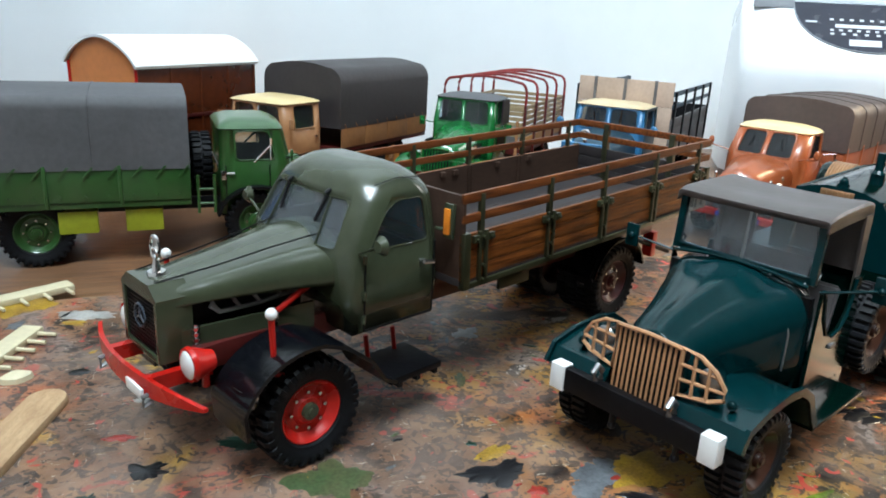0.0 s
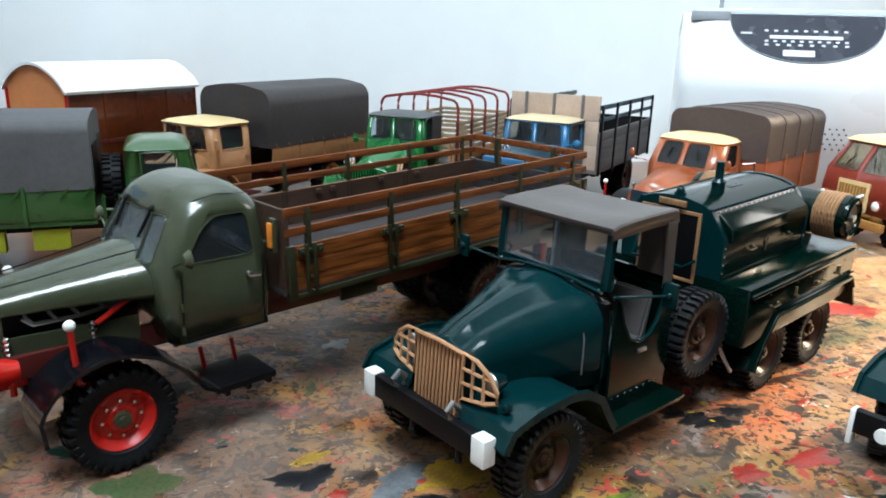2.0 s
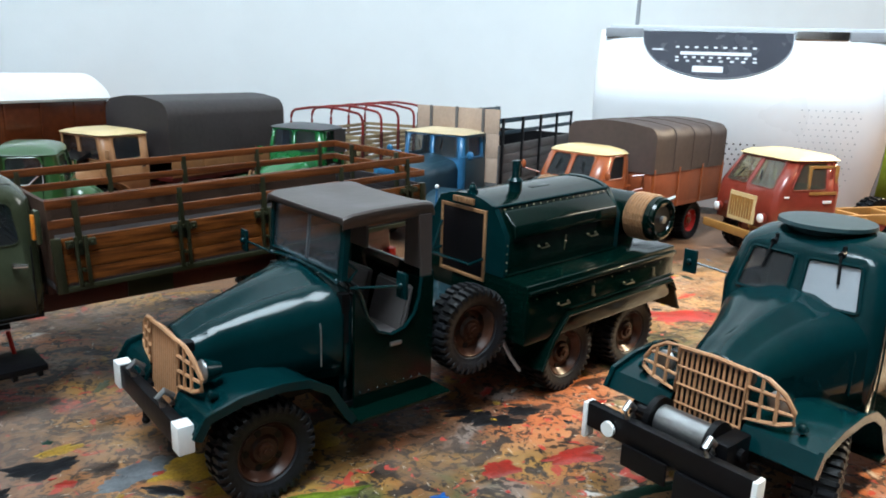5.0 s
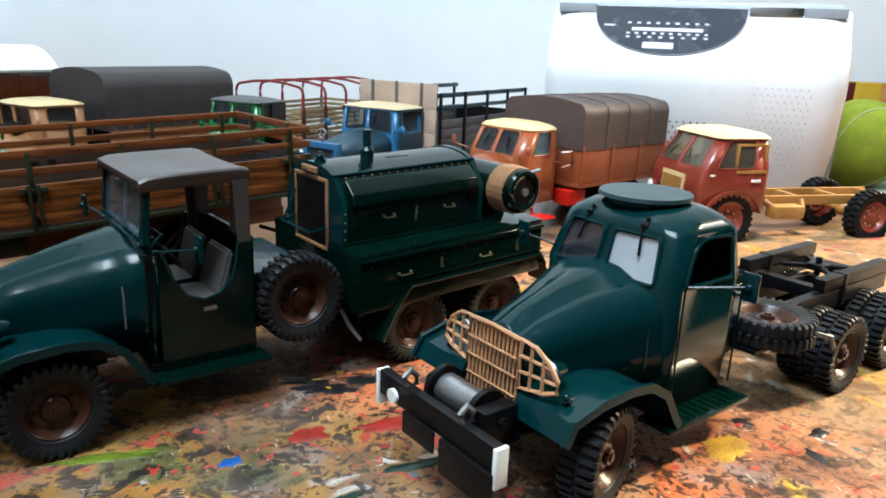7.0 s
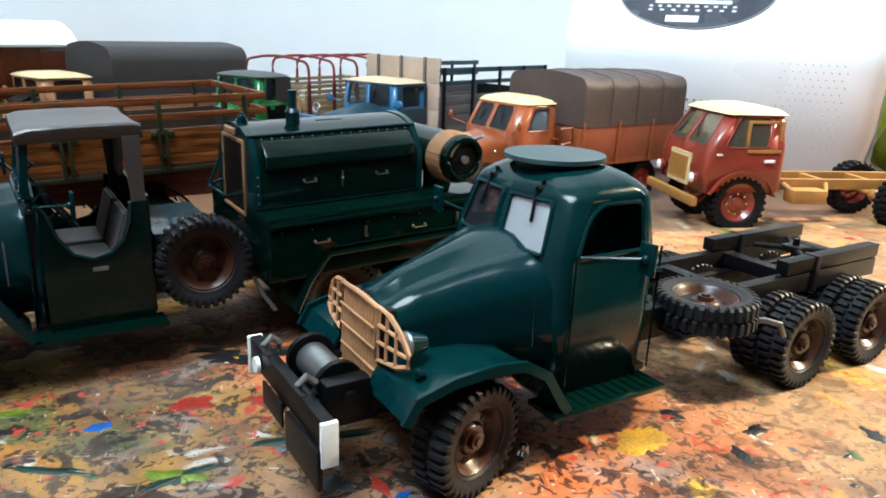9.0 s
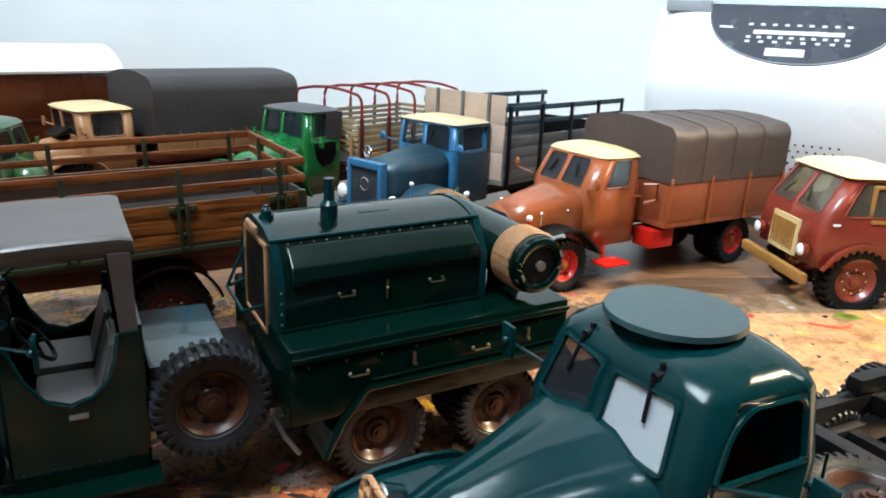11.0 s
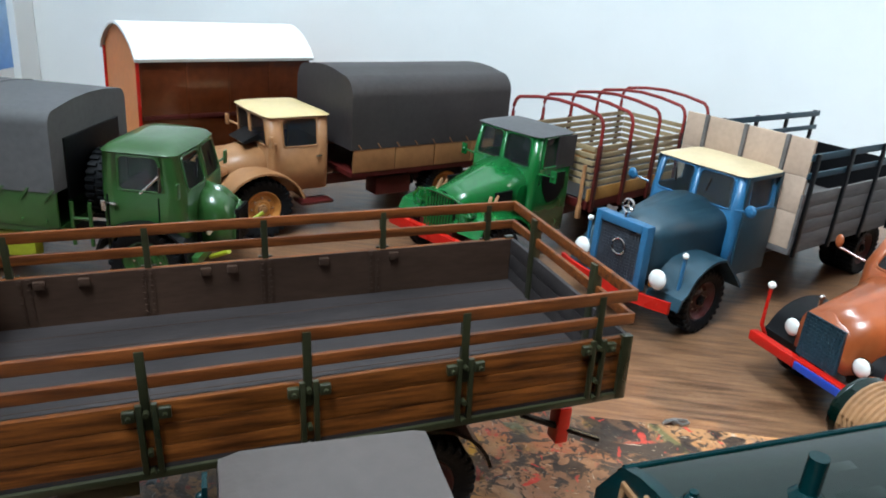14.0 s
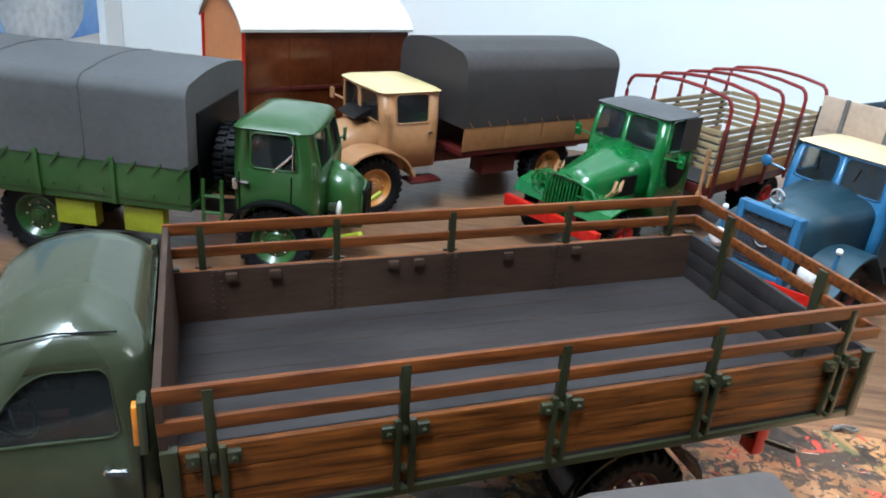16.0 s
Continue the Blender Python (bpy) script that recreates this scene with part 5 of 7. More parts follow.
    for s in (-1, 1):
        for i in range(7):
            bm = B()
            y = s * (17.4 + i * 1.05)
            tube(bm, [(-134.5 + 7.1 * math.cos(a), y, 50 + 7.1 * math.sin(a)) for a in (math.tau * k / 24 for k in range(24))], 0.55, 5, True)
            part("drum_band", bm, COPPER_DULL, t)
        bm = B()
        rod(bm, (-134.5, s * 25.8, 50), (-134.5, s * 26.6, 50), 4.2, seg=20)
        part("drum_bore", bm, BLACK, t)
        bm = B()
        rod(bm, (-134.5, s * 26, 50), (-134.5, s * 27.6, 50), 1.2, seg=10)
        tube(bm, [(-139, s * 24, 55), (-141, s * 26.6, 56.4)], 0.6, 6)
        part("drum_valve", bm, STEEL if s > 0 else TEAL, t)
        bm = B()
        box(bm, -138.5, -130.5, s * 12 - 2, s * 12 + 2, 39.8, 45, 0.4)
        part("drum_saddle", bm, TEAL_GREEN, t)
    # the whole unit sits nose down on its frame
    for ob in set(t.children) - before:
        for v in ob.data.vertices:
            v.co.z -= 0.0008 + (v.co.x + 0.145) * 0.034
    return t


def chassis_truck(m):
    t = thing("chassis_truck", "glossy dark green closed cab model truck with bare black chassis", "model truck", m, "model trucks on the table")
    green_nose(t, TEAL, soft=False)
    green_under(t, 2, False)
    green_bumper(t, 26.6, 20, False, TEAL)
    # plate, winch
    bm = B()
    box(bm, 29.4, 30, -9, 2, 12, 17, 0.2)
    box(bm, 29, 30, 4, 20, 9, 16.6, 0.2)
    part("bumper_plate", bm, BLACK, t)
    bm = B()
    rod(bm, (29.4, -13, 18.6), (30.2, -13, 18.6), 1.7, seg=14)
    part("bumper_lamp", bm, WHITE, t)
    bm = B()
    rod(bm, (20.5, -6, 21), (20.5, 6, 21), 3.5, seg=24)
    part("winch_drum", bm, STEEL, t, "bare silver winch drum")
    bm = B()
    for y in (-7, 7):
        rod(bm, (20.5, y - 0.7, 21), (20.5, y + 0.7, 21), 5, seg=20)
    rod(bm, (20.5, -12, 21), (20.5, 13, 21), 1.3, seg=10)
    box(bm, 16, 25, 8, 12, 16, 24, 0.8)
    box(bm, 15, 27, -10, 12, 15.4, 17, 0.3)
    part("winch_drum", bm, BLACK, t)
    # closed cab
    sd, fr = [0.01, 0.04, 0.985, 0.995], [0.03, 0.47, 0.53, 0.97]
    rings = [
        ring(-47, -21, 18.6, 3, 13, sd, fr), ring(-47.4, -20.5, 19.4, 3, 30, sd, fr, 1), ring(-47.4, -20.2, 19.4, 3.2, 42.6, sd, fr, 2),
        ring(-46.8, -24.4, 18, 3.8, 53.6, sd, fr, 3), ring(-46.4, -25.3, 17.4, 4.6, 55, sd, fr, 3), ring(-45.6, -26.6, 16.2, 5.6, 56.2, sd, fr, 3), ring(-44.4, -28, 14.4, 5.8, 57.4, sd, fr, 2.6), ring(-42.4, -30, 11, 5, 58.4, sd, fr, 2), ring(-40, -32.6, 6, 3, 58.9, sd, fr, 1),
    ]
    n = len(sd)
    back = 2 * n + 8 + len(fr) + 4 + 1
    # one front pane carries a painted pale reflection, the other is smoky
    cab(t, rings, {1, n + 4, n + 6, n + 4 + len(fr) + 4 + 1, back}, 2, TEAL, TEAL, lambda k: GLASS_REFLECTION if k == n + 6 else GLASS_SMOKE if k == n + 4 else GLASS if k == back else None, 0.8,
        radii=lambda k: (1.2, 1.2, 4.5, 2.4) if k == 1 else (1.2, 1.2, 2.4, 4.5) if k == n + 13 else (1.0, 1.0, 1.2, 1.2), margin=0.45, seal=0.5)
    bm = B()
    box(bm, -49, -22, -17.6, 17.6, 13.4, 15)
    part("cab_floor", bm, BLACK, t)
    seat(t, -39, 0, 25, 15, RUST)
    steering_wheel(t, -31, 9, 40)
    bm = B()
    rod(bm, (-34, -1, 57.4), (-34, -1, 59.4), 8, 9.5, 32)
    rod(bm, (-34, -1, 59.4), (-34, -1, 60.3), 11.2, 11.0, 40)
    part("roof_hatch", bm, mat("matt_teal_hatch", (0.014, 0.038, 0.041), 0.35, vary=0.2), t, "round flat roof hatch")
    for s in (-1, 1):
        bm = B()
        rod(bm, (-25, s * 8, 55.4), (-22.6, s * 8, 54.8), 0.8, seg=10)
        rod(bm, (-22.4, s * 8, 54.8), (-20.6, s * 9, 48.6), 0.36, seg=6)
        rod(bm, (-24, s * 8, 55.4), (-24, s * 8, 56.8), 0.5, seg=8)
        part("wiper", bm, BLACK, t)
        mirror_arm(t, (-25, s * 19.4, 43.4), (-33 if s > 0 else -22, s * 29.4, 45), 2, TEAL, 3.2)
        bm = B()
        tube(bm, [(-24, s * 19.6, 15), (-24, s * 19.8, 43)], 0.25, 5)
        tube(bm, [(-48, s * 19.2, 15), (-48, s * 19.4, 43)], 0.25, 5)
        part("door_seam", bm, TEAL_GREEN, t)
        bm = B()
        rod(bm, (-44.6, s * 19.4, 38.4), (-47.6, s * 20.4, 38.2), 0.6, seg=8)
        part("door_handle", bm, TEAL, t)
        bm = B()
        box(bm, -48, -17, *sorted((s * 16.5, s * 25.4)), 12.2, 13.4, 0.4)
        board_ = part("running_board", bm, TEAL_GREEN, t)
        for i in range(11):
            bm = B()
            box(bm, -46 + i * 2.5, -45.2 + i * 2.5, *sorted((s * 18, s * 24.4)), 13.4, 13.65)
            part("tread_rib", bm, TEAL_GREEN, board_)
    # rear frame
    for s in (-1, 1):
        bm = B()
        box(bm, -147, -52, s * 12 - 1.6, s * 12 + 1.6, 20.5, 25.6, 0.2)
        box(bm, -147, -104, s * 12 - 1.8, s * 12 + 1.8, 26, 29.8, 0.3)
        box(bm, -118, -116, s * 12 - 2.2, s * 12 + 2.2, 20, 30, 0.2)
        part("subframe_rail", bm, BLACK, t)
    bm = B()
    for x in (-60, -84, -112, -144):
        box(bm, x - 2, x + 2, -10.4, 10.4, 21, 25, 0.2)
    part("subframe_cross", bm, BLACK, t)
    bm = B()
    rod(bm, (-128, 0, 24), (-128, 0, 30), 1.0, seg=8)
    rod(bm, (-136, -8, 27), (-120, 8, 27), 0.8, seg=8)
    rod(bm, (-136, 8, 27), (-120, -8, 27), 0.8, seg=8)
    box(bm, -131, -125, -3, 3, 26, 28, 0.3)
    part("hitch_cross", bm, BLACK, t)
    wheel(t, -70, 15.5, 24.4, 12.2, 7, RUST, DUSTY_RUBBER, 1, 0, "disc", RUST, 34, 1.0, flat=True)
    bm = B()
    box(bm, -82, -58, 8, 20, 19.4, 20.6, 0.3)
    box(bm, -72, -68, 8, 12, 16, 20, 0.3)
    part("spare_carrier", bm, BLACK, t)
    bm = B()
    tube(bm, [(-78, 20, 20.5), (-82, 23.6, 21.4), (-85, 26, 20.6), (-86.4, 26.4, 17.4)], 0.8, 8)
    part("exhaust_pipe", bm, mat("dull_exhaust_metal", (0.2, 0.2, 0.2), 0.4, metal=0.9, vary=0.3), t)
    bm = B()
    box(bm, -70, -54, -18, -8, 13, 22, 1)
    part("fuel_tank", bm, BLACK, t)
    return t

# ---- the trucks standing behind ----


def simple_under(t, wb, r, yf, yr, rim, tyre, frame_mat, x_end, w=7.5, dual=True, hub=None, z=None, style="bolts"):
    z = z or r
    chassis(t, x_end, 16, r + 4, r + 9, 9, frame_mat, (-40, (x_end - 40) / 2, x_end + 4))
    for x in (0, -wb):
        axle(t, x, r, 16, frame_mat)
    for s in (-1, 1):
        wheel(t, 0, s * yf, r, r, w, rim, tyre, s, 0, style, hub or rim, 28)
        wheel(t, -wb, s * yr, r, r, w, rim, tyre, s, 0, style, hub or rim, 28)
        if dual:
            wheel(t, -wb, s * (yr - w - 0.6), r, r, w, rim, tyre, s, 0, "flat", rim, 28)


def tilt_cover(t, x0, x1, yh, z0, z1, r, material, name="canvas_cover", ribs=0, sag=0.0):
    """Canvas tilt over hoops: a rounded tunnel with faint ribs, closed front and back."""
    bm = B()
    rg = []
    xs = [x0 + (x1 - x0) * i / max(8, ribs * 4) for i in range(max(8, ribs * 4) + 1)]
    for i, x in enumerate(xs):
        d = sag * math.sin(math.pi * i / (len(xs) - 1) * ribs) ** 2 if ribs else 0
        sec = arch(x, yh, z0, z1 - d, r, 2.0, 6)
        rg.append(sec)
    loft(bm, rg, closed=False)
    for sec in (rg[0], rg[-1]):
        bm.faces.new([bm.verts.new(p) for p in sec])
    bmesh.ops.remove_doubles(bm, verts=bm.verts, dist=0.001)
    c = part(name, bm, material, t, "stretched canvas cover", smooth=40)
    bm = B()
    for i in range(1, ribs):
        x = x0 + (x1 - x0) * i / ribs
        tube(bm, [(p[0], p[1] * 1.004, p[2] + 0.12) for p in arch(x, yh, z0, z1, r, 2.0, 6)], 0.28, 5)
    if ribs > 1:
        part("cover_seam", bm, material, c)
    return c


def two_pane_cab(t, x0, x1, yh, z0, zb, zt, body, roof, gl, lean=3.0, r=3.0, roof_h=2.5, over=0.0, side=(0.04, 0.14, 0.88, 0.96), front=(0.03, 0.48, 0.52, 0.97), rear_glass=True):
    sd, fr = list(side), list(front)
    rings = [
        ring(x0, x1, yh - 0.4, r, z0, sd, fr), ring(x0, x1 + 0.3, yh, r, (z0 + zb) / 2, sd, fr, 0.6), ring(x0, x1, yh, r, zb, sd, fr, 1.0),
        ring(x0, x1 - lean, yh - 1.2, r, zt, sd, fr, 1.2), ring(x0 - over, x1 - lean + over, yh - 1.0 + over, r + 0.4, zt + 0.5, sd, fr, 1.2), ring(x0 + 1.2, x1 - lean - 1, yh - 2.6, r + 1, zt + roof_h * 0.6, sd, fr, 1.2), ring(x0 + 5, x1 - lean - 5, yh - 8, r + 1, zt + roof_h, sd, fr, 1),
    ]
    n, f = len(sd), len(fr)
    segs = {1, n + 4, n + 6, n + 4 + f + 4 + 1}
    if rear_glass:
        segs.add(2 * n + 8 + f + 4 + 1)
    cab(t, rings, segs, 2, body, roof, gl, 0.8)
    bm = B()
    box(bm, x0 + 1, x1 - 1, -yh + 1.2, yh - 1.2, z0, z0 + 1.5)
    part("cab_floor", bm, BLACK, t)


def terracotta_truck(m):
    t = thing("canvas_truck", "terracotta model truck with cream cab roof and brown canvas cover", "model truck", m, "model trucks on the table")
    simple_under(t, 104, 11.5, 19.5, 21, RED, RUBBER, BLACK, -128, hub=TERRACOTTA)
    two_pane_cab(t, -42, -12, 20, 17, 41.5, 54, TERRACOTTA, CREAM, GLASS_SMOKE, 7, 4.5, 3.6, 0.3)
    seat(t, -33, 0, 24, 15)
    bm = B()
    loft(bm, [arch(20, 9.5, 19, 33.5, 6, 1.8), arch(10, 11, 19, 36.5, 7, 2), arch(-4, 14, 19, 39.4, 8, 2.2), arch(-14, 17.6, 19, 40.6, 8, 2.2)], closed=False)
    bm.faces.new([bm.verts.new(p) for p in arch(20, 9.5, 19, 33.5, 6, 1.8)])
    part("bonnet", bm, TERRACOTTA, t, solid=0.6)
    bm = B()
    hexa(bm, [(20.2, -7.5, 18), (21, -7.5, 18), (21, 7.5, 18), (20.2, 7.5, 18), (20.2, -7, 32), (20.8, -7, 32), (20.8, 7, 32), (20.2, 7, 32)])
    mesh_grid(bm, 21, -7, 7, 18, 32, 10, 12, 0.2)
    part("radiator_grille", bm, BLUE_DARK, t)
    for s in (-1, 1):
        bm = B()
        slab(bm, [(15, 13), (15.5, 17)] + arc(0, 13, 15.5, 20, 110, 8, 13.5) + [(-12, 20), (-17, 15)], *sorted((s * 11, s * 25)), 0.9)
        part("front_mudguard", bm, BLACK, t)
        bm = B()
        rod(bm, (15.4, s * 13, 23), (18.4, s * 13, 23.4), 1.6, 3.2, 14)
        h = part("headlight", bm, BLACK, t)
        bm = B()
        ball(bm, (18.4, s * 13, 23.4), 3.0, 0.4, 1, 1, 12)
        part("headlight_lens", bm, LAMP_GLASS, h)
        bm = B()
        box(bm, -30, -16, *sorted((s * 20, s * 30)), 10.5, 11.6, 0.3)
        rod(bm, (-23, s * 20, 11), (-23, s * 19, 18), 0.8, seg=6)
        part("step_board", bm, RED, t)
        bm = B()
        box(bm, -60, -46, *sorted((s * 14, s * 25)), 14, 22, 0.6)
        part("tool_locker", bm, RED, t)
        bm = B()
        tube(bm, [(19, s * 22, 16), (21, s * 22.6, 20), (21, s * 22.6, 33)], 0.7, 7)
        g = part("width_marker", bm, RED, t)
        bm = B()
        ball(bm, (21, s * 22.6, 34), 1.3)
        part("marker_tip", bm, WHITE, g)
        bm = B()
        for x in (8, -6):
            rod(bm, (x, s * 14, 28), (x, s * 14, 32), 0.7, seg=6)
            ball(bm, (x, s * 14, 32.4), 1.0)
        part("bonnet_catch", bm, CHROME, t)
        bm = B()
        rod(bm, (-41, s * 20.2, 37.5), (-36, s * 20.8, 38), 0.6, seg=6)
        part("door_handle", bm, TERRACOTTA, t)
        bm = B()
        rod(bm, (-15.6, s * 7, 50.4), (-13.4, s * 8.6, 45.4), 0.45, seg=6)
        part("wiper", bm, BLACK, t)
        bm = B()
        tube(bm, [(-44, s * 19, 42), (-47, s * 24, 43), (-47, s * 24, 36), (-44, s * 20, 34)], 0.8, 6)
        part("grab_frame", bm, TERRACOTTA, t)
        bm = B()
        rod(bm, (-12, s * 18, 42), (-9, s * 27, 44), 0.4, seg=6)
        ball(bm, (-9, s * 27, 46), 2, 0.4, 0.8, 1.2)
        part("mirror", bm, TERRACOTTA, t)
    bm = B()
    box(bm, 21, 24, -24, 24, 14, 17.5, 0.6)
    part("bumper", bm, RED, t)
    bm = B()
    box(bm, 24.1, 24.7, -4, 18, 14.4, 17, 0.2)
    part("bumper_plate", bm, mat("royal_blue_plate", (0.015, 0.06, 0.4), 0.4), t)
    # bed
    bm = B()
    box(bm, -128, -50, -28, 28, 23.5, 26, 0.3)
    part("bed_floor", bm, TERRA_BED, t)
    for s in (-1, 1):
        for x0, x1 in ((-128, -103), (-102.4, -77), (-76.4, -50)):
            bm = B()
            box(bm, x0, x1, *sorted((s * 27, s * 28.2)), 26, 45, 0.3)
            part("side_panel", bm, TERRA_BED, t)
        bm = B()
        for x in (-50.6, -76.7, -102.7, -127.4):
            box(bm, x - 0.7, x + 0.7, *sorted((s * 27.6, s * 28.9)), 24, 46, 0.2)
        part("side_post", bm, TERRACOTTA, t)
    for x in (-128, -51):
        bm = B()
        box(bm, x, x + 1, -27, 27, 26, 45, 0.2)
        part("end_panel", bm, TERRA_BED, t)
    tilt_cover(t, -128, -49.5, 28.6, 43.5, 68, 6, CANVAS_BROWN, ribs=4, sag=1.4)
    return t


def blue_truck(m):
    t = thing("plank_truck", "blue model lorry with beige cab roof and grey planked bed", "model truck", m, "model trucks on the table")
    simple_under(t, 128, 12.8, 20, 21, DARK_RED, RUBBER, BLACK, -158, hub=RUBBER)
    two_pane_cab(t, -42, -15, 20.5, 18, 44.5, 57.6, BLUE, BEIGE_ROOF, GLASS, 1.5, 2.0, 2.6, 0.8)
    for s in (-1, 1):
        bm = B()
        box(bm, -41, -17.6, *sorted((s * 20.3, s * 21.1)), 18.6, 44, 0.3)
        part("door", bm, BLUE_DARK, t)
        bm = B()
        for x0, x1, z0, z1 in ((-41.4, -39.6, 44, 58), (-19.8, -17.4, 44, 58), (-41, -18, 56.4, 58)):
            box(bm, x0, x1, *sorted((s * 19.6, s * 20.7)), z0, z1, 0.2)
        part("door_frame", bm, BLUE_DARK, t)
    bm = B()
    loft(bm, [arch(24, 11, 21, 40, 5, 1.6), arch(8, 12.6, 21, 42, 6, 2), arch(-15, 17.5, 21, 44.6, 7, 2.4)], closed=False)
    part("bonnet", bm, BLUE_DARK, t, solid=0.7)
    bm = B()
    for y0, y1, z0, z1 in ((-12, -9.4, 17, 42), (9.4, 12, 17, 42), (-9.4, 9.4, 17, 19.5), (-9.4, 9.4, 38.6, 42)):
        box(bm, 22, 26.4, y0, y1, z0, z1, 0.5)
    part("radiator_shell", bm, BLUE, t)
    bm = B()
    box(bm, 22, 25, -9.4, 9.4, 19.5, 38.6)
    mesh_grid(bm, 25.2, -9.4, 9.4, 19.5, 38.6, 14, 16, 0.2)
    tagged(part("radiator_core", bm, SLATE, t), kind="stuff")
    bm = B()
    rod(bm, (24, 0, 42), (24, 0, 44), 1, seg=8)
    tube(bm, [(24, 2.5 * math.cos(a), 46.4 + 2.5 * math.sin(a)) for a in (math.tau * i / 18 for i in range(18))], 0.45, 6, True)
    for i in range(3):
        a = math.tau * (i / 3 + 0.25)
        rod(bm, (24, 0, 46.4), (24, 2.5 * math.cos(a), 46.4 + 2.5 * math.sin(a)), 0.5, 0.3, 6)
    tube(bm, [(25.6, 3 * math.cos(a), 31 + 3 * math.sin(a)) for a in (math.tau * i / 18 for i in range(18))], 0.4, 6, True)
    part("bonnet_ornament", bm, CHROME, t)
    for s in (-1, 1):
        bm = B()
        slab(bm, [(20, 14), (18.5, 18)] + arc(0, 14, 17, 22, 105, 8, 15.5) + [(-12, 22), (-18, 16)], *sorted((s * 12, s * 26.5)), 0.9)
        part("front_mudguard", bm, BLUE_DARK, t)
        bm = B()
        tube(bm, [(16, s * 22, 20), (16.4, s * 22.4, 33)], 0.7, 7)
        g = part("width_marker", bm, BLUE, t)
        bm = B()
        ball(bm, (16.4, s * 22.4, 33.6), 1.2)
        part("marker_tip", bm, WHITE, g)
        bm = B()
        rod(bm, (20, s * 18, 24), (24, s * 18, 24.4), 2, 3.8, 16)
        h = part("headlight", bm, CHROME, t)
        bm = B()
        ball(bm, (24, s * 18, 24.4), 3.6, 0.45, 1, 1, 14)
        part("headlight_lens", bm, WHITE, h)
        bm = B()
        box(bm, 21, 23, s * 15 - 1.2, s * 15 + 1.2, 20, 22, 0.4)
        part("indicator", bm, ORANGE_LENS, t)
        bm = B()
        rod(bm, (-13, s * 20, 46), (-11, s * 26.6, 47.5), 0.5, seg=6)
        ball(bm, (-11, s * 27, 47.8), 2.4, 0.4, 1, 1, 12)
        part("mirror", bm, BLUE, t)
        bm = B()
        rod(bm, (-12.6, s * 8, 55), (-12, s * 7, 50), 0.4, seg=6)
        part("wiper", bm, BLACK, t)
    bm = B()
    rg = []
    for i in range(13):
        y = -26 + 52 * i / 12
        x = 30 - 5 * (y / 26) ** 2
        rg.append([(x, y, 14.6), (x + 1.2, y, 14.6), (x + 1.2, y, 19), (x, y, 19)])
    loft(bm, rg)
    box(bm, 20, 29.6, -10, -8, 15, 18)
    box(bm, 20, 29.6, 8, 10, 15, 18)
    part("bumper", bm, RED, t, "curved red bumper")
    # bed
    bm = B()
    box(bm, -160, -43, -29, 29, 26, 28.5, 0.3)
    part("bed_floor", bm, GREY_PLANK, t)
    for s in (-1, 1):
        planks(t, "side_board", "x", -160, -43, 28.5, 51, *sorted((s * 28, s * 29.2)), 4, GREY_PLANK)
        for z0, z1 in ((57, 59.4), (64, 66.8)):
            bm = B()
            box(bm, -160, -43, *sorted((s * 28.2, s * 29)), z0, z1, 0.2)
            part("stake_rail", bm, BLUE_DARK, t)
        for x in (-46, -74, -102, -130, -157):
            bm = B()
            box(bm, x - 1.1, x + 1.1, *sorted((s * 29, s * 30.2)), 25, 67, 0.2)
            part("stake_post", bm, BLACK, t)
    bm = B()
    box(bm, -160, -158.8, -28, 28, 28.5, 51, 0.2)
    part("tail_board", bm, BLACK, t)
    planks(t, "head_board", "y", -28.4, 28.4, 28.5, 72, -44.4, -43, 3, BOARD_WOOD)
    bm = B()
    for y in (-18, 0, 18):
        box(bm, -42.9, -41.6, y - 0.8, y + 0.8, 29, 72.4, 0.2)
    part("head_batten", bm, GREY_PLANK, t)
    return t


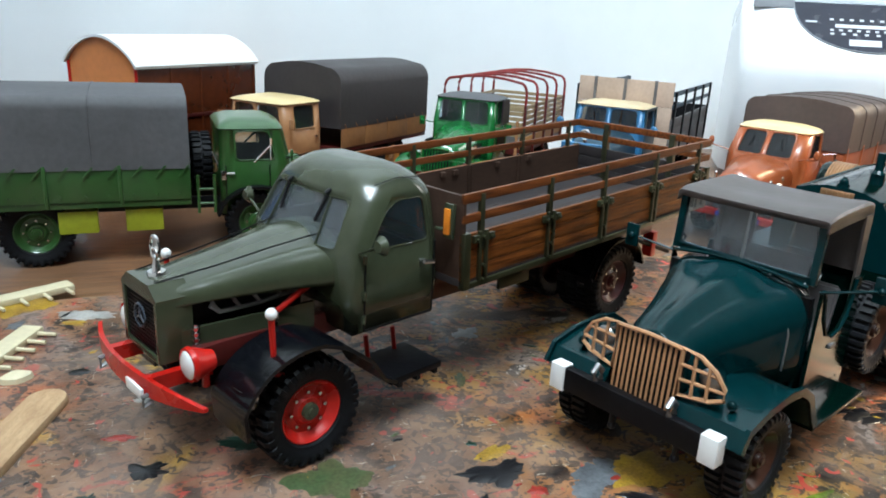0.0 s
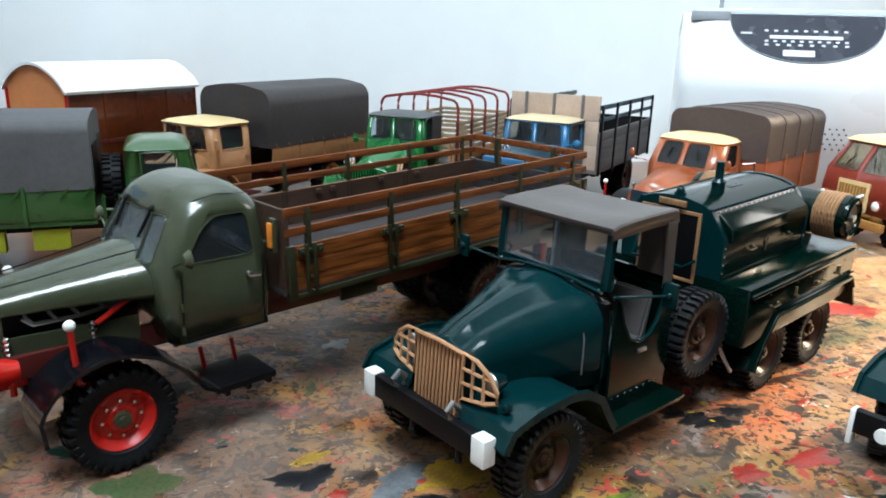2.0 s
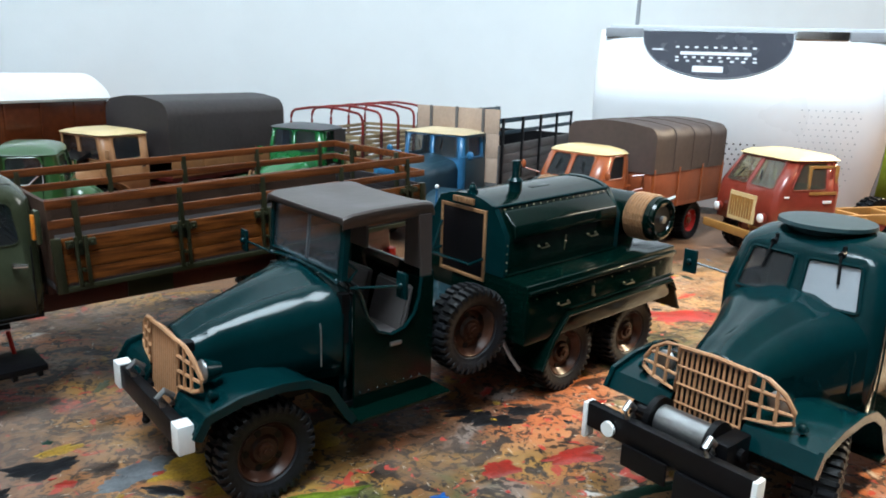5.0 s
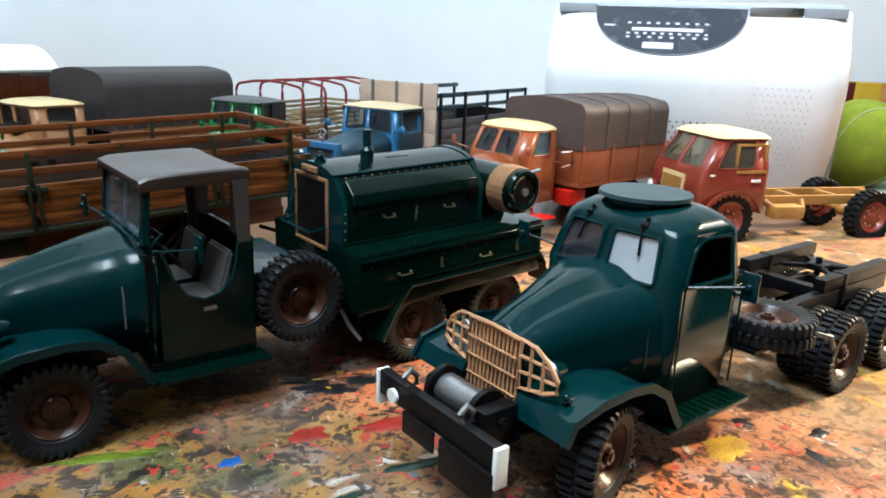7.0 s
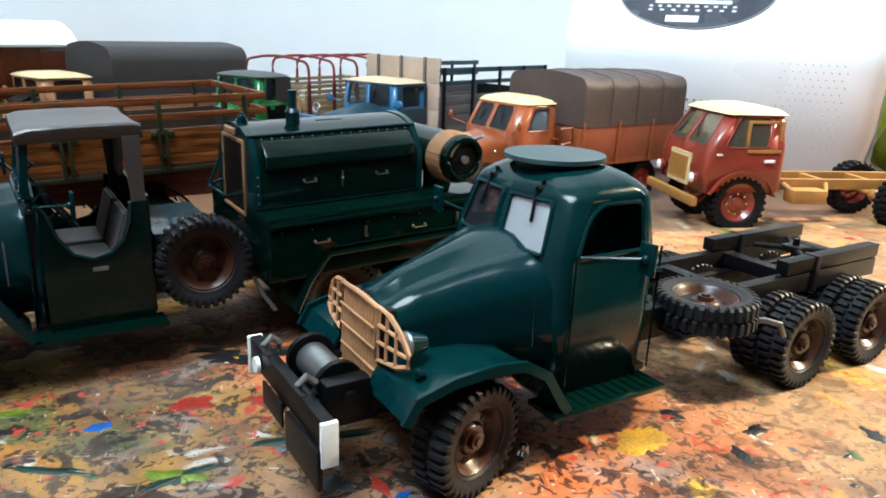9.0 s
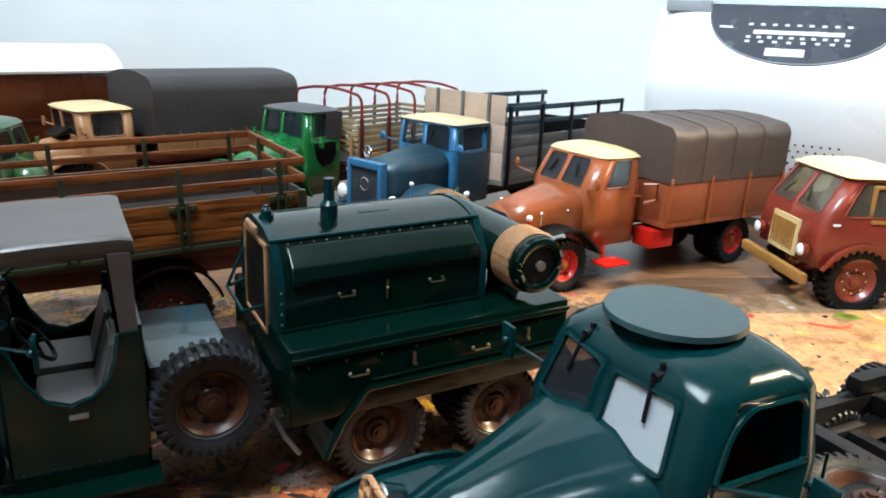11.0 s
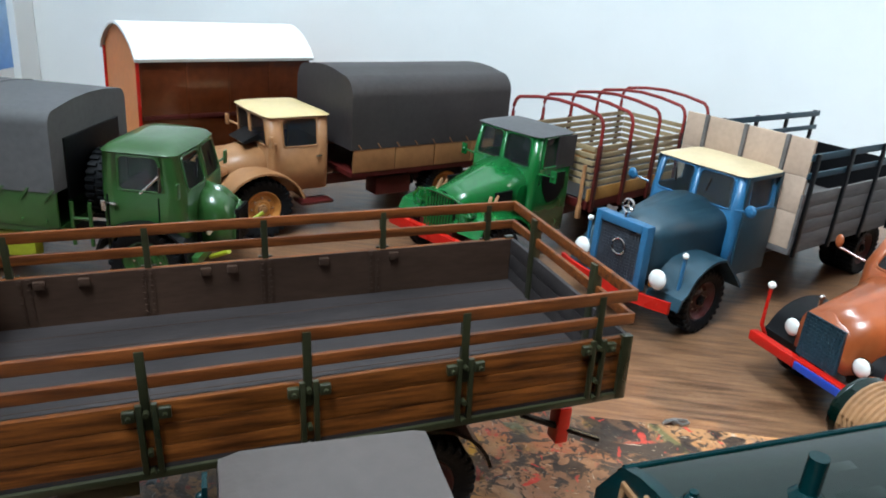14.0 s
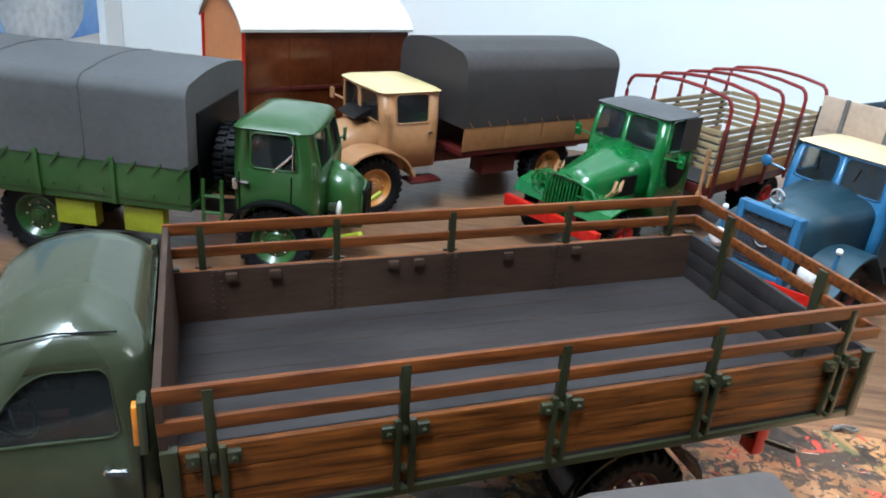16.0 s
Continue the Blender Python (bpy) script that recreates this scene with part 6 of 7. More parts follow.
def bright_truck(m):
    t = thing("hoop_truck", "bright green model truck with slatted bed and red cover hoops", "model truck", m, "model trucks on the table")
    simple_under(t, 116, 11.5, 20, 21, RED, RUBBER, DARK_RED, -150)
    bm = B()
    loft(bm, [arch(13, 8.6, 22, 33, 4.5, 1.4), arch(4, 10, 22, 36, 6, 2), arch(-10, 13, 22, 40, 8, 2.2), arch(-21, 16.6, 22, 43, 9, 2.4)], closed=False)
    part("bonnet", bm, BRIGHT_GREEN, t, solid=0.8)
    bm = B()
    for s in (-1, 1):
        tube(bm, [(15, s * 8.2, 33.4), (14.4, s * 14, 32), (14, s * 17.4, 28), (14.4, s * 15, 24), (15.2, s * 8.2, 23)], 0.6, 6, True)
        tube(bm, [(14.6, s * 12, 32.6), (14.8, s * 12, 23.6)], 0.4, 6)
        tube(bm, [(15, s * 8.2, 28), (14, s * 17.2, 28)], 0.4, 6)
    tube(bm, [(15, -8.2, 33.4), (15.2, 0, 34), (15, 8.2, 33.4)], 0.6, 6)
    guard = part("radiator_guard", bm, BRIGHT_GREEN, t)
    for i in range(10):
        bm = B()
        y = -7.6 + 15.2 * i / 9
        rod(bm, (15.6, y, 18), (14.6, y, 33.4), 0.4, seg=6)
        part("slat", bm, BRIGHT_GREEN, guard)
    bm = B()
    box(bm, 11, 13, -8, 8, 18, 32)
    box(bm, -16, 8, -6, 6, 22, 34)
    part("engine", bm, BLACK, t)
    for s in (-1, 1):
        bm = B()
        slab(bm, [(15, 20), (13, 24), (6, 26), (-3, 26.4), (-9, 25.6), (-14, 22), (-19, 14)], *sorted((s * 8.6, s * 25)), 0.9)
        part("front_wing", bm, BRIGHT_GREEN, t)
        bm = B()
        rod(bm, (8, s * 14, 28), (12, s * 14, 28), 1.6, 2.6, 12)
        part("headlight", bm, BRIGHT_GREEN, t)
        bm = B()
        box(bm, -3, -13, *sorted((s * 14.2, s * 15.2)), 27, 35)
        part("side_opening", bm, BLACK, t)
        bm = B()
        for x in (2, -2):
            tube(bm, [(x, s * 13, 27), (x, s * 15.6, 30), (x - 2, s * 15, 34)], 0.8, 6)
        part("engine_pipe", bm, COPPER, t)
    bm = B()
    box(bm, 18, 21, -25, 25, 14, 19, 0.5)
    box(bm, 8, 18, -9, -7, 15, 18)
    box(bm, 8, 18, 7, 9, 15, 18)
    part("bumper", bm, RED, t)
    two_pane_cab(t, -47, -21, 19, 13, 43.4, 57, BRIGHT_GREEN, CANVAS, GLASS, 2.0, 2.0, 2.6, 0.8, side=(0.04, 0.12, 0.9, 0.97), front=(0.03, 0.485, 0.515, 0.97))
    for s in (-1, 1):
        bm = B()
        prism(bm, [(-26, 41), (-42, 41), (-42, 34), (-38, 29), (-32, 28), (-28, 33)], *sorted((s * 19, s * 19.5)))
        part("door_opening", bm, BLACK, t)
        bm = B()
        box(bm, -47, -35, *sorted((s * 18.6, s * 19.3)), 43, 57)
        part("side_curtain", bm, CANVAS_DARK, t)
        mirror_arm(t, (-23, s * 19, 42), (-24, s * 27, 42.5), 2, BRIGHT_GREEN, 2.6)
    seat(t, -37, 0, 24, 15)
    # bed
    bm = B()
    box(bm, -150, -52, -26, 26, 23, 27, 0.4)
    part("bed_floor", bm, DARK_RED, t)
    bm = B()
    box(bm, -149, -53, -25, 25, 27, 27.6)
    part("bed_lining", bm, BLACK, t)
    for s in (-1, 1):
        bm = B()
        box(bm, -150, -52, *sorted((s * 25, s * 26.2)), 27, 33, 0.3)
        part("side_panel", bm, OCHRE, t)
        for i in range(6):
            bm = B()
            box(bm, -150, -52, *sorted((s * 25, s * 26)), 34 + i * 3.2, 36.2 + i * 3.2, 0.2)
            part("slat", bm, SLAT, t)
        for x in (-55, -78, -101, -124, -147):
            bm = B()
            box(bm, x - 1.1, x + 1.1, *sorted((s * 26, s * 27.4)), 22, 53, 0.2)
            part("stake", bm, DARK_RED, t)
    for i in range(6):
        bm = B()
        box(bm, -150.8, -150, -25, 25, 34 + i * 3.2, 36.2 + i * 3.2, 0.2)
        part("slat", bm, SLAT, t)
        bm = B()
        box(bm, -53, -52.2, -25, 25, 34 + i * 3.2, 36.2 + i * 3.2, 0.2)
        part("slat", bm, SLAT, t)
    for x in (-55, -78, -101, -124, -147):
        bm = B()
        q = [(x, -26.6, 50), (x, -26.6, 58)] + [(x, -22 - 4.6 * math.sin(a), 60 + 6 * (1 - math.cos(a)) * 0 + 6 * math.sin(radians(90) - a)) for a in (radians(80), radians(50), radians(20))]
        q += [(x, -12, 67.6), (x, 0, 68.4)]
        q = q + [(p[0], -p[1], p[2]) for p in q[-2::-1]]
        tube(bm, q, 0.85, 7)
        part("cover_hoop", bm, HOOP_RED, t, "thin red hoop")
    bm = B()
    rod(bm, (-49.5, 24, 22), (-49.5, 24, 44), 0.9, seg=8)
    box(bm, -50.6, -48.4, 23, 25, 19, 25, 0.5)
    part("shovel", bm, TAN, t)
    return t


def tan_truck(m):
    t = thing("tan_truck", "tan model truck with cream cab roof and charcoal canvas cover", "model truck", m, "model trucks on the table")
    simple_under(t, 100, 14, 20, 21, mat("orange_rim_paint", (0.6, 0.24, 0.05), 0.4), RUBBER, DARK_RED, -134, w=9, dual=False, hub=TAN)
    two_pane_cab(t, -34, -5.5, 20, 20, 40, 53.4, TAN, CREAM, GLASS, -1.0, 2.6, 2.8, 0.8, rear_glass=False)
    bm = B()
    box(bm, -33, -32, -18, 18, 24, 50)
    part("cab_lining", bm, DARK_RED, t)
    seat(t, -24, 0, 28, 15, DARK_RED)
    for s in (-1, 1):
        bm = B()
        box(bm, -31, -8, *sorted((s * 18.2, s * 18.8)), 22, 39, 0.2)
        part("door_lining", bm, DARK_RED, t)
    bm = B()
    loft(bm, [arch(17, 9, 20, 33, 5, 1.6), arch(6, 12, 20, 36.5, 7, 2), arch(-8, 17, 20, 38.4, 8, 2)], closed=False)
    bm.faces.new([bm.verts.new(p) for p in arch(17, 9, 20, 33, 5, 1.6)])
    part("bonnet", bm, TAN, t, solid=0.6)
    bm = B()
    box(bm, 17.4, 18.6, -7, 7, 21, 32)
    mesh_grid(bm, 18.6, -7, 7, 21, 32, 8, 6, 0.3)
    part("radiator_grille", bm, BLACK, t)
    bm = B()
    hexa(bm, [(2, -8, 40), (-6, -8, 42), (-6, 8, 42), (2, 8, 40), (3, -8, 41), (-5, -8, 44.6), (-5, 8, 44.6), (3, 8, 41)])
    part("bonnet_vent", bm, BLACK, t)
    for s in (-1, 1):
        bm = B()
        slab(bm, [(17, 17)] + arc(0, 15, 18, 25, 150, 11, 15.5) + [(-18, 18)], *sorted((s * 12, s * 26.5)), 0.9)
        part("front_wing", bm, TAN, t)
        bm = B()
        rod(bm, (12, s * 11, 30), (16, s * 12, 30), 1.8, 3.0, 14)
        part("headlight", bm, TAN, t)
        bm = B()
        rod(bm, (-8, s * 19, 42), (-3, s * 25, 44), 0.5, seg=6)
        box(bm, -3.6, -2.6, s * 25 - 1.6, s * 25 + 1.6, 42, 47, 0.3)
        part("mirror", bm, TAN, t)
        bm = B()
        box(bm, -34, -18, *sorted((s * 16, s * 25)), 14, 15.2, 0.3)
        part("step_board", bm, DARK_RED, t)
        bm = B()
        box(bm, -78, -58, *sorted((s * 14, s * 24)), 14, 23, 0.6)
        part("side_locker", bm, DARK_RED, t)
        bm = B()
        rod(bm, (-30, s * 20, 35.6), (-27, s * 20.8, 35.6), 0.5, seg=6)
        part("door_handle", bm, CHROME, t)
    bm = B()
    box(bm, -136, -42, -27, 27, 25, 27.5, 0.3)
    part("bed_floor", bm, DARK_RED, t)
    for s in (-1, 1):
        for i in range(4):
            x0 = -136 + i * 23.5
            bm = B()
            box(bm, x0, x0 + 23, *sorted((s * 26.4, s * 27.4)), 27.5, 40, 0.3)
            part("side_panel", bm, TAN_BED, t)
        bm = B()
        for i in range(9):
            x = -132 + i * 10.6
            rod(bm, (x, s * 27.5, 38), (x + 2.4, s * 27.6, 41), 0.3, seg=5)
        part("cover_lashing", bm, TAN_BED, t)
    tilt_cover(t, -136, -41, 27.6, 38.5, 71.5, 9, CANVAS_DARK, ribs=1, sag=0.0)
    return t


def green_truck(m):
    t = thing("cabover_truck", "leaf green model truck with long grey canvas cover", "model truck", m, "model trucks on the table")
    simple_under(t, 84, 13.5, 19, 20, GREEN, RUBBER, BLACK, -118, w=9, dual=False, hub=GREEN)
    two_pane_cab(t, -15, 14, 21, 17, 39.5, 52.4, GREEN, GREEN, GLASS, 3.0, 3.0, 4.0, 0.3)
    seat(t, -6, 0, 24, 15)
    bm = B()
    loft(bm, [arch(27, 7, 17, 32, 6, 1.4), arch(22, 8.4, 17, 36, 7, 1.8), arch(14, 9.6, 17, 38, 7, 1.8)], closed=False)
    bm.faces.new([bm.verts.new(p) for p in arch(27, 7, 17, 32, 6, 1.4)])
    part("bonnet", bm, GREEN, t, solid=0.6)
    bm = B()
    hexa(bm, [(27.2, -6, 18), (28.2, -6, 18), (28.2, 6, 18), (27.2, 6, 18), (27.2, -6, 31), (27.8, -6, 31), (27.8, 6, 31), (27.2, 6, 31)])
    for i in range(9):
        y = -5.6 + 1.4 * i
        box(bm, 27.6, 28.8, y - 0.3, y + 0.3, 18, 31)
    part("radiator_grille", bm, BLACK, t)
    for s in (-1, 1):
        bm = B()
        slab(bm, [(16, 15), (15, 19)] + arc(0, 14, 16.5, 20, 150, 10, 14.5) + [(-16, 17)], *sorted((s * 14, s * 25)), 0.9)
        part("front_wing", bm, BLACK, t)
        bm = B()
        rod(bm, (17, s * 13, 26), (20.4, s * 13.4, 26), 1.8, 3, 14)
        h = part("headlight", bm, CHROME, t)
        bm = B()
        ball(bm, (20.4, s * 13.4, 26), 2.8, 0.4, 1, 1, 12)
        part("headlight_lens", bm, LAMP_GLASS, h)
        bm = B()
        rod(bm, (20, s * 12, 14), (30, s * 22, 21), 0.9, seg=8)
        part("bumper_rod", bm, LIME, t)
        bm = B()
        rod(bm, (-13.4, s * 20.6, 34.6), (-9, s * 22, 34.8), 0.6, seg=6)
        box(bm, -14.6, -12.6, *sorted((s * 20.6, s * 22.4)), 32, 36, 0.4)
        part("door_handle", bm, CHROME, t)
        bm = B()
        for x in (5.4, -12.6):
            rod(bm, (x, s * 21.1, 18), (x, s * 21.1, 38), 0.25, seg=5)
        part("door_seam", bm, BLACK, t)
        bm = B()
        rod(bm, (6, s * 21, 40), (6, s * 20.6, 49), 0.5, seg=6)
        rod(bm, (-1, s * 20.8, 39), (6, s * 20.6, 46), 0.5, seg=6)
        part("quarter_light_frame", bm, CHROME, t)
        bm = B()
        rod(bm, (12, s * 19, 41), (14, s * 25, 42), 0.5, seg=6)
        box(bm, 13.4, 14.4, s * 25 - 1.4, s * 25 + 1.4, 39.6, 45, 0.3)
        part("mirror", bm, GREEN, t)
        bm = B()
        rod(bm, (13.6, s * 6, 49), (14.2, s * 8, 43), 0.4, seg=6)
        part("wiper", bm, BLACK, t)
        for x0 in (-52, -76):
            bm = B()
            box(bm, x0, x0 + 14, *sorted((s * 20, s * 25)), 13, 22, 0.4)
            part("side_locker", bm, LIME, t, "lime painted locker")
        bm = B()
        for x in (-17.6, -24):
            rod(bm, (x, s * 24, 19), (x, s * 24, 35), 0.7, seg=6)
        for z in (23, 29):
            rod(bm, (-24, s * 24, z), (-17.6, s * 24, z), 0.6, seg=6)
        part("step_ladder", bm, GREEN, t)
    bm = B()
    box(bm, 16, 19, -22, 22, 14, 17.4, 0.5)
    part("bumper", bm, GREEN, t)
    wheel(t, -21, 0, 36, 13, 8, BLACK, RUBBER, 1, 90, "flat", BLACK, 28)
    # bed
    bm = B()
    box(bm, -132, -27, -27, 27, 23.5, 26, 0.3)
    part("bed_floor", bm, GREEN, t)
    for s in (-1, 1):
        for i in range(4):
            x1 = -27 - i * 26
            bm = B()
            box(bm, x1 - 25.6, x1, *sorted((s * 26.6, s * 27.6)), 26, 39.5, 0.3)
            part("side_panel", bm, GREEN, t)
            bm = B()
            box(bm, x1 - 26.5, x1 - 25.2, *sorted((s * 27, s * 28.6)), 24, 40.5, 0.2)
            part("panel_post", bm, GREEN, t)
            for k in range(3):
                bm = B()
                x = x1 - 4 - k * 8.6
                hexa(bm, [(x - 0.5, s * 27.6 - 0.3, 35.6), (x + 0.5, s * 27.6 - 0.3, 35.6), (x + 0.5, s * 28.2, 35.6), (x - 0.5, s * 28.2, 35.6), (x + 3, s * 27.6 - 0.3, 40), (x + 4, s * 27.6 - 0.3, 40), (x + 4, s * 28.2, 40), (x + 3, s * 28.2, 40)])
                rod(bm, (x, s * 27.4, 28.4), (x, s * 28.4, 28.4), 0.5, seg=6)
                part("panel_cleat", bm, GREEN, t)
    tilt_cover(t, -132, -27, 28, 38.6, 66.4, 5, CANVAS, ribs=3, sag=0.0)
    bm = B()
    box(bm, -27.2, -26.4, -20, 20, 34, 56, 0.3)
    part("front_curtain", bm, BLACK, t)
    return t


def red_truck(m):
    t = thing("bare_truck", "brick red cab-over model truck with cream roof and bare ochre chassis", "model truck", m, "model trucks on the table")
    for s in (-1, 1):
        bm = B()
        box(bm, -112, 16, s * 10 - 1.2, s * 10 + 1.2, 19, 24, 0.2)
        part("frame_rail", bm, OCHRE, t)
        bm = B()
        slab(bm, [(16, 19)] + arc(0, 15, 16, 25, 150, 10, 14.5) + [(-16, 18)], *sorted((s * 16, s * 25)), 0.8)
        part("wheel_arch", bm, BRICK_RED, t)
        bm = B()
        rod(bm, (20.4, s * 17.5, 26), (22.8, s * 17.5, 26), 2.6, 2.8, 14)
        h = part("headlight", bm, BRICK_RED, t)
        bm = B()
        ball(bm, (22.8, s * 17.5, 26), 2.5, 0.4, 1, 1, 12)
        part("headlight_lens", bm, WHITE, h)
        bm = B()
        box(bm, -14, -9, *sorted((s * 23.2, s * 24.4)), 34, 35.4, 0.3)
        box(bm, 12, 15, *sorted((s * 23, s * 23.8)), 37, 38, 0.2)
        part("door_handle", bm, WHITE, t)
        bm = B()
        rod(bm, (15.6, s * 6, 49), (18.4, s * 9, 44), 0.4, seg=6)
        part("wiper", bm, BLACK, t)
        bm = B()
        tube(bm, [(-28, s * 12, 22), (-32, s * 19, 18), (-47, s * 19, 18), (-51, s * 12, 22)], 1.2, 6)
        box(bm, -47, -29, *sorted((s * 12, s * 21)), 13.5, 20.5, 1.5)
        part("fuel_tank", bm, OCHRE, t)
    bm = B()
    for x in (-30, -52, -78, -108):
        box(bm, x - 1.5, x + 1.5, -9, 9, 19.6, 23.4, 0.2)
    part("crossmember", bm, OCHRE, t)
    for x in (0, -90):
        axle(t, x, 14, 16, OCHRE)
    for s in (-1, 1):
        wheel(t, 0, s * 19, 14, 14, 9, BRICK_RED, RUBBER, s, 0, "bolts", BRICK_RED, 26, 1.1)
        wheel(t, -90, s * 19, 14, 14, 9, BRICK_RED, RUBBER, s, 0, "bolts", BRICK_RED, 26, 1.1)
    sd, fr = [0.03, 0.06, 0.2, 0.9, 0.97], [0.03, 0.48, 0.52, 0.97]
    rings = [
        ring(-20, 19, 23, 2.5, 20, sd, fr), ring(-20, 20, 23.4, 3, 30, sd, fr, 0.5), ring(-20, 18, 23.4, 3, 40.4, sd, fr, 0.8),
        ring(-19, 9, 20.4, 3, 55, sd, fr, 1.0), ring(-20.4, 10.4, 21.4, 3, 55.6, sd, fr, 1.0), ring(-18, 7, 18.6, 4, 57.8, sd, fr, 1), ring(-12, 1, 12, 4, 59, sd, fr, 0.5),
    ]
    n, f = len(sd), len(fr)
    cab(t, rings, {2, 3 - 3, n + 4, n + 6, n + 4 + f + 4 + 1, n + 4 + f + 4 + 3 - 3 + 3}, 2, BRICK_RED, CREAM, GLASS_YELLOW, 0.8)
    for s in (-1, 1):
        bm = B()
        for x0, x1, z0, z1 in ((-17.6, -16, 39, 53), (-1, 0.4, 39, 53), (-17, 0, 38.4, 40), (-17, 0, 51.6, 53)):
            yy = s * (23.4 - (z0 + z1 - 77) / 2 * 0.19)
            box(bm, x0, x1, yy - 0.6, yy + 0.6, z0, z1, 0.2)
        part("window_frame", bm, OCHRE, t)
    bm = B()
    hexa(bm, [(20, -10, 21), (21.2, -10, 21), (21.2, 10, 21), (20, 10, 21), (19.6, -10, 36), (20.6, -10, 36), (20.6, 10, 36), (19.6, 10, 36)])
    g = part("radiator_panel", bm, CREAM, t, "cream radiator panel")
    bm = B()
    for i in range(9):
        y = -8 + 2 * i
        box(bm, 20.6, 21.5, y - 0.5, y + 0.5, 23, 34)
    part("radiator_slots", bm, OCHRE, g)
    bm = B()
    box(bm, 22, 25, -25, 25, 13.6, 18, 0.8)
    part("bumper", bm, OCHRE, t, "ochre bumper")
    seat(t, -10, 0, 26, 16)
    return t


def caravan(m):
    """Origin under the middle; x along the body."""
    t = thing("showman_caravan", "varnished brown model caravan with orange end and white barrel roof", "model caravan", m)
    L, H, Z0, Z1 = 45, 25, 12, 69
    for y0, y1 in ((-H, -H + 1.2), (H - 1.2, H)):
        bm = B()
        box(bm, -L, L, y0, y1, Z0, Z1, 0.3)
        part("side_wall", bm, CARA_BROWN, t, "varnished brown panelled side")
    for x in (-L + 0.6, -22, 0, 22, L - 0.6):
        bm = B()
        box(bm, x - 0.7, x + 0.7, -H - 0.6, -H + 0.1, Z0, Z1, 0.2)
        part("side_batten", bm, CARA_BROWN, t)
    for z in (40, Z0):
        bm = B()
        box(bm, -L, L, -H - 0.6, -H + 0.1, z, z + 2, 0.2)
        part("side_rail", bm, DARK_RED, t)
    bow = [(y, Z1 + 14.5 * math.cos(y / (H + 2) * math.pi / 2) ** 0.75) for y in [-(H + 2) + (2 * H + 4) * i / 16 for i in range(17)]]
    for x in (-L, L - 1.2):
        bm = B()
        out = [(-H, Z0), (H, Z0)] + [(max(-H, min(H, y)), z - 0.8) for y, z in bow[::-1]]
        loft(bm, [[(x, y, z) for y, z in out], [(x + 1.2, y, z) for y, z in out]])
        part("end_wall", bm, CARA_ORANGE, t, "orange painted end wall")
    bm = B()
    tube(bm, [(-L - 0.3, -H, Z0), (-L - 0.3, -H, Z1)], 0.9, 6)
    tube(bm, [(-L - 0.3, H, Z0), (-L - 0.3, H, Z1)], 0.9, 6)
    part("corner_strip", bm, RED, t)
    bm = B()
    inner = [(y * 0.985, z - 1.4) for y, z in bow]
    loft(bm, [[(x, y, z) for y, z in bow + inner[::-1]] for x in (-L - 2, L + 2)])
    part("roof", bm, CARA_ROOF, t, "white curved roof")
    bm = B()
    box(bm, -L, L, -H + 2, H - 2, Z0 - 4, Z0 + 1, 0.4)
    part("underframe", bm, DARK_RED, t)
    for x in (-30, 30):
        for s in (-1, 1):
            wheel(t, x, s * 20, 10, 10, 6, RED, RUBBER, s, 0, "flat", RED, 24)
    return t


def striped_box(m):
    t = thing("striped_box", "box with yellow and maroon striped front", "box", m)
    cols = [DARK_RED, mat("mustard_stripe", (0.5, 0.3, 0.02), 0.5), OCHRE, DARK_RED]
    for i, c in enumerate(cols):
        bm = B()
        box(bm, i * 22, i * 22 + 21.9, 0, 30, 0, 76, 0.3)
        part("stripe_panel", bm, c, t)
    return t


# ---- placing them ----
ZT_ = -0.003
olive_lorry(pose(-0.1766, -0.0055, 0, 0, 0, 204.5))
compressor_truck(pose(-0.0845, -0.0497, 0, 0, 0, 201.3))
chassis_truck(pose(0.0268, -0.0942, 0, 0, 0, 200.7))
terracotta_truck(pose(0.0837, 0.1157, ZT_, 0, 0, 205.1))
blue_truck(pose(0.0296, 0.1746, ZT_, 0, 0, 221.2))
tan_truck(pose(-0.1521, 0.2214, ZT_, 0, 0, 221.2))
bright_truck(pose(-0.0483, 0.2032, ZT_, 0, 0, 226.9))
green_truck(pose(-0.159, 0.1581, ZT_, 0, 0, 1.9))
red_truck(pose(0.2055, 0.0926, ZT_, 0, 0, 178))
caravan(pose(-0.1916, 0.2877, ZT_, 0, 0, 43.7))


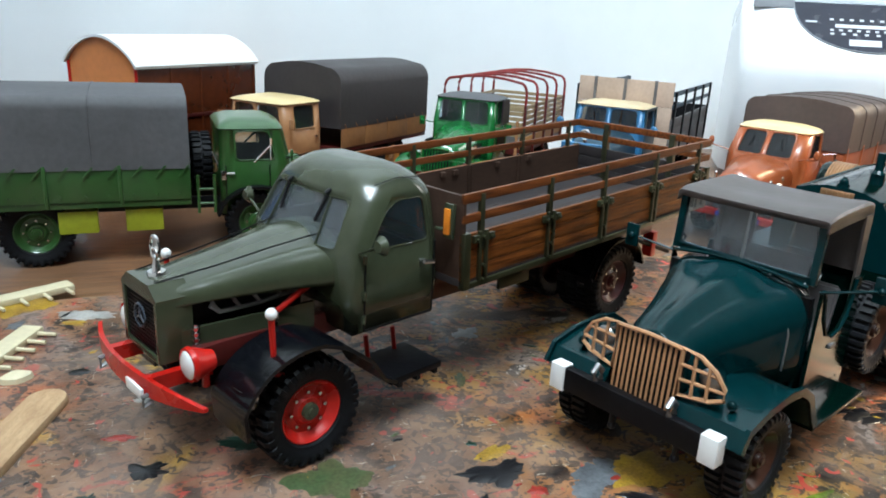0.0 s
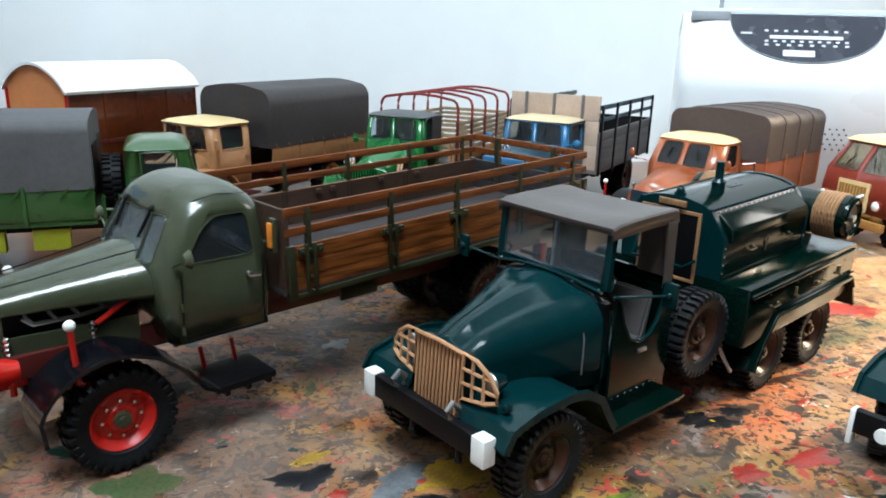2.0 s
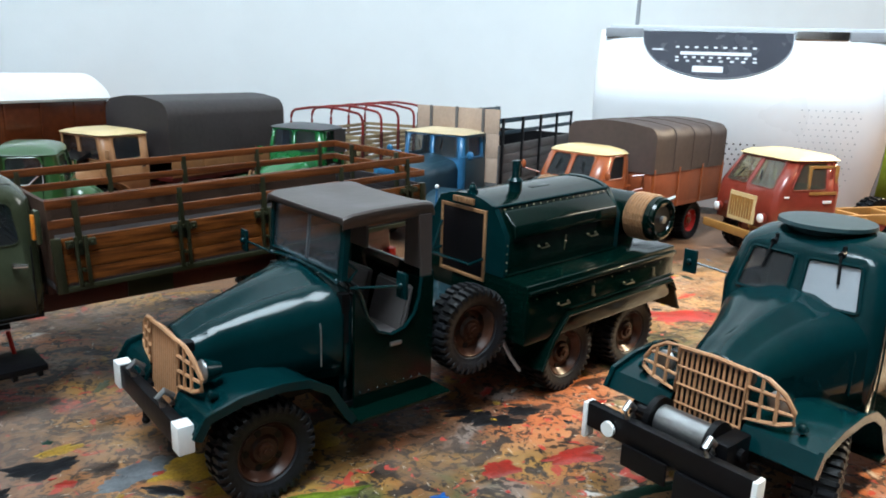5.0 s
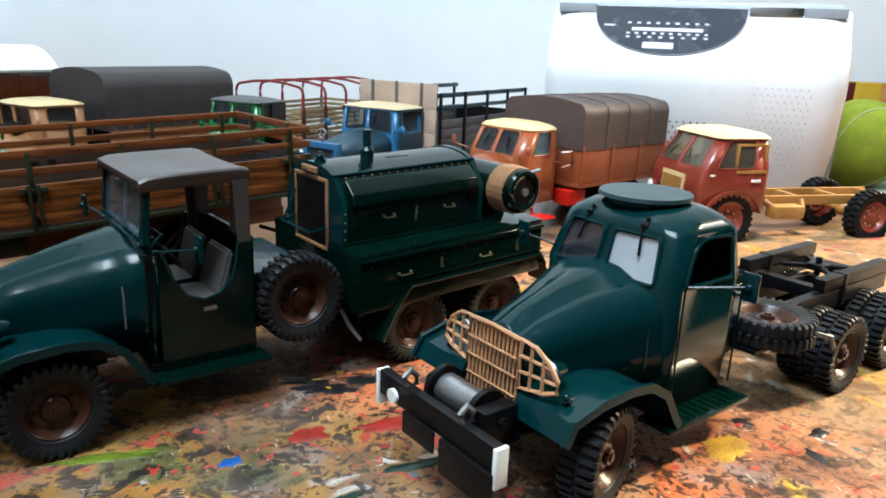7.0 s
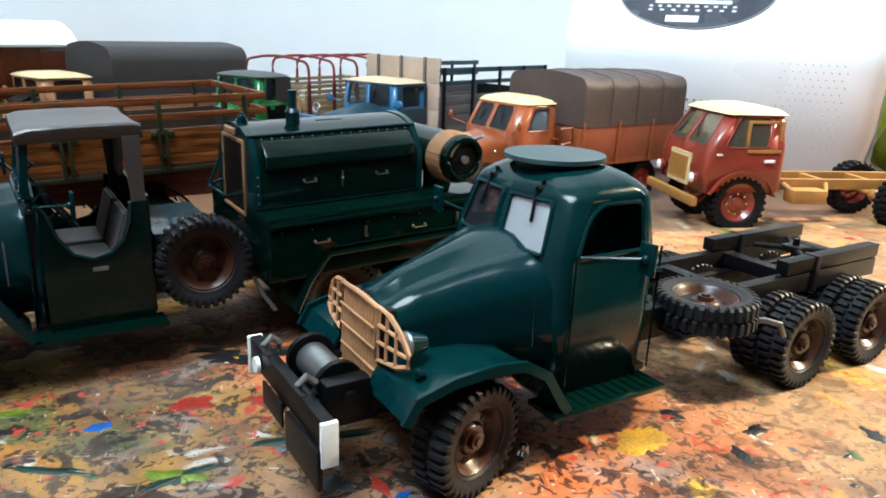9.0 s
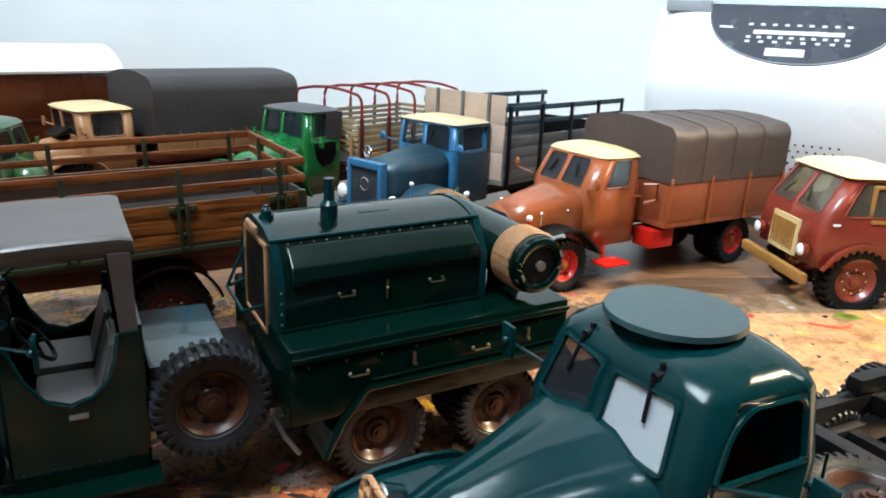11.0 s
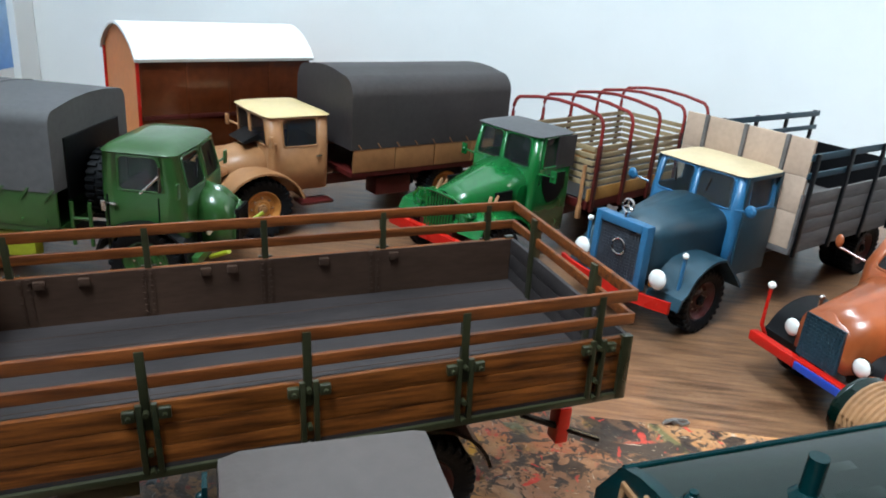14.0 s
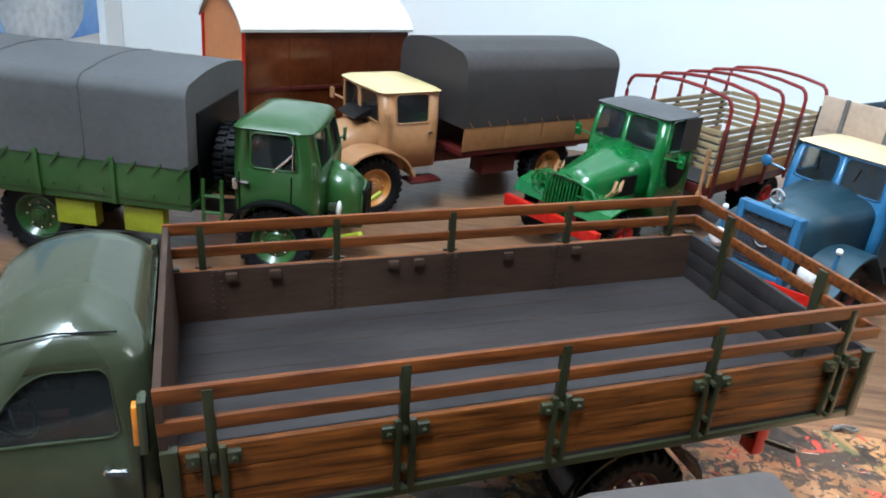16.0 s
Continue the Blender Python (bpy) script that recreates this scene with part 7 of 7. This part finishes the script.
def radio(m):
    """Origin at the left foot of the front; x along the front, -y to the front."""
    t = thing("portable_radio", "white portable radio with dark half-round tuning dial", "radio", m)
    W_ = 190

    def sec(x, w, k):
        return [(x, 18 + w, 5), (x, -1 + w * k, 40), (x, -10 + w * k, 75), (x, -10 + w * k, 91), (x, 20 + w * 0.6, 122.5), (x, 30 + w * 0.5, 124), (x, 62, 124), (x, 84, 114), (x, 88, 60), (x, 80, 5)]

    bm = B()
    loft(bm, [sec(2, 16, 1), sec(5, 8, 1), sec(12, 3, 1), sec(22, 0, 1), sec(70, 0, 1), sec(W_ - 60, 0, 1), sec(W_ - 22, 0, 1), sec(W_ - 12, 3, 1), sec(W_ - 5, 8, 1), sec(W_ - 2, 16, 1)])
    part("body", bm, RADIO_WHITE, t, smooth=55)
    sl = Vector((0, 30, 31.5)).normalized()
    no = Vector((0, -31.5, 30)).normalized()
    base = Vector((0, -10, 91))

    def on(x, v, up):
        return base + Vector((x, 0, 0)) + sl * v + no * up

    bm = B()
    out = [(78.5 + 47.5 * math.cos(math.pi * i / 32), 43.4 - 41 * math.sin(math.pi * i / 32) ** 0.85) for i in range(33)]
    loft(bm, [[on(x, v, 0.05) for x, v in out], [on(x, v, 0.8) for x, v in out]])
    dial = part("tuning_dial", bm, RADIO_DARK, t, "dark blue-grey half-round dial panel")
    bm = B()
    pts = [on(x, v, 0.8) for x, v in out]
    tube(bm, pts, 0.35, 5)
    part("dial_rim", bm, RADIO_GREY, dial)

    def bar(x0, x1, v0, v1):
        b2 = B()
        hexa(b2, [on(x0, v0, 0.7), on(x1, v0, 0.7), on(x1, v1, 0.7), on(x0, v1, 0.7), on(x0, v0, 0.95), on(x1, v0, 0.95), on(x1, v1, 0.95), on(x0, v1, 0.95)])
        return b2

    part("scale_line", bar(56, 100, 22.4, 25.2), DIAL_INK, dial)
    part("maker_mark", bar(64, 83, 7.4, 12.6), DIAL_INK, dial, "pale maker's mark bar")
    part("side_mark", bar(38, 45, 26, 27.4), DIAL_INK, dial)
    for v, n, w in ((28.5, 9, 2.4), (19.4, 10, 2.2), (16.2, 8, 2.4)):
        for i in range(n):
            x = 54 + 48 * i / (n - 1)
            part("scale_mark", bar(x - w / 2, x + w / 2, v, v + 1.5), DIAL_INK, dial)
    for x0, x1, mt in ((6, 31, RADIO_GREY), (126.5, 158, CHROME), (158.5, W_ - 7, RADIO_GREY)):
        bm = B()
        box(bm, x0, x1, 15.5, 24, 118.6, 124.6, 1.0)
        part("top_trim", bm, mt, t)
    bm = B()
    box(bm, 8, W_ - 8, 24, 40, 123.2, 127, 1.5)
    part("handle", bm, mat("radio_silver_handle", (0.55, 0.57, 0.6), 0.35, vary=0.05), t)
    bm = B()
    sd = [(22, 92), (30, 98), (44, 84), (52, 40), (56, 5), (24, 5), (16, 40), (12, 75)]
    loft(bm, [[(W_ - 3.4, y, z) for y, z in sd], [(W_ - 0.8, y, z) for y, z in sd]])
    part("side_grip", bm, RADIO_GREY, t, "grey side grip")
    bm = B()
    for z in (76, 50, 24):
        box(bm, W_ - 1.4, W_ - 0.2, 26, 32, z - 6, z + 6, 0.4)
    part("side_button", bm, RADIO_WHITE, t)
    bm = B()
    for x in (16, W_ - 24):
        box(bm, x - 8, x + 8, 16, 60, -0.2, 5.4, 1)
    part("foot", bm, BLACK, t)
    bm = B()
    rod(bm, (26, 34, 126), (26, 34, 240), 1.4, 1.0, 8)
    part("aerial", bm, RADIO_GREY, t)
    bm = B()
    for r in range(5):
        for i in range(9):
            x, z = 74 + i * 4.2 + (r % 2) * 2.1, 52 - r * 3.4
            y = -10 + (75 - z) / 35 * 9
            rod(bm, (x, y + 0.4, z), (x, y - 0.2, z), 0.62, seg=6)
    tagged(part("speaker_hole", bm, BLACK, t), kind="stuff")
    bm = B()
    for r in range(13):
        for i in range(9):
            x, z = 132 + i * 4.0 + (r % 2) * 2, 76 - r * 4.0
            y = -10 + (75 - min(75, z)) / 35 * 9 if z > 40 else -1 + (40 - z) / 35 * 19
            rod(bm, (x, y + 0.4, z), (x, y - 0.12, z), 0.55, seg=6)
    tagged(part("speaker_dimple", bm, mat("radio_dimple_shade", (0.55, 0.57, 0.6), 0.4), t), kind="stuff")
    return t


def blot(parent, color, x, y, r, aspect, turn, seed):
    """A dried paint blot: ragged outline, slightly domed."""
    bm = B()
    n = 56
    rim, mid = [], []
    for i in range(n):
        a = math.tau * i / n
        q = Vector((math.cos(a) * 1.3 + seed, math.sin(a) * 1.3, seed * 0.37))
        k = 1 + 0.55 * noise.noise(q * 1.1) + 0.3 * noise.noise(q * 3.1) + 0.16 * noise.noise(q * 8)
        px, py = r * k * math.cos(a) * math.sqrt(aspect), r * k * math.sin(a) / math.sqrt(aspect)
        ct, st = math.cos(turn), math.sin(turn)
        rim.append((x + px * ct - py * st, y + px * st + py * ct, 0.02))
        mid.append((x + 0.86 * (px * ct - py * st), y + 0.86 * (px * st + py * ct), 0.16))
    vs = [[bm.verts.new(p) for p in rg] for rg in (rim, mid)]
    for k in range(n):
        bm.faces.new((vs[0][k], vs[0][(k + 1) % n], vs[1][(k + 1) % n], vs[1][k]))
    c = bm.verts.new((x, y, 0.2))
    for k in range(n):
        bm.faces.new((vs[1][k], vs[1][(k + 1) % n], c))
    part("paint_blot", bm, color, parent, "", 60)


def stick(m):
    t = thing("craft_stick", "bare wooden craft stick with rounded end and stained tip", "wooden stick", m)
    bm = B()
    o = [(-57, -5), (57, -5)] + [(57 + 5 * math.cos(radians(a)), 5 * math.sin(radians(a))) for a in range(-75, 90, 15)] + [(57, 5), (-57, 5)]
    loft(bm, [[(x, y, 0) for x, y in o], [(x, y, 0.5) for x, y in o], [(x * 0.998, y * 0.98, 1.5) for x, y in o], [(x * 0.996, y * 0.94, 1.9) for x, y in o]])
    part("blade", bm, STICK, t)
    return t


def sprue(m, teeth):
    t = thing("plastic_sprue", "ivory plastic kit sprue with short pins", "model kit part", m, "loose kit sprues")
    bm = B()
    box(bm, -14, 14, -3.2, 3.2, 0, 2.4, 0.6)
    part("runner", bm, SPRUE, t)
    for i in range(teeth):
        bm = B()
        x = -11 + 22 * i / (teeth - 1)
        rod(bm, (x, -3, 1.2), (x, -8.5, 1.2), 0.7, 0.6, 7)
        part("pin", bm, SPRUE, t)
    return t


radio(pose(0.1686, 0.2336, ZT_, 0, 0, -33.9))
striped_box(pose(0.462, 0.288, ZT_, 0, 0, -20))
bm = B()
ball(bm, (0, 0, 0), 33.5, seg=48)
tb = tagged(part("tennis_ball", bm, BALL), "fuzzy yellow-green tennis ball beside the radio", "ball")
tb.location = (0.4228, 0.2089, ZT_ + 0.0335)
bm = B()
seam = []
for i in range(64):
    a = math.tau * i / 64
    v = Vector((math.cos(a) + 0.45 * math.cos(3 * a), math.sin(a) - 0.45 * math.sin(3 * a), 1.35 * math.sin(2 * a))).normalized() * 33.5
    seam.append(v)
tube(bm, seam, 0.8, 6, True)
part("seam", bm, mat("ball_seam", (0.4, 0.42, 0.2), 0.8), tb)
tb.rotation_euler = (0.5, 0.3, 0.4)

bm = B()
loft(bm, [[(math.cos(a) * r * (1 + 0.2 * math.sin(3 * a)), math.sin(a) * r, z) for a in (math.tau * i / 28 for i in range(28))] for r, z in ((52, 0), (50, 3), (36, 5.5), (10, 6))])
cl = tagged(part("folded_cloth", bm, mat("pale_mint_cloth", (0.42, 0.52, 0.42), 0.9, vary=0.2, scale=30, bump=0.6)), "pale mint folded cloth under the ball", "cloth")
cl.location = (0.455, 0.2, ZT_ - 0.0035)

# poster on the side wall
po = thing("wall_poster", "blue and pale grey poster fixed to the wall", "poster", pose(-0.336, 0.27, 0.12))
bm = B()
box(bm, 0, 0.5, -90, 83, -82, 40)
part("sheet", bm, mat("poster_blue", (0.03, 0.2, 0.65), 0.35, vary=0.2, scale=12, second=(0.35, 0.55, 0.8)), po)
bm = B()
loft(bm, [[(xx, 20 + 44 * math.cos(a) * (1 + 0.1 * math.sin(5 * a)), -40 + 46 * math.sin(a)) for a in (math.tau * i / 40 for i in range(40))] for xx in (0.5, 0.7)])
part("printed_shape", bm, mat("poster_grey", (0.7, 0.72, 0.74), 0.4, vary=0.3, scale=25, second=(0.35, 0.42, 0.5)), po)
bm = B()
box(bm, -336, -331, 340, 359.6, -2.8, 1690, 0.5)
setting("trim_corner", bm, PLASTER, "white upright strip in the corner")

stick(pose(-0.2418, -0.0415, 0.0, 0, 0, 72))
sprue(pose(-0.239, 0.047, 0.0, 0, 0, 68), 5)
sprue(pose(-0.2395, 0.09, 0.0, 0, 0, 30), 4)
bm = B()
loft(bm, [[(4 * k * math.cos(a) * (1 + 0.3 * math.sin(2 * a)), 3 * k * math.sin(a), z) for a in (math.tau * i / 9 for i in range(9))] for k, z in ((1, 0), (0.9, 1.4), (0.4, 2.4))])
ch = tagged(part("plastic_chip", bm, SPRUE), "small ivory plastic offcut on the board", "offcut")
ch.location = (-0.2335, 0.0285, 0)
bm = B()
tube(bm, [(-4, 0, 1), (-1, 1.4, 1.6), (2, 0.5, 1), (4, 1.6, 1.2)], 0.5, 6)
tube(bm, [(-3, 1.5, 1), (0, 2.6, 1.2), (4, 3.2, 0.8)], 0.5, 6)
ball(bm, (0, 1.6, 0.9), 0.9)
sc = tagged(part("metal_scrap", bm, STEEL), "small bent metal scrap on the table", "scrap")
sc.location = (0.0227, 0.0905, ZT_)
bm = B()
ball(bm, (0, 0, 1.2), 1.3)
rod(bm, (0, 0, 0), (0, 0, 1), 1.6, 1.2, 12)
pin = tagged(part("steel_pin", bm, CHROME), "small bright steel pin head on the board", "pin")
pin.location = (0.0489, -0.1025, 0)

PAINTS = {
    "K": mat("dried_black_paint", (0.012, 0.012, 0.014), 0.3, coat=0.2, vary=0.3, scale=200),
    "G": mat("dried_bottle_green", (0.014, 0.045, 0.03), 0.3, coat=0.2, vary=0.4, scale=150),
    "O": mat("dried_olive_paint", (0.05, 0.085, 0.03), 0.4, vary=0.5, scale=120, second=(0.1, 0.09, 0.04)),
    "R": mat("dried_red_paint", (0.4, 0.025, 0.015), 0.3, coat=0.2, vary=0.4, scale=150, second=(0.2, 0.03, 0.02)),
    "S": mat("dried_slate_paint", (0.16, 0.17, 0.18), 0.4, vary=0.4, scale=120),
    "T": mat("dried_teal_paint", (0.01, 0.05, 0.045), 0.3),
    "Y": mat("dried_ochre_paint", (0.45, 0.27, 0.02), 0.35, coat=0.1, vary=0.5, scale=140, second=(0.24, 0.13, 0.03)),
    "W": mat("dried_white_paint", (0.4, 0.38, 0.35), 0.4, vary=0.3, scale=120),
    "B": mat("dried_blue_paint", (0.01, 0.08, 0.3), 0.3, coat=0.2),
    "L": mat("dried_lime_paint", (0.18, 0.25, 0.02), 0.35, vary=0.5, scale=140),
}
board = bpy.data.objects["board_painted"]
rnd = random.Random(4)
for k, x, y, r, asp in (
    ("K", -200, -23, 3.6, 1.3), ("G", -176, -17, 5.2, 2), ("O", -162, -37, 7.0, 1.2), ("K", -124, -45, 4.4, 1.8), ("R", -119, -53, 1.8, 1), ("S", -101, -51, 6.0, 1.2),
    ("K", -176, -10, 1.8, 2), ("W", -221, 71, 6, 2), ("Y", -240, 84, 8, 1.5), ("W", -104, 29, 4.0, 1.4), ("R", -206, -8, 2.4, 2.2), ("Y", -123, -37, 3.2, 2),
    ("B", -40, -81, 2.3, 1.4), ("R", -22, -73, 3.8, 1.3), ("R", -1, -72, 5.2, 2.2), ("L", -65, -73, 5, 6), ("Y", 77, -101, 5.6, 1.3), ("G", 6, -91, 4.5, 7), ("G", -20, -102, 4.0, 4),
    ("B", 6, -115, 2.6, 1.2), ("R", 157, 62, 2.4, 1.5), ("L", 198, 62, 4.6, 2), ("R", 95, 11, 10, 2.4), ("R", 121, 60, 2.2, 2), ("G", 108, 50, 2.2, 1.2), ("K", -13, -51, 4.6, 2.5), ("Y", -91, -53, 8, 1.8), ("Y", -62, -45, 7, 1.5), ("K", -127, -44, 4, 2.4), ("K", -17, -47, 4, 2), ("K", -4, -47, 3.4, 1.6), ("K", -22, -43, 3.2, 2), ("B", 20, -117, 4, 1.8), ("S", 9, -108, 3.2, 1.6), ("Y", -81, -62, 5, 2.2), ("G", -45, -97, 3, 7), ("L", -20, -102, 3.4, 3), ("L", 73, -78, 3.2, 2), ("S", -108, -56, 4, 1.6), ("Y", -110, -66, 4, 2), ("K", -98, -62, 3, 3)
):
    blot(board, PAINTS[k], x, y, r, asp, rnd.uniform(-0.5, 0.6), rnd.uniform(0, 50))
for i in range(260):
    k = rnd.choice("KKKKKKGRRYYOSW")
    x, y = rnd.uniform(-250, 260), rnd.uniform(-124, 84)
    blot(board, PAINTS[k], x, y, rnd.choice((0.5, 0.7, 1.0, 1.4, 2.2)) * rnd.uniform(0.7, 1.2), rnd.uniform(1, 2.6), rnd.uniform(0, 3.1), rnd.uniform(0, 90))
